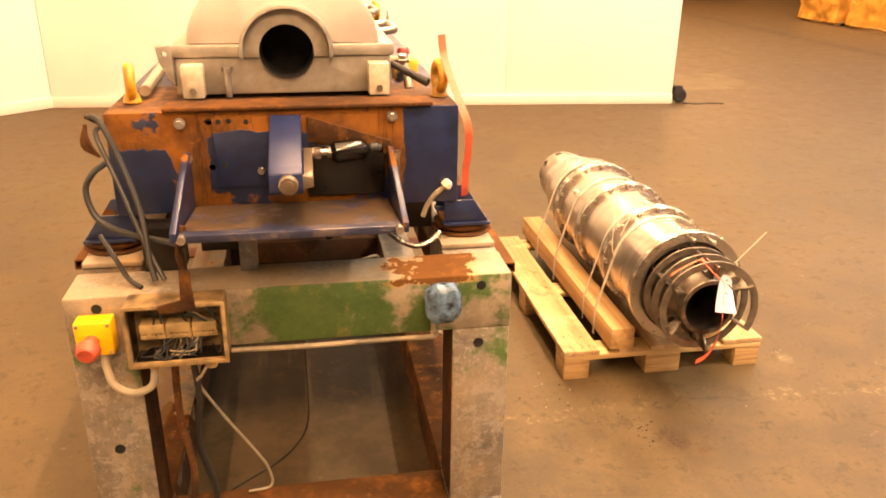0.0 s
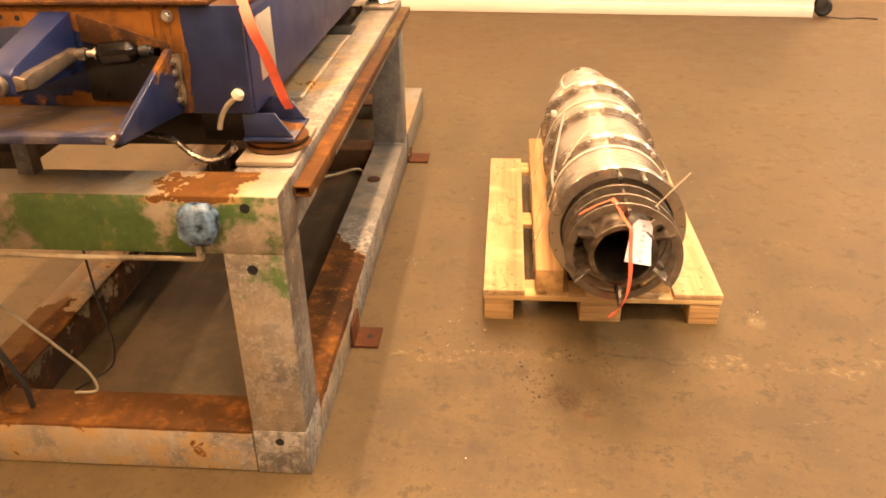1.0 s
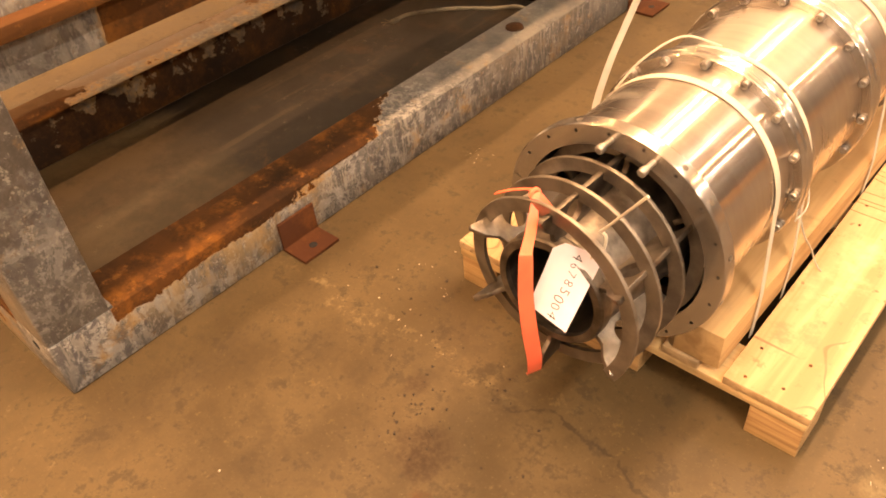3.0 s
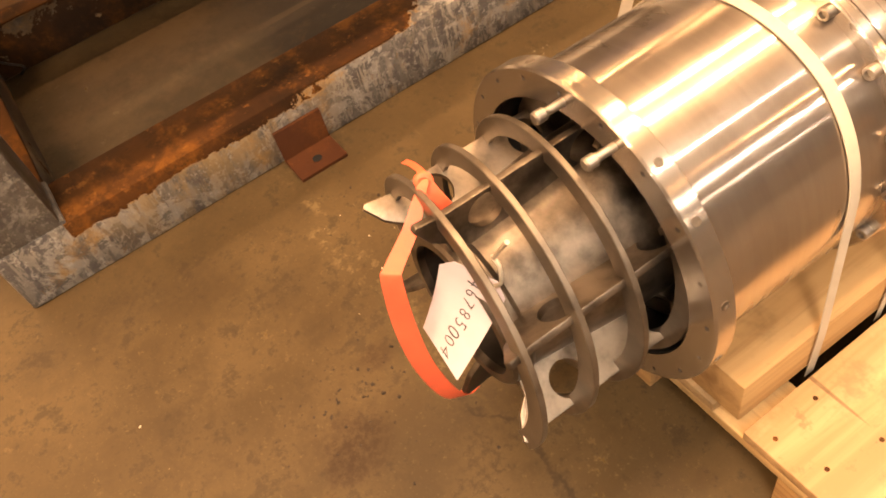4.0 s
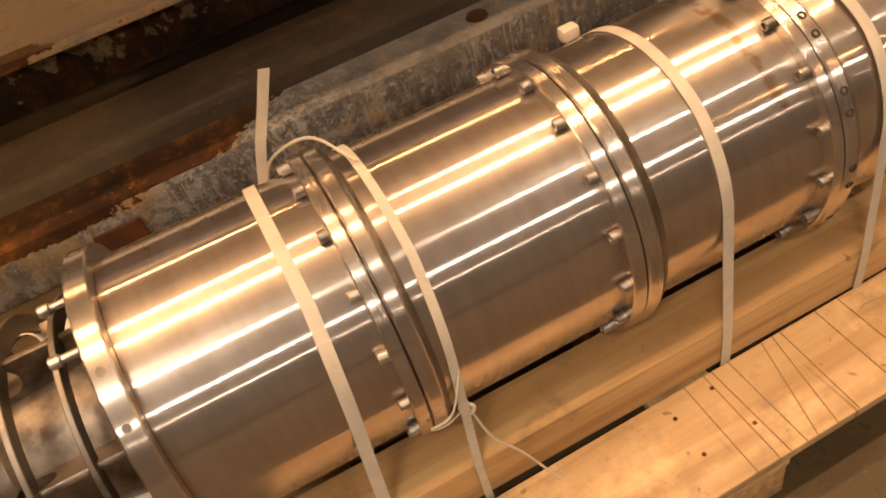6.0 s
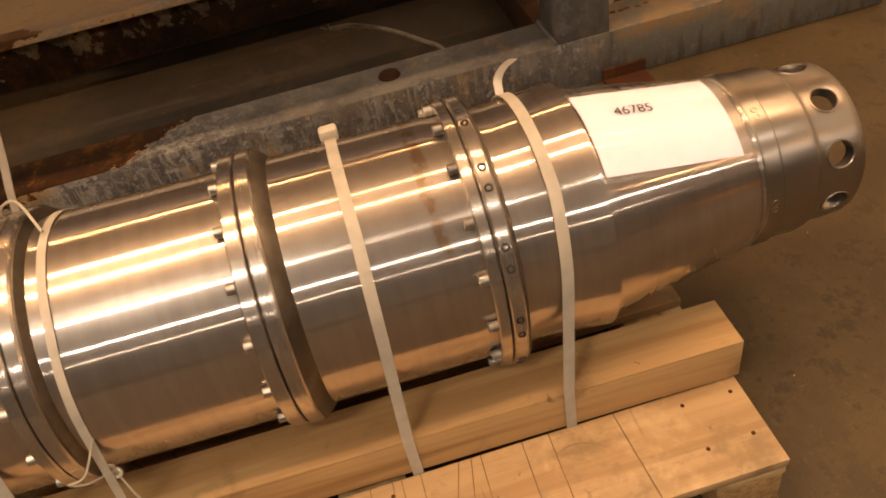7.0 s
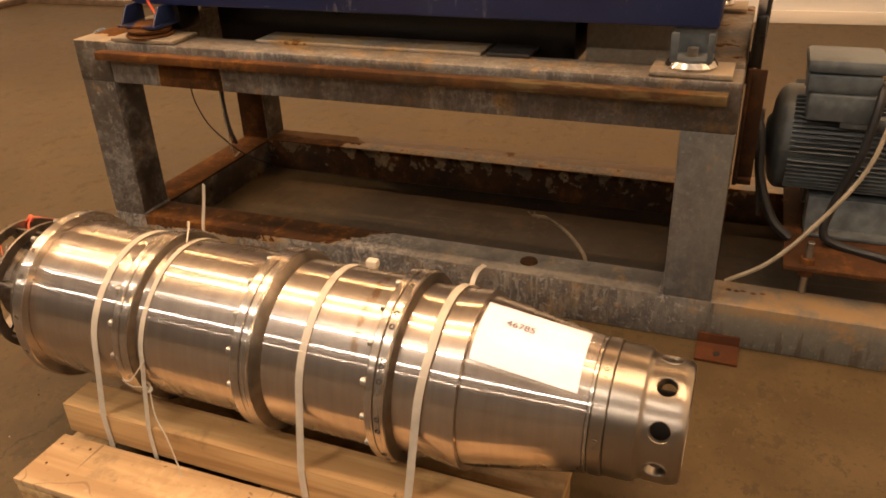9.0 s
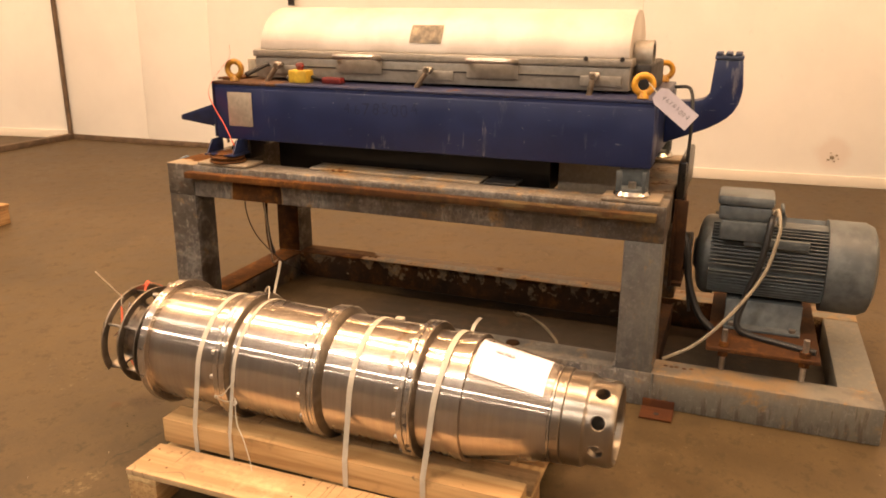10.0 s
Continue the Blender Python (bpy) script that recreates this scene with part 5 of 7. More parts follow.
part("rating_plate", band([(x, 1.168, z) for x, y, z in plate_arc], (0, 0.072, 0), 0.0016, 3), M["old_plate"], hood_ob, "scuffed grey rating plate")
for hy in (0.775, 1.38):
    part("hood_handle", tube([(-0.25, hy, 1.288), (-0.2, hy + 0.005, 1.292), (-0.19, hy + 0.03, 1.294), (-0.19, hy + 0.17, 1.294), (-0.2, hy + 0.195, 1.292), (-0.25, hy + 0.2, 1.288)], 0.0115, 10, 5), M["handle_steel"], cen, "bright steel bow handle")
    part("handle_bracket", box(-0.2495, -0.24, hy - 0.01, hy + 0.21, 1.22, 1.278, 0.003), M["cast"], cen)
for ly, tilt in ((0.49, -0.05), (1.21, -0.045), (1.9, -0.012)):
    lever = part("clamp_lever", join(rod((-0.198, ly - 0.002, 1.238), (-0.19, ly + tilt, 1.172), 0.0095, 0.0125, bev=0.004), rod((-0.249, ly, 1.246), (-0.186, ly, 1.247), 0.009)), M["lever_steel"], cen, "dull bronze clamp lever")
    part("clamp_nut", join(rod((-0.215, ly, 1.247), (-0.192, ly, 1.247), 0.0175, seg=6, bev=0.002), rod((-0.205, ly - 0.016, 1.252), (-0.205, ly + 0.024, 1.252), 0.0105, bev=0.003), rod((-0.19, ly + tilt, 1.1735), (-0.1895, ly + tilt * 1.04, 1.17), 0.009, bev=0.001)), M["handle_steel"], lever, "bright steel clamp nut")
    part("clamp_plate", box(-0.2495, -0.242, ly - 0.06, ly + 0.1, 1.205, 1.245, 0.003), M["cast"], cen)
for hy in (1.86, 2.0):
    part("flange_bolt", rod((HX1 + 0.0085, hy, 1.31), (HX1 + 0.014, hy, 1.31), 0.009, seg=14), M["dark_steel"], cen)
part("casing_seam", box(HX1 + 0.0005, HX1 + 0.004, HY0 + 0.05, HY1 - 0.05, 1.238, 1.244, 0.001), M["dark_steel"], cen)


def eyebolt(x, y, turn):
    e = part("lifting_eye", join(torus((x, y, BZ1 + 0.078), (math.cos(turn), math.sin(turn), 0), 0.033, 0.0125), rod((x, y, BZ1 + 0.0265), (x, y, BZ1 + 0.05), 0.022, 0.017, bev=0.003)), M["eye_yellow"], cen, "worn yellow lifting eye")
    return e


eyebolt(-0.13, 0.316, 0.15)
eyebolt(-0.885, 0.32, 0.22)
eyebolt(-0.13, 2.1, 0.25)
eyebolt(-0.88, 2.1, 0.3)
stop = part("stop_box", box(-0.215, -0.147, 0.58, 0.667, BZ1 + 0.0265, BZ1 + 0.08, 0.004), M["dull_yellow"], cen, "yellow emergency stop box")
part("stop_button", join(rod((-0.185, 0.618, BZ1 + 0.08), (-0.185, 0.618, BZ1 + 0.092), 0.014), rod((-0.185, 0.618, BZ1 + 0.092), (-0.185, 0.618, BZ1 + 0.11), 0.019, 0.017, bev=0.004)), M["dark_red"], stop, "red mushroom button")
part("switch_arm", tube([(-0.2, 0.669, BZ1 + 0.05), (-0.19, 0.7, BZ1 + 0.048), (-0.19, 0.729, BZ1 + 0.045)], 0.009), M["black"], cen)
part("cable_gland", rod((-0.2, 0.545, BZ1 + 0.04), (-0.2, 0.579, BZ1 + 0.042), 0.012), M["black"], cen)
part("switch_body", box(-0.215, -0.17, 0.73, 0.822, BZ1 + 0.0265, BZ1 + 0.052, 0.004), M["dark_red"], cen, "red interlock switch")
part("grey_lever", rod((-0.245, 0.42, 1.25), (-0.15, 0.36, 1.205), 0.009, 0.0115, bev=0.003), M["dark_steel"], cen)
part("data_plate", box(BX1 + 0.0003, BX1 + 0.0022, 0.295, 0.42, 0.983, 1.133, 0.0005), M["label_plate"], side_r, "dull grey data plate")
mk = Matrix(((0, 0, 1, BX1 + 0.0008), (1, 0, 0, 1.045), (0, 1, 0, 1.09), (0, 0, 0, 1)))
part("marker_writing", penned("46785004", 0.07, mk @ Matrix.Rotation(0.02, 4, "Z"), 3), M["marker"], side_r, "faint black marker number")
part("rear_arm", prism([(2.154, 0.965), (2.154, 1.132), (2.27, 1.143), (2.295, 1.15), (2.311, 1.163), (2.319, 1.18), (2.328, 1.305), (2.43, 1.307), (2.441, 1.2), (2.438, 1.165), (2.43, 1.135), (2.415, 1.105), (2.392, 1.079), (2.36, 1.056), (2.32, 1.034), (2.27, 1.012)], "x", -0.565, -0.465, 0.006), M["blue"], cen, "blue elbow-shaped rear arm")
part("arm_pad", join(box(-0.568, -0.462, 2.325, 2.433, 1.3075, 1.322, 0.003), *[box(-0.568, -0.462, 2.328 + 0.036 * k, 2.354 + 0.036 * k, 1.322, 1.336, 0.004) for k in range(3)]), M["blue_grey"], cen, "blue-grey ribbed clamp on the rear arm")


def foot(x, y, side):
    """A blue foot plate with a sloping gusset on a rusted rubber mount."""
    f = part("foot", box(x - 0.062, x + 0.062, y - 0.08, y + 0.08, 0.858, 0.866, 0.002), M["blue_worn"], cen, "blue foot plate with gussets")
    for dy in (-0.07, 0.062):
        part("gusset", prism([(x - side * 0.06, 0.8665), (x + side * 0.058, 0.8665), (x + side * 0.052, 0.875), (x + side * 0.018, 0.925), (x - side * 0.06, 0.925)], "y", y + dy, y + dy + 0.008, 0.0015), M["blue_worn"], f)
    part("mount", lathe([(0, 0), (0.062, 0), (0.074, 0.006), (0.076, 0.014), (0.066, 0.022), (0.05, 0.026), (0.046, 0.0325), (0, 0.0325)], 32, Matrix.Translation((x, y, H + 0.0245))), M["rust_bright"], f, "rusted round rubber mount")
    part("pad", lathe([(0, 0), (0.078, 0), (0.082, 0.004), (0.078, 0.0095), (0, 0.0095)], 32, Matrix.Translation((x, y, H + 0.0145))), M["rust"], f)
    return f


foot(-0.07, 0.29, 1)
foot(-0.96, 0.29, -1)


def rear_foot(x, y):
    f = part("foot", join(box(x - 0.05, x - 0.04, y - 0.055, y + 0.055, 0.85, 0.922, 0.002), box(x + 0.036, x + 0.046, y - 0.055, y - 0.035, 0.85, 0.922, 0.002), box(x + 0.036, x + 0.046, y + 0.04, y + 0.055, 0.85, 0.922, 0.002), box(x - 0.05, x + 0.046, y - 0.055, y + 0.055, 0.845, 0.852, 0.002)), M["motor_grey"], cen, "open grey bracket foot")
    part("mount", lathe([(0, 0), (0.066, 0), (0.07, 0.008), (0.06, 0.022), (0, 0.024)], 32, Matrix.Translation((x, y, H + 0.0145))), M["chrome"], f, "steel levelling mount")
    part("nut", rod((x, y, 0.8525), (x, y, 0.875), 0.016, seg=6), M["bolt"], f)


rear_foot(-0.075, 2.093)
rear_foot(-0.955, 2.093)
part("chute", box(-0.78, -0.26, 0.44, 1.735, 0.76, 0.921, 0.006), M["near_black"], cen, "dark discharge chute under the frame")
part("chute_flange", box(-0.8, -0.19, 0.64, 1.45, 0.748, 0.7595, 0.003), M["rust"], cen, "brown chute flange")
part("chute_ledge", box(-0.23, -0.105, 0.69, 1.48, H - 0.0015, H + 0.009, 0.002), M["ledge"], cen, "tan rusted ledge plate on the top tube")
part("ledge_end", box(-0.23, -0.11, 1.495, 1.63, H - 0.0015, H + 0.01, 0.002), M["dark_steel"], cen)
part("chute_cover", box(-0.7, -0.3, 1.76, 2.06, 0.72, 0.921, 0.006), M["label_plate"], cen, "grey chute cover")

# belt guard and pulley behind the stand
guard = thing("belt_guard", (-0.5, 2.3, 0))
tagged(guard, "rusted belt guard plate bolted behind the stand", "belt guard")
part("guard_plate", box(-0.8, -0.25, L + 0.006, L + 0.02, 0.42, 0.779, 0.004), M["rust_dark"], guard)
part("guard_rim", join(box(-0.262, -0.25, L + 0.02, L + 0.06, 0.45, 0.779, 0.002), box(-0.8, -0.263, L + 0.02, L + 0.06, 0.42, 0.435, 0.002)), M["rust_dark"], guard)
part("guard_top", box(-0.72, -0.26, L + 0.008, L + 0.04, 0.78, 0.93, 0.01), M["near_black"], guard, "dark upper guard box")
part("stay", box(-0.55, -0.45, L + 0.001, L + 0.0055, 0.68, 0.76), M["rust_dark"], guard)

# ---- motor ----
motor = thing("electric_motor", (-0.52, 2.600, 0.245))
tagged(motor, "grey finned electric motor on a rusted plate", "electric motor")
MX, MZ, MR = -0.52, 0.5, 0.16
at_motor = Matrix.Translation((MX, 0, MZ)) @ pose(0, 0, 0, -90)
part("housing", lathe([(0, 2.400), (MR, 2.400), (MR, 2.830), (0, 2.830)], 64, at_motor), M["motor_grey"], motor)
for k in range(76):
    a = 2 * math.pi * k / 76
    if 1.1 < a < 2.05 or 3.8 < a < 5.6:
        continue
    if k % 19 == 0:
        continue
    c, s = math.cos(a), math.sin(a)
    bm = box(MR - 0.004, MR + 0.026, -0.0022, 0.0022, 2.388, 2.820, 0.001, 1)
    bm.transform(at_motor @ Matrix.Rotation(-a, 4, "Z"))
    part("fin", bm, M["motor_grey"], motor)
part("front_shield", lathe([(0, 2.318), (0.055, 2.318), (0.07, 2.33), (0.115, 2.335), (0.145, 2.345), (0.16, 2.357), (0.168, 2.37), (0.168, 2.41), (0, 2.41)], 56, at_motor), M["motor_grey"], motor)
part("fan_cover", lathe([(0, 3.005), (0.135, 3.005), (0.172, 2.990), (0.187, 2.960), (0.187, 2.822), (0, 2.822)], 56, at_motor), M["motor_grey"], motor, "smooth grey fan cover")
part("shaft", rod((MX, 2.310, MZ), (MX, 2.29, MZ), 0.024), M["bolt"], motor)
part("pulley", lathe([(0, 2.270), (0.085, 2.270), (0.085, 2.278), (0.076, 2.286), (0.085, 2.294), (0.085, 2.308), (0, 2.308)], 40, at_motor), M["dark_steel"], motor, "dark grooved belt pulley")
part("terminal_box", join(box(MX + 0.02, MX + 0.19, 2.405, 2.600, 0.70, 0.757, 0.01), box(MX + 0.012, MX + 0.198, 2.397, 2.608, 0.759, 0.8, 0.014)), M["motor_grey"], motor, "grey terminal box")
part("box_seat", box(MX + 0.0, MX + 0.2, 2.415, 2.590, 0.62, 0.6995, 0.008), M["motor_grey"], motor)
part("side_pad", box(MX + MR + 0.004, MX + MR + 0.03, 2.510, 2.750, 0.6, 0.635, 0.004), M["motor_grey"], motor)
part("lifting_eye", torus((MX + 0.05, 2.645, 0.725), (0, 1, 0.2), 0.022, 0.007), M["motor_grey"], motor)
part("eye_boss", rod((MX + 0.05, 2.645, 0.66), (MX + 0.05, 2.645, 0.705), 0.016), M["motor_grey"], motor)
for sx in (-1, 1):
    part("foot", prism([(MX + sx * 0.06, 0.36), (MX + sx * 0.15, 0.36), (MX + sx * 0.165, 0.262), (MX + sx * 0.2, 0.258), (MX + sx * 0.2, 0.245), (MX + sx * 0.06, 0.245)], "y", 2.470, 2.760, 0.004), M["motor_grey"], motor, "cast grey motor foot")
    for fy in (2.500, 2.730):
        part("foot_bolt", join(rod((MX + sx * 0.183, fy, 0.2585), (MX + sx * 0.183, fy, 0.272), 0.014, seg=6)), M["bolt"], motor)
base_plate = thing("motor_plate", (-0.4, 2.620, 0.15))
tagged(base_plate, "rusted steel motor plate held up on threaded studs", "motor plate")
part("plate", box(-0.86, -0.11, 2.415, 2.825, 0.228, 0.2445, 0.003), M["rust_plate"], base_plate)
for sx, sy in ((-0.14, 2.480), (-0.14, 2.770), (-0.89, 2.480), (-0.89, 2.770)):
    sx = max(sx, -0.84)
    z0 = 0.1452 if sx > -0.3 else 0.0
    part("stud", rod((sx, sy, z0), (sx, sy, 0.315), 0.011, bev=0.002), M["bolt"], base_plate, "threaded steel stud")
    for nz in (0.2055, 0.245):
        part("nut", rod((sx, sy, nz), (sx, sy, nz + 0.019), 0.021, seg=6), M["rust"], base_plate)

# ---- pallet, beams and the bowl ----
PX0, PX1, PY0, PY1, PZ = 0.431, 1.233, 0.776, 1.988, 0.119
pallet = thing("pallet", ((PX0 + PX1) / 2, (PY0 + PY1) / 2, 0))
tagged(pallet, "pale pine pallet with nailed boards on the floor", "pallet")


def board(x0, x1, y0, y1, z0, z1, mat, name="board"):
    bm = box(x0, x1, y0, y1, z0, z1, 0.0025)
    for v in bm.verts:
        v.co += 0.0015 * noise.noise_vector(v.co * 3)
    return part(name, bm, mat, pallet)


rnd = random.Random(5)
for x0, x1 in ((PX0, PX0 + 0.141), (PX0 + 0.215, PX0 + 0.29), (PX0 + 0.345, PX0 + 0.46), (PX0 + 0.515, PX0 + 0.59), (PX1 - 0.162, PX1)):
    b = board(x0, x1, PY0, PY1, PZ - 0.02, PZ, M["pine"], "deck_board")
    if x0 > 1.0:
        for sy, skew in ((1.381, -0.004), (1.417, -0.002), (1.431, 0.003), (1.462, 0.0), (1.525, -0.045), (1.545, -0.03), (1.56, -0.006), (1.628, -0.003), (1.672, -0.002), (1.78, 0.01)):
            cutm = box(x0 + 0.001, x1 - 0.001, sy - 0.0007, sy + 0.0007, PZ - 0.0015, PZ + 0.0009)
            for v in cutm.verts:
                v.co.y += skew * (v.co.x - x0) / 0.162
            part("saw_mark", cutm, M["saw_cut"], b)
    if x1 - x0 > 0.12:
        for ny in (PY0 + 0.03, PY0 + 0.11, PY1 - 0.03, PY1 - 0.11, (PY0 + PY1) / 2 - 0.04, (PY0 + PY1) / 2 + 0.04):
            for nx in (0.03, 0.105):
                q = (x0 + nx + rnd.uniform(-0.008, 0.008), ny + rnd.uniform(-0.01, 0.01))
                part("nail_head", rod((*q, PZ - 0.001), (*q, PZ + 0.0008), 0.0035, seg=8), M["rust"], b)
for y0 in (PY0 + 0.001, (PY0 + PY1) / 2 - 0.055, PY1 - 0.111):
    board(PX0 + 0.002, PX1 - 0.002, y0, y0 + 0.11, PZ - 0.0405, PZ - 0.0205, M["pine_x"], "cross_board")
    for x0, x1 in ((PX0 + 0.004, PX0 + 0.104), ((PX0 + PX1) / 2 - 0.07, (PX0 + PX1) / 2 + 0.07), (PX1 - 0.104, PX1 - 0.004)):
        board(x0, x1, y0 + 0.002, y0 + 0.108, 0.0, PZ - 0.041, M["block"], "block")


def beam(x0, x1, y0, y1, lean, label):
    bm = box(x0, x1, y0, y1, PZ + 0.001, PZ + 0.086, 0.003)
    for v in bm.verts:
        v.co.x += lean * (v.co.y - y0)
    return solid("timber_beam", bm, M["beam"], label, "timber beam", group="cradle beams")


beam(0.964, 1.057, 0.782, 1.996, 0.014, "planed pine beam under the steel bowl, strapped to the pallet")
beam(0.607, 0.699, 0.77, 2.03, 0.0, "planed pine beam under the steel bowl, strapped to the pallet")

AX, KX, AZ0, KZ = 0.854, 0.0074, 0.383, -0.0108


def axis_x(y):
    return AX + KX * (y - 1.4)


def axis_z(y):
    return AZ0 + KZ * (y - 1.4)


d = Vector((KX, 1, KZ)).normalized()
side = Vector((1, -KX, 0)).normalized()
down = d.cross(side)
BOWL = Matrix(((side.x, down.x, d.x, axis_x(0)), (side.y, down.y, d.y, 0.0), (side.z, down.z, d.z, axis_z(0)), (0, 0, 0, 1)))
bowl = thing("decanter_bowl", m=BOWL)
tagged(bowl, "polished stainless decanter bowl with bolted rings, strapped on timber beams", "machine rotor")


def shell(name, prof, mat, label="", seg=96):
    return part(name, lathe(prof, seg), mat, bowl, label, local=True, angle=30)


def ring_prof(r0, r1, z0, z1, b=0.002):
    return [(r0, z0), (r1 - b, z0), (r1, z0 + b), (r1, z1 - b), (r1 - b, z1), (r0, z1)]


R = 0.191


def around(deg, r):
    """A point at an angle up from the +x side, in the bowl's own x and y."""
    return r * math.cos(radians(deg)), -r * math.sin(radians(deg))


flange_bm = cut(lathe([(0.176, 0.71), (0.2105, 0.71), (0.213, 0.7125), (0.213, 0.737), (0.211, 0.739), (0.176, 0.739)], 96, None, True),
                *[rod((*around(18 * k + 4.5, 0.2), 0.6), (*around(18 * k + 4.5, 0.2), 0.722), 0.0034, seg=10) for k in range(20)])
flange = part("front_flange", flange_bm, M["ring_steel"], bowl, "drilled stainless front flange", local=True, angle=30)
shell("shell", [(0.176, 0.73), (0.176, 1.0), (R, 1.0), (R, 0.7395), (0.176, 0.7395)], M["steel"], "turned stainless shell section")
shell("inner_wall", [(0.1755, 0.72), (0.1755, 0.98), (0, 0.98)], M["dark_steel"])
for z0, z1, z2, z3, zend, rr in ((1.0, 1.018, 1.041, 1.053, 1.312, 0.2095), (1.312, 1.333, 1.358, 1.379, 1.626, 0.2115), (1.626, 1.643, 1.667, 1.676, 1.8, 0.2115)):
    a = shell("ring", ring_prof(R - 0.01, rr - 0.001, z0, z1), M["ring_steel"], "bolted stainless ring")
    b = shell("ring", ring_prof(R - 0.01, rr, z1 + 0.002, z2, 0.003), M["ring_steel"])
    shell("ring_shoulder", [(rr - 0.003, z2 + 0.0005), (rr - 0.004, z2 + 0.003), (R + 0.004, z3 - 0.004), (R - 0.004, z3)], M["ring_face"], "sloping back of the ring, coloured dark like its reflection")
    if zend < 1.7:
        shell("shell", [(R, z2), (R, zend)], M["steel"])
    for k in range(16):
        x, y = around(22.5 * k + 0.8, 0.199)
        head = lathe([(0, 0.004), (0.004, 0.004), (0.0045, 0.0), (0.0072, 0.0), (0.008, 0.001), (0.008, 0.0125), (0, 0.0125)], 12, Matrix.Translation((x, y, z0 - 0.0125)))
        part("cap_screw", head, M["bolt"], a, local=True)
    for k in range(24 if z0 > 1.6 else 0):
        t = 2 * math.pi * (k + 0.5) / 24 + (0.06 if k % 2 else -0.06)
        m = Matrix.Rotation(t, 4, "Z") @ Matrix.Translation((rr - 0.003, 0, (z1 + z2) / 2 + 0.001)) @ pose(0, 0, 0, 0, 90)
        part("grub_screw", lathe([(0, 0.001), (0.003, 0.001), (0.0035, 0.004), (0.006, 0.004), (0.006, 0.0)], 10, m), M["dark_steel"], b, local=True)
shell("shell", [(R - 0.004, 1.668), (R - 0.006, 1.69), (R - 0.003, 1.75), (R + 0.002, 1.803), (R + 0.002, 1.808), (0.17, 1.8085)], M["steel"], "flared stainless shell section")
shell("cone", [(0.181, 1.8088), (0.1805, 1.82), (0.1595, 1.94), (0.139, 2.046)], M["steel"], "tapered stainless cone")
shell("ring", [(0.12, 2.0465), (0.1365, 2.0465), (0.1385, 2.0475), (0.1385, 2.0535), (0.1345, 2.0545), (0.12, 2.0545)], M["ring_steel"])
collar = shell("collar", [(0.12, 2.055), (0.1365, 2.055), (0.1385, 2.057), (0.1385, 2.0805), (0.1365, 2.0825), (0.12, 2.0825)], M["end_steel"], "stainless collar with pairs of grub screws")
end_bm = lathe([(0.1, 2.0835), (0.133, 2.0835), (0.1345, 2.085), (0.1345, 2.133), (0.1325, 2.14), (0.1275, 2.1445), (0.1245, 2.148), (0.1235, 2.153), (0.1235, 2.206), (0.121, 2.217), (0.115, 2.2245), (0.109, 2.226), (0.1055, 2.221), (0.105, 2.21), (0.105, 2.095), (0.1, 2.095)], 96, None, True)
end_bm = cut(end_bm, *[rod((*around(40 * k + 26.4, 0.04), 2.181), (*around(40 * k + 26.4, 0.18), 2.181), 0.0195, seg=24) for k in range(9)])
hub = part("end_hub", end_bm, M["end_steel"], bowl, "satin end hub with round discharge holes", local=True, angle=30)
shell("end_bore", [(0.104, 2.085), (0.055, 2.09), (0.055, 2.2), (0.04, 2.21), (0.0, 2.21)], M["dark_steel"])
shell("shaft_end", [(0.0, 2.215), (0.03, 2.215), (0.034, 2.21), (0.034, 2.16), (0.0, 2.16)], M["chrome"], "bright shaft end")
for k in range(6):
    for dt in (-0.045, 0.045):
        m = Matrix.Rotation(-radians(6 + 60 * k) + dt, 4, "Z") @ Matrix.Translation((0.138, 0, 2.0685)) @ pose(0, 0, 0, 0, 90)
        part("grub_screw", lathe([(0, 0.0002), (0.003, 0.0002), (0.0035, 0.0015), (0.0052, 0.0015), (0.0056, 0.0)], 10, m), M["end_steel"], collar, local=True)


def hole_rim(deg, z, r, big):
    """A raised, bevelled lip round a hole in the hub's curved side."""
    bm = bmesh.new()
    loops = []
    for grow, lift in ((0.0, -0.004), (0.0006, 0.0002), (0.0014, 0.001), (0.0032, 0.001), (0.0042, -0.0008)):
        ring = []
        for k in range(28):
            a = 2 * math.pi * k / 28
            t = -radians(deg) + (r + grow) * math.sin(a) / big
            ring.append(bm.verts.new(((big + lift) * math.cos(t), (big + lift) * math.sin(t), z + (r + grow) * math.cos(a))))
        loops.append(ring)
    for p, q in zip(loops, loops[1:]):
        for k in range(28):
            bm.faces.new((p[k], p[(k + 1) % 28], q[(k + 1) % 28], q[k]))
    bmesh.ops.recalc_face_normals(bm, faces=bm.faces[:])
    return bm


for k in range(9):
    part("hole_rim", hole_rim(40 * k + 26.4, 2.181, 0.0194, 0.1235), M["end_steel"], hub, local=True)

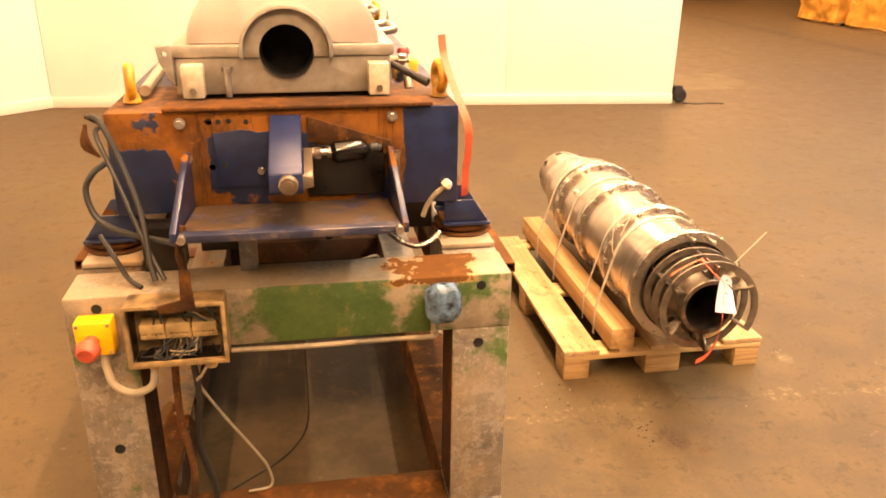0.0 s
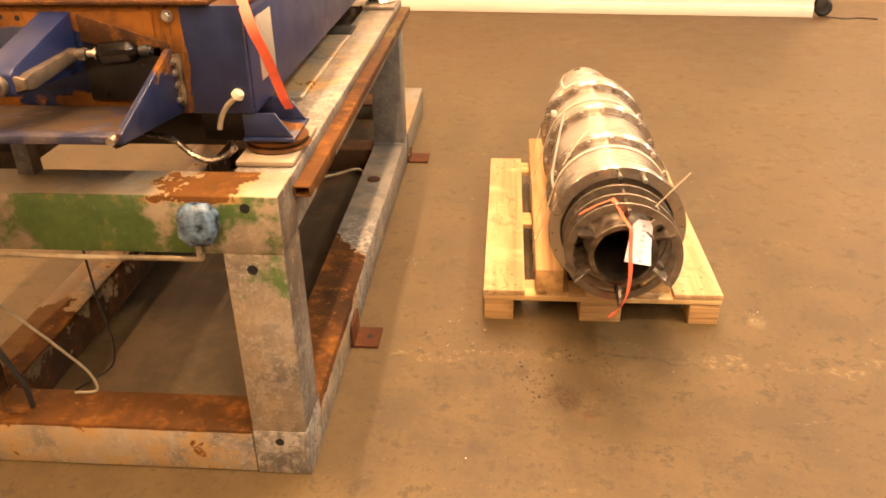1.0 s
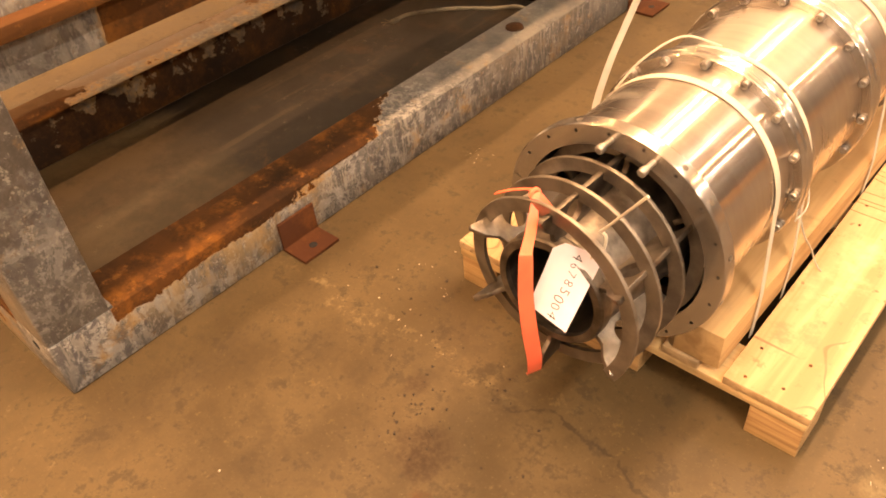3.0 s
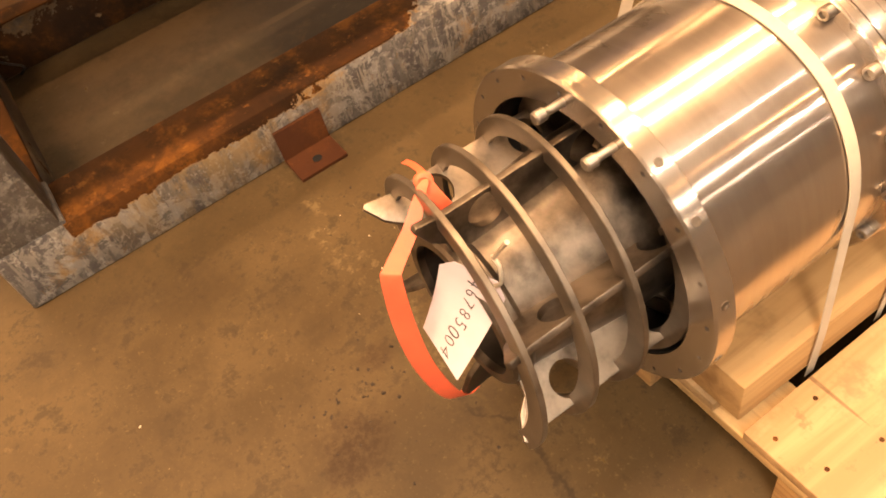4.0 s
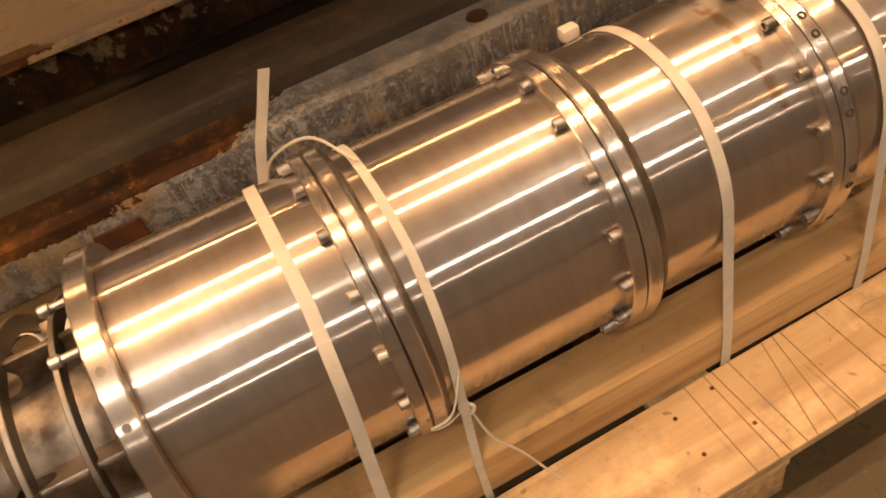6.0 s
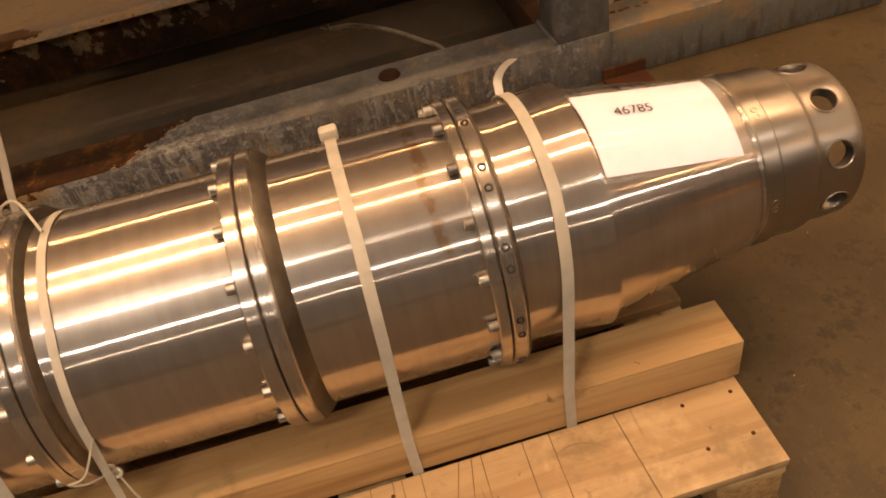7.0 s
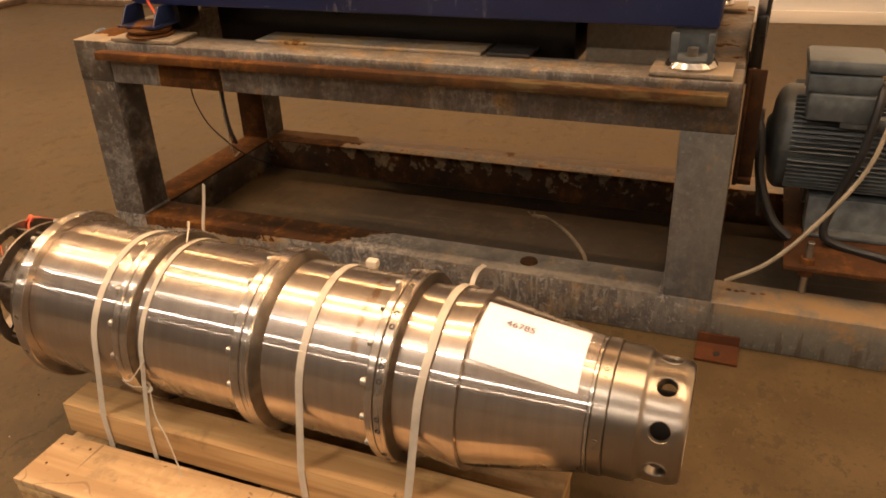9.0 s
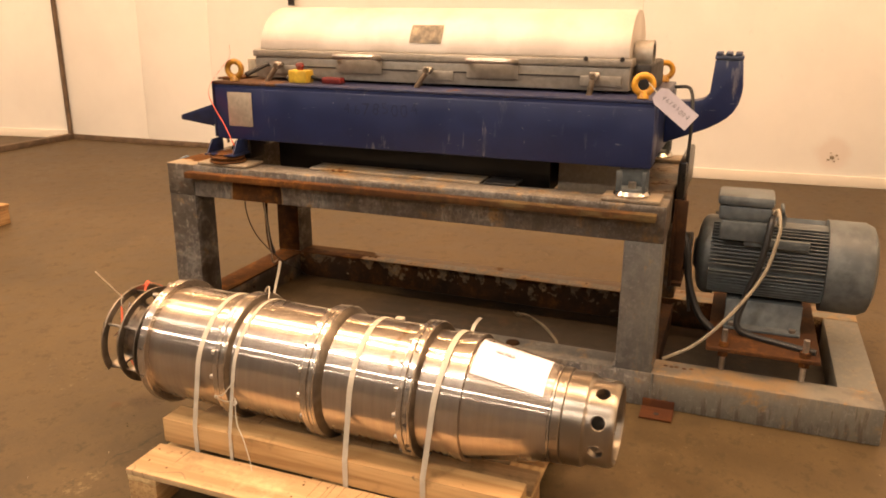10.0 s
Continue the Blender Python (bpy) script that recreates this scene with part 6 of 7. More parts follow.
# conveyor end: bored core, ribs with holes and a ribbon flight
core = lathe([(0.086, 0.535), (0.099, 0.535), (0.102, 0.539), (0.102, 0.56), (0.097, 0.567), (0.1, 0.6), (0.112, 0.7), (0.115, 0.75), (0.115, 0.97), (0.086, 0.97)], 64, None, True)
part("conveyor_core", core, M["cast_steel"], bowl, "cast conveyor core with a dark bore", local=True)
shell("core_bore", [(0.0855, 0.545), (0.0855, 0.83), (0, 0.83)], M["bore"])
for k in range(6):
    poly = [(0.095, 0.545), (0.118, 0.54), (0.132, 0.523), (0.158, 0.509), (0.163, 0.513), (0.158, 0.545), (0.16, 0.9), (0.105, 0.9)]
    rib = cut(prism(poly, "y", -0.0045, 0.0045, 0.0012), *[rod((0.131, -0.1, z), (0.131, 0.1, z), 0.0225, seg=24) for z in (0.592, 0.725, 0.85)])
    rib.transform(Matrix.Rotation(radians(-(30 + 60 * k)), 4, "Z"))
    part("rib", rib, M["cast_steel"], bowl, "cast rib with round holes", local=True)


def flight(z0, pitch, turns, start, r0, r1, thick):
    """A ribbon that winds up round the axis, from an angle up from the +x side."""
    bm = bmesh.new()
    n = int(turns * 64)
    rings = []
    for k in range(n + 1):
        f = k / n
        a = -(radians(start) + 2 * math.pi * turns * f)
        z = z0 + pitch * turns * f
        c, s = math.cos(a), math.sin(a)
        rings.append([bm.verts.new((r * c, r * s, z + h)) for r, h in ((r0, -thick / 2), (r1 - 0.001, -thick / 2), (r1, -thick / 2 + 0.001), (r1, thick / 2 - 0.001), (r1 - 0.001, thick / 2), (r0, thick / 2))])
    for p, q in zip(rings, rings[1:]):
        for k in range(6):
            bm.faces.new((p[k], p[(k + 1) % 6], q[(k + 1) % 6], q[k]))
    bm.faces.new(rings[0][::-1])
    bm.faces.new(rings[-1])
    bmesh.ops.recalc_face_normals(bm, faces=bm.faces[:])
    return bm


part("flight", flight(0.516, 0.067, 5.6, -32, 0.146, 0.1705, 0.0075), M["flight_steel"], bowl, "dull spiral conveyor flight", local=True)
for t in (93, 70):
    x, y = around(t, 0.192)
    part("stud", join(rod((x, y, 0.712), (x, y, 0.684), 0.005), rod((x, y, 0.687), (x, y, 0.672), 0.0075, bev=0.002)), M["bolt"], bowl, "bright guide stud", local=True)
for t in (112, 58.5, 40.8, 14, -12):
    m = Matrix.Rotation(radians(-t), 4, "Z") @ Matrix.Translation((0.2125, 0, 0.7235)) @ pose(0, 0, 0, 0, 90)
    part("grub_screw", lathe([(0, 0.0005), (0.0028, 0.0005), (0.0032, 0.0012), (0.0052, 0.0012), (0.0052, 0.0)], 12, m), M["flight_steel"], flange, local=True)


# ---- straps, string, paper and labels on the bowl ----
def strap(ytop, ylow, half=0.0085, r=R + 0.0022, mat=None, name="strap", tail=None):
    """A flat strap from the outside of one beam over the bowl to the other."""
    cx = axis_x(ytop)
    pts = []
    lo_r, lo_l = (1.0595 + 0.014 * (ylow - 0.782), PZ + 0.089), (0.6045, PZ + 0.089)
    AZ = axis_z(ytop)

    def tangent(px, pz, sgn):
        dx, dz = px - cx, pz - AZ
        dist = math.hypot(dx, dz)
        return math.atan2(dz, dx) + sgn * math.acos(min(1, r / dist))

    a0, a1 = tangent(*lo_r, 1), tangent(*lo_l, -1)
    if a1 < a0:
        a1 += 2 * math.pi
    pts.append((lo_r[0], ylow, 0.1))
    pts.append((lo_r[0] + 0.0005, ylow, PZ + 0.06))
    pts.append((lo_r[0], ylow, lo_r[1]))
    for f in (0.33, 0.66):
        pts.append((lo_r[0] + f * (cx + r * math.cos(a0) - lo_r[0]), ylow + f * (ytop - ylow) * 0.6, lo_r[1] + f * (AZ + r * math.sin(a0) - lo_r[1])))
    for k in range(45):
        a = a0 + (a1 - a0) * k / 44
        pts.append((cx + r * math.cos(a), ylow + (ytop - ylow) * min(1, 0.6 + 0.4 * k / 12), AZ + r * math.sin(a)))
    pts.append((lo_l[0], ytop, lo_l[1]))
    pts.append((lo_l[0], ytop, 0.1))
    return band(pts, (0, half, 0), 0.0013, 1)


STR = "white plastic strap tied over the steel bowl and beams"
s1 = solid("strap", strap(0.945, 0.915), M["strap"], STR, "strap", group="straps")
s2 = solid("strap", strap(1.075, 1.05, 0.006), M["strap"], "narrow white strap with a knotted string over the bowl", "strap", group="straps")
s3 = solid("strap", strap(1.475, 1.46), M["strap"], STR, "strap", group="straps")
s4 = solid("strap", strap(1.742, 1.712), M["strap"], STR, "strap", group="straps")
part("tail", band([(0.662, 0.947, 0.425), (0.656, 0.962, 0.466), (0.666, 0.985, 0.545), (0.678, 1.01, 0.61), (0.69, 1.03, 0.665)], (0.004, 0.007, 0), 0.0012), M["strap"], s1, "loose strap end standing up")
part("buckle", join(box(0.672, 0.694, 1.458, 1.488, 0.502, 0.524, 0.005)), M["strap"], s3, "white strap buckle")
part("tail", band([(0.742, 1.742, 0.535), (0.728, 1.745, 0.552), (0.728, 1.755, 0.57), (0.737, 1.77, 0.586)], (0.003, 0.006, 0), 0.0012), M["strap"], s4, "loose strap end standing up")
part("string", tube([(0.69, 0.97, 0.5), (0.73, 0.99, 0.565), (0.78, 1.04, 0.603), (0.84, 1.075, 0.585)], 0.0022, 6), M["strap"], s2, "loose white string")
part("string", tube([(1.045, 1.07, 0.39), (1.065, 1.04, 0.345), (1.06, 1.01, 0.33), (1.055, 1.03, 0.315), (1.045, 1.065, 0.315)], 0.0016, 6), M["strap"], s2, "knotted white string")
part("string", tube([(1.045, 1.065, 0.315), (1.063, 1.08, 0.25), (1.075, 1.11, 0.2), (1.1, 1.15, 0.118), (1.15, 1.17, 0.117)], 0.0018, 6), M["strap"], s2, "loose white string")
part("knot", join(torus((1.045, 1.06, 0.32), (1, 0.3, 0), 0.006, 0.003, 14, 8), torus((1.047, 1.066, 0.31), (1, 0, 0.6), 0.006, 0.003, 14, 8)), M["strap"], s2)


def curved_sheet(y0, y1, a0, a1, lift, thick=0.0005):
    """A sheet lying on the cone between two angles (degrees up from +x), y0 to y1."""
    bm = bmesh.new()
    nu, nv = 18, 18
    grid = []
    for layer in (0, 1):
        g = []
        for i in range(nu + 1):
            y = y0 + (y1 - y0) * i / nu
            rc = 0.1815 - (y - 1.812) * (0.1815 - 0.139) / (2.046 - 1.812)
            row = []
            for j in range(nv + 1):
                # equal arc along the cone keeps the sheet's edges straight
                half = radians(a1 - a0) / 2 * 0.172 / max(rc, 0.12)
                mid = radians(a0 + a1) / 2
                a = mid + half * (2 * j / nv - 1)
                rr = rc + lift + layer * thick + 0.0015 * abs(noise.noise(Vector((y * 14, a * 3, 0.4)))) + 0.004 * max(0, (j / nv - 0.85)) + 0.004 * max(0, (i / nu - 0.85))
                row.append(bm.verts.new((axis_x(y) + rr * math.cos(a), y, axis_z(y) + rr * math.sin(a))))
            g.append(row)
        grid.append(g)
    for i in range(nu):
        for j in range(nv):
            for layer in (0, 1):
                g = grid[layer]
                bm.faces.new((g[i][j], g[i + 1][j], g[i + 1][j + 1], g[i][j + 1]))
    for i in range(nu):
        for j in (0, nv):
            bm.faces.new((grid[0][i][j], grid[0][i + 1][j], grid[1][i + 1][j], grid[1][i][j]))
    for j in range(nv):
        for i in (0, nu):
            bm.faces.new((grid[0][i][j], grid[0][i][j + 1], grid[1][i][j + 1], grid[1][i][j]))
    bmesh.ops.recalc_face_normals(bm, faces=bm.faces[:])
    return bm


sheet = solid("paper_sheet", curved_sheet(1.817, 2.026, 48, 96.5, 0.003), M["paper"], "white printed paper sheet taped on the steel cone", "paper sheet")
sleeve = part("sleeve", curved_sheet(1.812, 2.049, 45.5, 98.5, 0.0062, 0.0003), M["sleeve"], sheet, "clear glossy plastic sleeve")
sleeve.visible_shadow = False
wd = words("46785", 0.0235, Matrix.Identity(4), 0.0002)
for v in wd.verts:
    y = 1.895 + v.co.x
    rc = 0.1815 - (y - 1.812) * (0.1815 - 0.139) / (2.046 - 1.812) + 0.0052 + 0.0012
    a = radians(80) + v.co.y / rc
    v.co = Vector((axis_x(y) + rc * math.cos(a), y, axis_z(y) + rc * math.sin(a)))
part("printed_number", wd, M["ink"], sheet, "printed black number")

tag = thing("paper_tag", (0.897, 0.503, 0.463))
tagged(tag, "white paper tag with a handwritten number, hung on the conveyor", "tag")
tx = Vector((-0.0175, -0.0525, -0.1085)).normalized()
ty = Vector((0.0635, 0.0125, -0.0195))
ty = (ty - tx * ty.dot(tx)).normalized()
tz = tx.cross(ty)
tm = Matrix(((tx.x, ty.x, tz.x, 0.888), (tx.y, ty.y, tz.y, 0.519), (tx.z, ty.z, tz.z, 0.449), (0, 0, 0, 1)))


def tag_card(m, long, half, bend, twist=0.0):
    """A thin card with clipped corners at its tied end, a little curled."""
    bm = bmesh.new()
    rows = []
    for k in range(9):
        u = -long / 2 + long * k / 8
        w = half * (0.62 if k == 0 else 0.9 if k == 1 and half < 0.034 else 1.0)
        z = bend * (k / 8 - 0.4) ** 2
        rows.append([bm.verts.new((u, v, z + h - twist * v * (1 - k / 4))) for h in (0.0, 0.0006) for v in (-w, -w / 3, w / 3, w)])
    for p, q in zip(rows, rows[1:]):
        for a in range(3):
            bm.faces.new((p[a], q[a], q[a + 1], p[a + 1]))
            bm.faces.new((p[a + 4], p[a + 5], q[a + 5], q[a + 4]))
        bm.faces.new((p[0], p[4], q[4], q[0]))
        bm.faces.new((p[3], q[3], q[7], p[7]))
    for r in (rows[0], rows[-1]):
        for a in range(3):
            bm.faces.new((r[a], r[a + 1], r[a + 5], r[a + 4]))
    bmesh.ops.recalc_face_normals(bm, faces=bm.faces[:])
    bm.transform(m)
    return bm


def tag_number(m, size, bend, long, twist=0.0):
    wd = penned("46785004", size, Matrix.Translation((0.004, 0.004, 0.0008)), 7)
    for v in wd.verts:
        u = (v.co.x + long / 2) / long
        v.co.z += bend * (u - 0.4) ** 2 + 0.0002 - twist * v.co.y * (1 - 2 * u)
    wd.transform(m)
    return wd


part("card", tag_card(tm, 0.127, 0.036, 0.02, 0.36), M["paper"], tag)
part("number", tag_number(tm, 0.0235, 0.02, 0.127, 0.36), M["pen"], tag, "handwritten black number")
part("string", tube([(0.914, 0.549, 0.492), (0.932, 0.55, 0.515), (0.935, 0.551, 0.542), (0.926, 0.551, 0.549), (0.93, 0.55, 0.553), (0.965, 0.538, 0.605), (1.005, 0.525, 0.663)], 0.0022, 6), M["strap"], tag, "white tie string")
ribbon = band([(0.714, 0.576, 0.507), (0.762, 0.567, 0.541), (0.806, 0.556, 0.564), (0.818, 0.538, 0.55), (0.83, 0.516, 0.534), (0.846, 0.481, 0.518), (0.851, 0.473, 0.509), (0.855, 0.467, 0.44), (0.861, 0.468, 0.37), (0.86, 0.482, 0.29), (0.844, 0.503, 0.225), (0.822, 0.528, 0.187)],
              lambda f: (0.003 + 0.004 * min(1, f * 1.4), 0.003 + 0.0075 * max(0, min(1, f * 2.2 - 0.4)), 0.003 * math.cos(f * 7)), 0.0009)
rb = solid("orange_ribbon", ribbon, M["orange"], "orange plastic ribbon tied on the conveyor end", "ribbon", group="ribbons")
part("knot", join(torus((0.808, 0.554, 0.561), (0.8, -0.4, 0.4), 0.006, 0.0045, 14, 8), band([(0.808, 0.553, 0.562), (0.822, 0.556, 0.548), (0.832, 0.562, 0.53)], (0.003, 0.007, 0.003), 0.002, 6)), M["orange"], rb)
ribbon2 = band([(-0.128, 0.3, 1.335), (-0.12, 0.3, 1.28), (-0.1, 0.235, 1.2), (-0.076, 0.208, 1.13), (-0.064, 0.245, 1.06), (-0.06, 0.295, 0.985), (-0.055, 0.325, 0.93), (-0.05, 0.35, 0.895)], lambda f: (0.0105, 0.0075 - 0.002 * f, 0), 0.001)
solid("orange_ribbon", ribbon2, M["orange"], "orange plastic ribbon hanging from a lifting eye", "ribbon", group="ribbons")
tag2 = thing("paper_tag", (-0.08, 2.24, 1.16))
tagged(tag2, "white paper tag with a handwritten number, tied to a lifting eye", "tag")
tm2 = Matrix.Translation((-0.066, 2.22, 1.158)) @ Matrix(((0, 0, 1, 0), (1, 0, 0, 0), (0, 1, 0, 0), (0, 0, 0, 1))) @ Matrix.Rotation(radians(-38), 4, "Z")
part("card", tag_card(tm2, 0.165, 0.036, 0.012), M["paper"], tag2)
part("number", tag_number(tm2, 0.025, 0.012, 0.165), M["pen"], tag2, "handwritten black number")
part("string", tube([(-0.1, 2.12, 1.24), (-0.08, 2.138, 1.228), (-0.066, 2.158, 1.205)], 0.002, 6), M["strap"], tag2)

# ---- switch gear on the stand's front ----
jb = thing("junction_box", (-0.78, -0.04, 0.66))
tagged(jb, "open tan junction box with loose wires and terminals", "junction box")
jx0, jx1, jz0, jz1 = -0.885, -0.672, 0.668, 0.815
part("case", cut(box(jx0, jx1, -0.075, -0.0015, jz0, jz1, 0.005), box(jx0 + 0.008, jx1 - 0.008, -0.2, -0.012, jz0 + 0.008, jz1 - 0.008)), M["box_case"], jb, "dirty tan plastic case")
part("seal", cut(box(jx0 - 0.002, jx1 + 0.002, -0.079, -0.0755, jz0 - 0.002, jz1 + 0.002, 0.001), box(jx0 + 0.006, jx1 - 0.006, -0.2, 0.0, jz0 + 0.006, jz1 - 0.006)), M["box_case"], jb)
part("back_panel", box(jx0 + 0.01, jx1 - 0.01, -0.0115, -0.009, jz0 + 0.01, jz1 - 0.01), M["black"], jb)
# these sheets darken the case's inner walls in place of shade
part("lining", join(box(jx0 + 0.0085, jx0 + 0.0095, -0.07, -0.012, jz0 + 0.01, jz1 - 0.01), box(jx1 - 0.0095, jx1 - 0.0085, -0.07, -0.012, jz0 + 0.01, jz1 - 0.01), box(jx0 + 0.011, jx1 - 0.011, -0.07, -0.012, jz1 - 0.0095, jz1 - 0.0085), box(jx0 + 0.011, jx1 - 0.011, -0.066, -0.012, jz0 + 0.0085, jz0 + 0.0095)), M["near_black"], jb, "near-black sheets painting shade inside the case")
rnd = random.Random(11)
for k in range(3):
    x0 = jx0 + 0.025 + k * 0.056
    part("terminal_block", join(box(x0, x0 + 0.055, -0.052, -0.0115, 0.722, 0.74, 0.003), box(x0 + 0.001, x0 + 0.054, -0.058, -0.0115, 0.739, 0.762, 0.003), *[rod((x0 + 0.01 + 0.011 * i, -0.06, 0.735), (x0 + 0.01 + 0.011 * i, -0.055, 0.735), 0.004, seg=8) for i in range(4)]), M["terminal"], jb, "tan terminal block")
for k in range(22):
    x0 = jx0 + 0.02 + rnd.uniform(0, 0.16)
    z0 = rnd.choice((0.685, 0.79))
    pts = [(x0, -0.02, z0), (x0 + rnd.uniform(-0.02, 0.03), -0.06, z0 + rnd.uniform(-0.01, 0.015)), (x0 + rnd.uniform(0.0, 0.06), -0.065, z0 + rnd.uniform(-0.01, 0.02)), (x0 + rnd.uniform(0.02, 0.08), -0.04, 0.735)]
    part("wire", tube([(min(max(px, jx0 + 0.012), jx1 - 0.012), py, pz) for px, py, pz in pts], 0.0022, 6, 5), M[("black", "wire_teal", "grey_cable", "conduit", "grey_cable")[k % 5]], jb)
part("gland", rod((-0.715, -0.04, 0.667), (-0.715, -0.04, 0.64), 0.014, seg=8), M["terminal"], jb)
part("gland", rod((-0.84, -0.04, 0.667), (-0.84, -0.04, 0.645), 0.013, seg=8), M["terminal"], jb)
part("bent_lid", prism([(-0.805, 0.8), (-0.73, 0.805), (-0.735, 0.9), (-0.755, 0.9), (-0.76, 0.83), (-0.81, 0.818)], "y", -0.086, -0.08, 0.001), M["rust"], jb, "bent rusty bracket over the box")
es = thing("emergency_stop", (-0.958, -0.04, 0.69))
tagged(es, "yellow emergency stop box with a red mushroom button", "emergency stop")
part("case", box(-0.998, -0.918, -0.05, -0.0015, 0.69, 0.772, 0.006), M["yellow"], es)
part("button", join(rod((-0.962, -0.05, 0.728), (-0.962, -0.075, 0.726), 0.016), rod((-0.962, -0.075, 0.726), (-0.963, -0.108, 0.722), 0.026, 0.022, bev=0.006)), M["red"], es, "red mushroom button")
for sx, sz in ((-0.99, 0.698), (-0.926, 0.698), (-0.99, 0.764), (-0.926, 0.764)):
    part("screw", rod((sx, -0.05, sz), (sx, -0.0515, sz), 0.004, seg=8), M["bolt"], es)
solid("conduit_hose", tube([(-0.945, -0.03, 0.69), (-0.945, -0.035, 0.655), (-0.93, -0.045, 0.61), (-0.89, -0.05, 0.59), (-0.85, -0.05, 0.605), (-0.84, -0.042, 0.645)], 0.009), M["white_cable"], "cream cable loop between the stop box and the junction box", "cable", group="cables")
lump = bmesh.new()
bmesh.ops.create_icosphere(lump, subdivisions=4, radius=1.0)
for v in lump.verts:
    v.co = Vector([math.copysign(abs(c) ** 0.7, c) for c in v.co]) * (1 + 0.1 * noise.noise(v.co * 2.1) + 0.07 * abs(noise.noise(v.co * 5.5)) + 0.05 * abs(noise.noise(v.co * 11)))
lump.transform(Matrix.Translation((-0.175, -0.03, 0.757)) @ Matrix.Diagonal((0.043, 0.028, 0.048, 1)))
lump_ob = solid("taped_connector", lump, M["tape"], "connector wrapped in shiny blue film on the green tube", "connector", angle=24)
part("stub", join(box(-0.2, -0.188, -0.012, -0.0015, 0.66, 0.715, 0.002)), M["white_cable"], lump_ob)

# ---- cables ----
solid("conduit_pipe", tube([(-0.672, -0.011, 0.66), (-0.5, -0.01, 0.656), (-0.3, -0.01, 0.658), (-0.205, -0.01, 0.657), (-0.189, -0.01, 0.661), (-0.187, -0.01, 0.672)], 0.0065, 8, 5), M["conduit"], "thin pale conduit along the bottom of the green tube", "conduit")


def cable(name, pts, r, mat, label):
    return solid(name, tube(pts, r, 8, 7), M[mat], label, "cable", group="cables")


cable("motor_cable", [(-0.335, 2.606, 0.74), (-0.3, 2.619, 0.762), (-0.275, 2.63, 0.72), (-0.26, 2.63, 0.668), (-0.22, 2.591, 0.517), (-0.18, 2.487, 0.353), (-0.12, 2.375, 0.24), (-0.085, 2.26, 0.175)], 0.0065, "white_cable", "white cable looping from the motor's terminal box")
cable("motor_cable", [(-0.36, 2.605, 0.735), (-0.31, 2.600, 0.69), (-0.285, 2.580, 0.55), (-0.29, 2.540, 0.4), (-0.27, 2.520, 0.29), (-0.26, 2.570, 0.256), (-0.2, 2.720, 0.256), (-0.17, 2.810, 0.256)], 0.013, "black", "thick black cable lying along the motor's foot")
cable("drive_hose", [(-0.36, 2.280, 0.62), (-0.34, 2.300, 0.56), (-0.33, 2.320, 0.42), (-0.31, 2.370, 0.3), (-0.28, 2.430, 0.25)], 0.015, "black", "black hose hanging beside the motor")
cable("drive_hose", [(-0.42, 2.19, 1.2), (-0.36, 2.250, 1.2), (-0.3, 2.270, 1.12), (-0.29, 2.270, 0.95), (-0.3, 2.268, 0.75), (-0.33, 2.300, 0.5), (-0.32, 2.330, 0.3)], 0.0068, "black", "thin black hose running down behind the stand")
cut_cable = cable("loose_cable", [(-0.53, 1.551, 0.092), (-0.5, 1.6, 0.105), (-0.4, 1.7, 0.11), (-0.28, 1.78, 0.11), (-0.17, 1.82, 0.12), (-0.155, 1.83, 0.02)], 0.0065, "old_cable", "cut dirty tan cable with a frayed end inside the stand")
part("torn_sheath", lathe([(0, -0.004), (0.006, -0.003), (0.0095, 0.006), (0.0075, 0.014), (0.0098, 0.022), (0.007, 0.032), (0, 0.034)], 12, axis_matrix((-0.536, 1.541, 0.089), (-0.515, 1.575, 0.098))[0]), M["old_cable"], cut_cable)
for dx, dy, dz in ((-0.028, -0.02, -0.012), (-0.022, -0.03, 0.004), (-0.03, -0.006, 0.006)):
    part("strand", tube([(-0.534, 1.544, 0.09), (-0.534 + dx * 0.5, 1.544 + dy * 0.5, 0.09 + dz * 0.2), (-0.534 + dx, 1.544 + dy, 0.09 + dz)], 0.0018, 6, 4), M["old_cable"], cut_cable)
cable("thin_wire", [(-0.505, 0.05, 0.667), (-0.505, 0.055, 0.56), (-0.505, 0.06, 0.47), (-0.508, 0.08, 0.395), (-0.53, 0.115, 0.31), (-0.6, 0.185, 0.19), (-0.74, 0.215, 0.085), (-0.87, 0.19, 0.004)], 0.0028, "black", "thin black wire hanging inside the stand")
cable("loose_cable", [(-0.72, -0.035, 0.65), (-0.742, -0.028, 0.61), (-0.753, -0.02, 0.582), (-0.708, 0.04, 0.443), (-0.652, 0.09, 0.307), (-0.623, 0.12, 0.222), (-0.62, 0.13, 0.155), (-0.68, 0.12, 0.151)], 0.0038, "white_cable", "grey-white cable hanging from the junction box")
cable("loose_cable", [(-0.76, -0.02, 0.655), (-0.755, -0.02, 0.55), (-0.77, 0.0, 0.4), (-0.75, 0.03, 0.25), (-0.76, 0.05, 0.157)], 0.008, "black", "black cable hanging down the front of the stand")
cable("loose_cable", [(-0.8, -0.02, 0.66), (-0.805, -0.015, 0.5), (-0.79, -0.01, 0.34), (-0.8, -0.008, 0.2), (-0.77, 0.03, 0.158)], 0.009, "rust", "rust-stained hose hanging down the front of the stand")
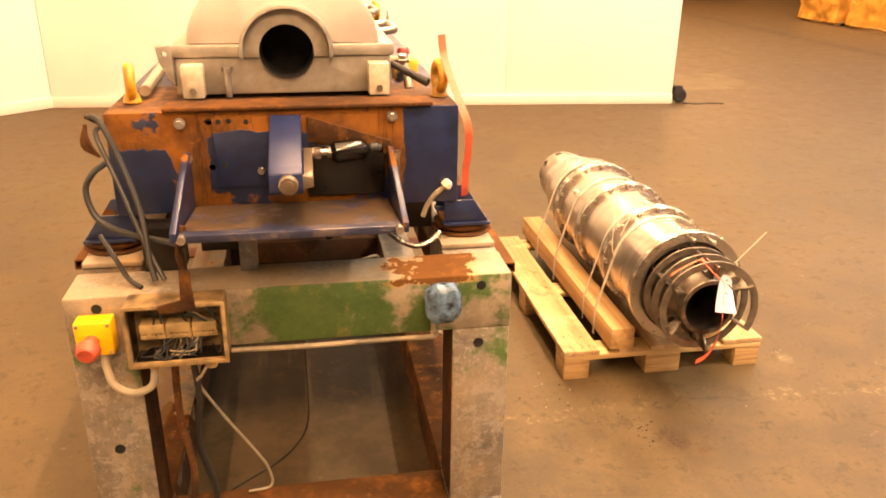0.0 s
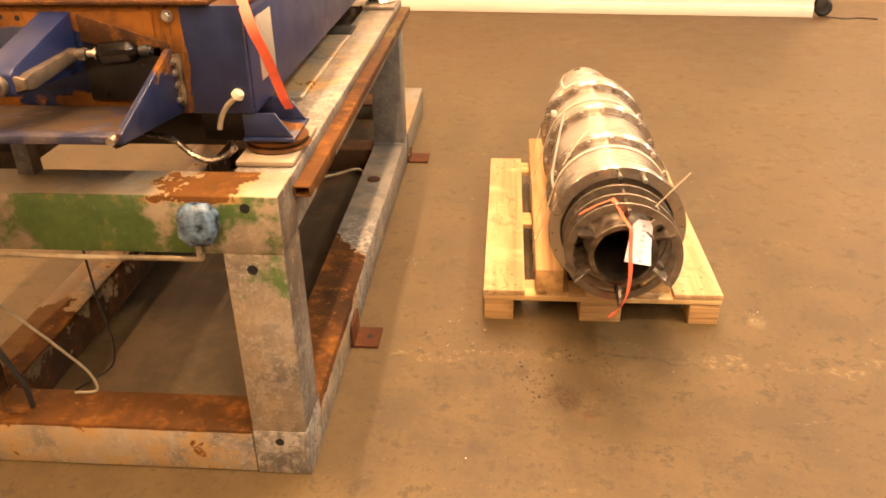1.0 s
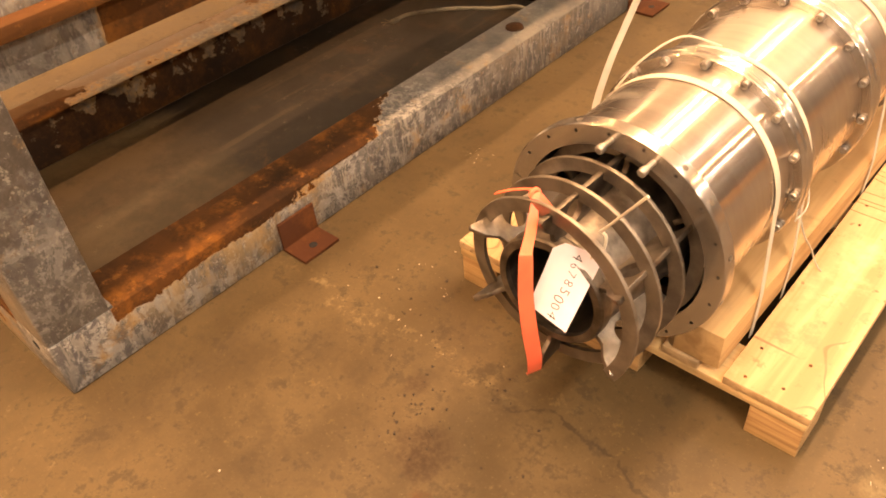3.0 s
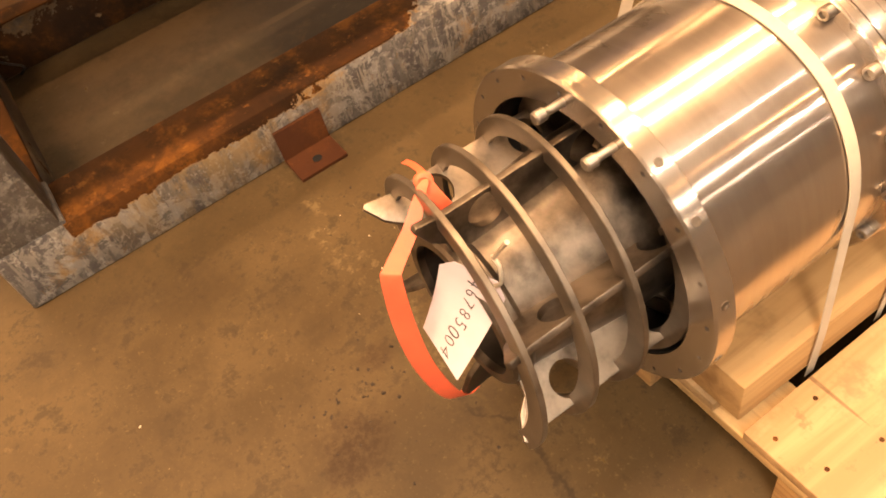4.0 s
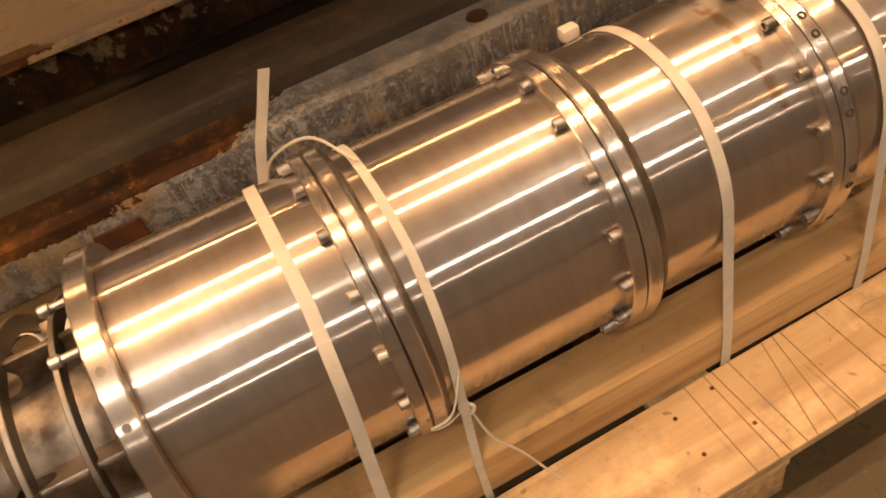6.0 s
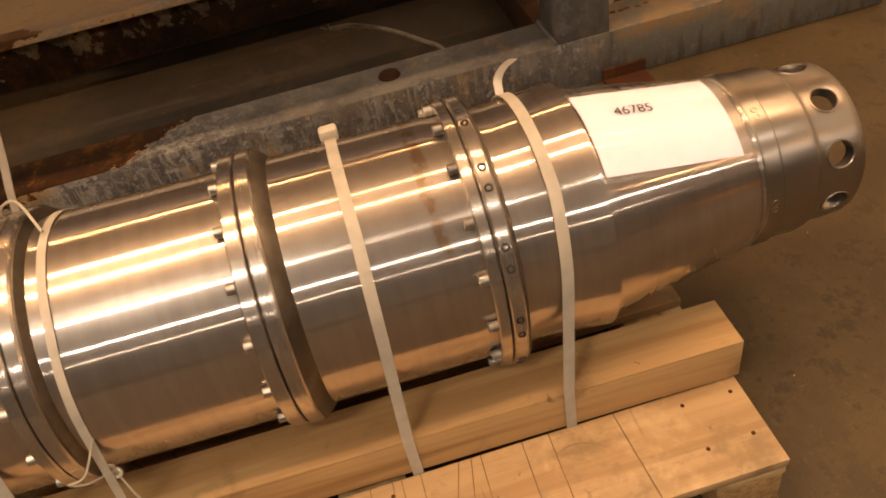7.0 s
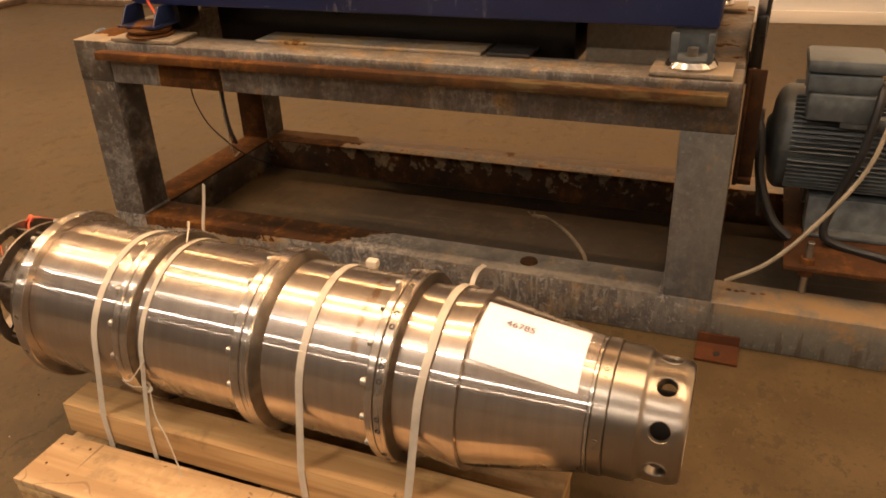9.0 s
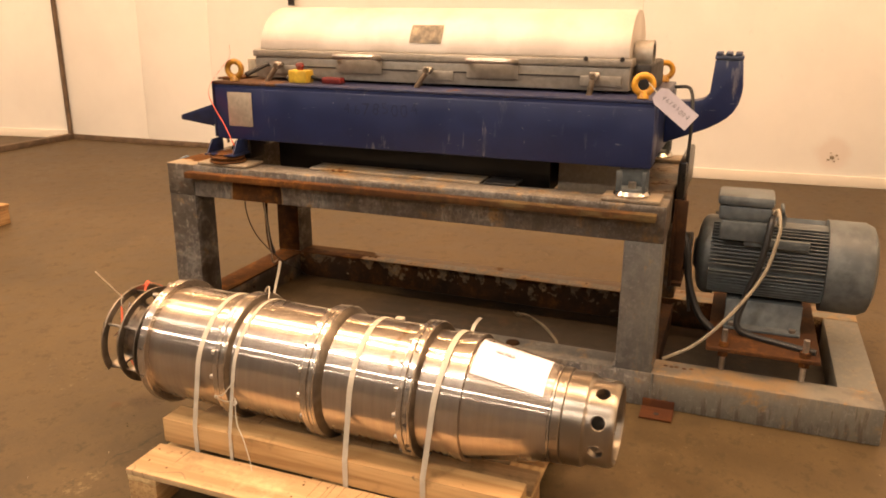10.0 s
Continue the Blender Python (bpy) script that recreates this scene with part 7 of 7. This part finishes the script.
for k, (pts, r, mt) in enumerate((
    ([(-0.955, 0.25, 1.15), (-0.963, 0.21, 1.17), (-0.93, 0.17, 1.165), (-0.89, 0.14, 1.076), (-0.854, 0.1, 0.966), (-0.841, 0.06, 0.87), (-0.83, 0.04, 0.825)], 0.007, "grey_cable"),
    ([(-0.95, 0.24, 1.14), (-0.945, 0.18, 1.13), (-0.9, 0.13, 1.03), (-0.85, 0.08, 0.9), (-0.81, 0.04, 0.826)], 0.006, "black"),
    ([(-0.94, 0.22, 1.06), (-0.97, 0.19, 1.04), (-0.987, 0.18, 1.0), (-0.963, 0.16, 0.937), (-0.889, 0.12, 0.912), (-0.792, 0.06, 0.91), (-0.75, -0.02, 0.93)], 0.0075, "black"),
    ([(-0.95, 0.1, 0.92), (-0.92, 0.07, 0.88), (-0.89, 0.05, 0.83), (-0.86, 0.03, 0.815)], 0.006, "grey_cable"),
    ([(-0.74, -0.06, 0.99), (-0.755, -0.07, 0.93), (-0.745, -0.06, 0.88), (-0.75, -0.06, 0.82)], 0.007, "rust"),
)):
    cable("loose_cable", pts, r, mt, ("thick grey hose slung over the machine's front corner", "black wire bundle slung over the machine's front corner", "black hose looping off the machine's corner", "short grey cable end on the stand", "rusty wire hanging from the tray")[k])
cable("bent_pipe", [(-0.36, 0.188, 0.887), (-0.296, 0.185, 0.872), (-0.25, 0.18, 0.837), (-0.211, 0.177, 0.822), (-0.175, 0.183, 0.829), (-0.145, 0.193, 0.852)], 0.0075, "hose_steel", "bent steel pipe under the tray")
cable("bent_pipe", [(-0.44, 0.184, 0.86), (-0.42, 0.185, 0.868), (-0.38, 0.187, 0.884), (-0.362, 0.188, 0.887)], 0.014, "black", "black rubber sleeve on a bent pipe")
lev = thing("drain_lever", (-0.13, 0.2, 0.9))
tagged(lev, "bent bright drain lever with a pale knob", "lever")
part("rod", tube([(-0.187, 0.215, 0.888), (-0.178, 0.213, 0.915), (-0.16, 0.208, 0.945), (-0.13, 0.206, 0.972)], 0.0065, 10), M["white_cable"], lev)
part("knob", rod((-0.133, 0.205, 0.967), (-0.12, 0.204, 0.985), 0.015, 0.013, bev=0.005), M["cream"], lev)
part("stub", rod((-0.126, 0.206, 0.977), (-0.126, 0.2262, 0.977), 0.007), M["bolt"], lev)

# corner of another pallet beyond the machine's front
p2 = thing("pallet", (-0.6, -2.8, 0))
tagged(p2, "weathered pallet corner standing on the open floor", "pallet")
for k in range(5):
    part("deck_board", box(-1.1, -0.1, -3.18 + 0.175 * k, -3.06 + 0.175 * k, 0.122, 0.144, 0.003), M["block"], p2)
for k in range(3):
    for j in range(3):
        part("block", box(-1.1 + 0.45 * k, -1.0 + 0.45 * k, -3.18 + 0.355 * j, -3.08 + 0.355 * j, 0.0, 0.1, 0.003), M["block"], p2)
    part("stringer", box(-1.1 + 0.45 * k, -1.0 + 0.45 * k, -3.18, -2.37, 0.101, 0.1215, 0.003), M["pine"], p2)

# ---- grit on the floor ----
rnd = random.Random(21)
def litter(n, spots, lo, hi):
    bm = bmesh.new()
    for _ in range(n):
        cx, cy, sx, sy = rnd.choice(spots)
        x, y, s = rnd.gauss(cx, sx), rnd.gauss(cy, sy), rnd.uniform(lo, hi) * rnd.choice((0.5, 0.7, 1.0))
        if -W - 0.02 < x < 0.02 and -0.02 < y < END:
            continue
        m = Matrix.Translation((x, y, s * 0.25)) @ Matrix.Rotation(rnd.uniform(0, 6.3), 4, "Z") @ Matrix.Diagonal((s, s * rnd.uniform(0.4, 0.9), s * 0.5, 1))
        got = bmesh.ops.create_cube(bm, size=1, matrix=m)
        for v in got["verts"]:
            v.co += Vector((rnd.uniform(-0.2, 0.2), rnd.uniform(-0.2, 0.2), 0)) * s
            v.co.z = max(v.co.z, 0.0003)
    return bm


solid("floor_grit", litter(120, ((0.6, 0.36, 0.04, 0.05), (0.58, 0.45, 0.06, 0.05), (0.66, 0.5, 0.1, 0.08), (0.35, 0.62, 0.12, 0.08)), 0.0015, 0.0065), M["dirt"], "dark grit and crumbs scattered on the concrete", "grit", "stuff")
solid("floor_chips", litter(80, ((0.3, 0.64, 0.12, 0.06), (0.9, 0.3, 0.5, 0.4), (1.38, 0.83, 0.03, 0.03), (0.14, 1.2, 0.02, 0.02), (0.4, 0.73, 0.05, 0.03), (0.4, 2.9, 0.3, 0.4), (1.3, 2.7, 0.4, 0.4)), 0.0015, 0.0045), M["chip"], "pale chips and wood crumbs scattered on the concrete", "crumbs", "stuff")

# ---- more on the machine's front ----
part("hose_clip", torus((-0.955, 0.215, 1.165), (0.3, 0.2, 1), 0.016, 0.005, 18, 8), M["rust"], cen)
part("frayed_wires", join(*[tube([(-0.975, 0.215, 1.15), (-0.972 - 0.003 * k, 0.2, 1.13 - 0.006 * k), (-0.962 + 0.004 * k, 0.19, 1.105 - 0.006 * k)], 0.004, 6, 4) for k in range(5)]), M["rust_bright"], cen, "frayed bare wire ends")
part("tray_stay", box(-0.645, -0.605, 0.1, 0.14, 0.8105, 0.947, 0.002), M["stand_plain"], cen, "grey steel stay under the tray")
# near-black blocks added to stand in for the dark void under the frame
part("cross_bar", box(-0.262, -0.15, 0.3, 0.36, 0.826, 0.921, 0.004), M["near_black"], cen)
part("cross_bar", box(-0.87, -0.775, 0.13, 0.2, 0.8105, 0.921, 0.004), M["near_black"], cen)
part("cross_bar", box(-0.74, -0.6455, 0.17, 0.2, 0.84, 0.935, 0.004), M["near_black"], cen)
for k, gx in enumerate((-0.738, -0.285)):
    part("cheek_bolt", rod((gx, -0.1, 0.978), (gx, -0.118, 0.977), 0.009, seg=10), M["bolt"], cen)
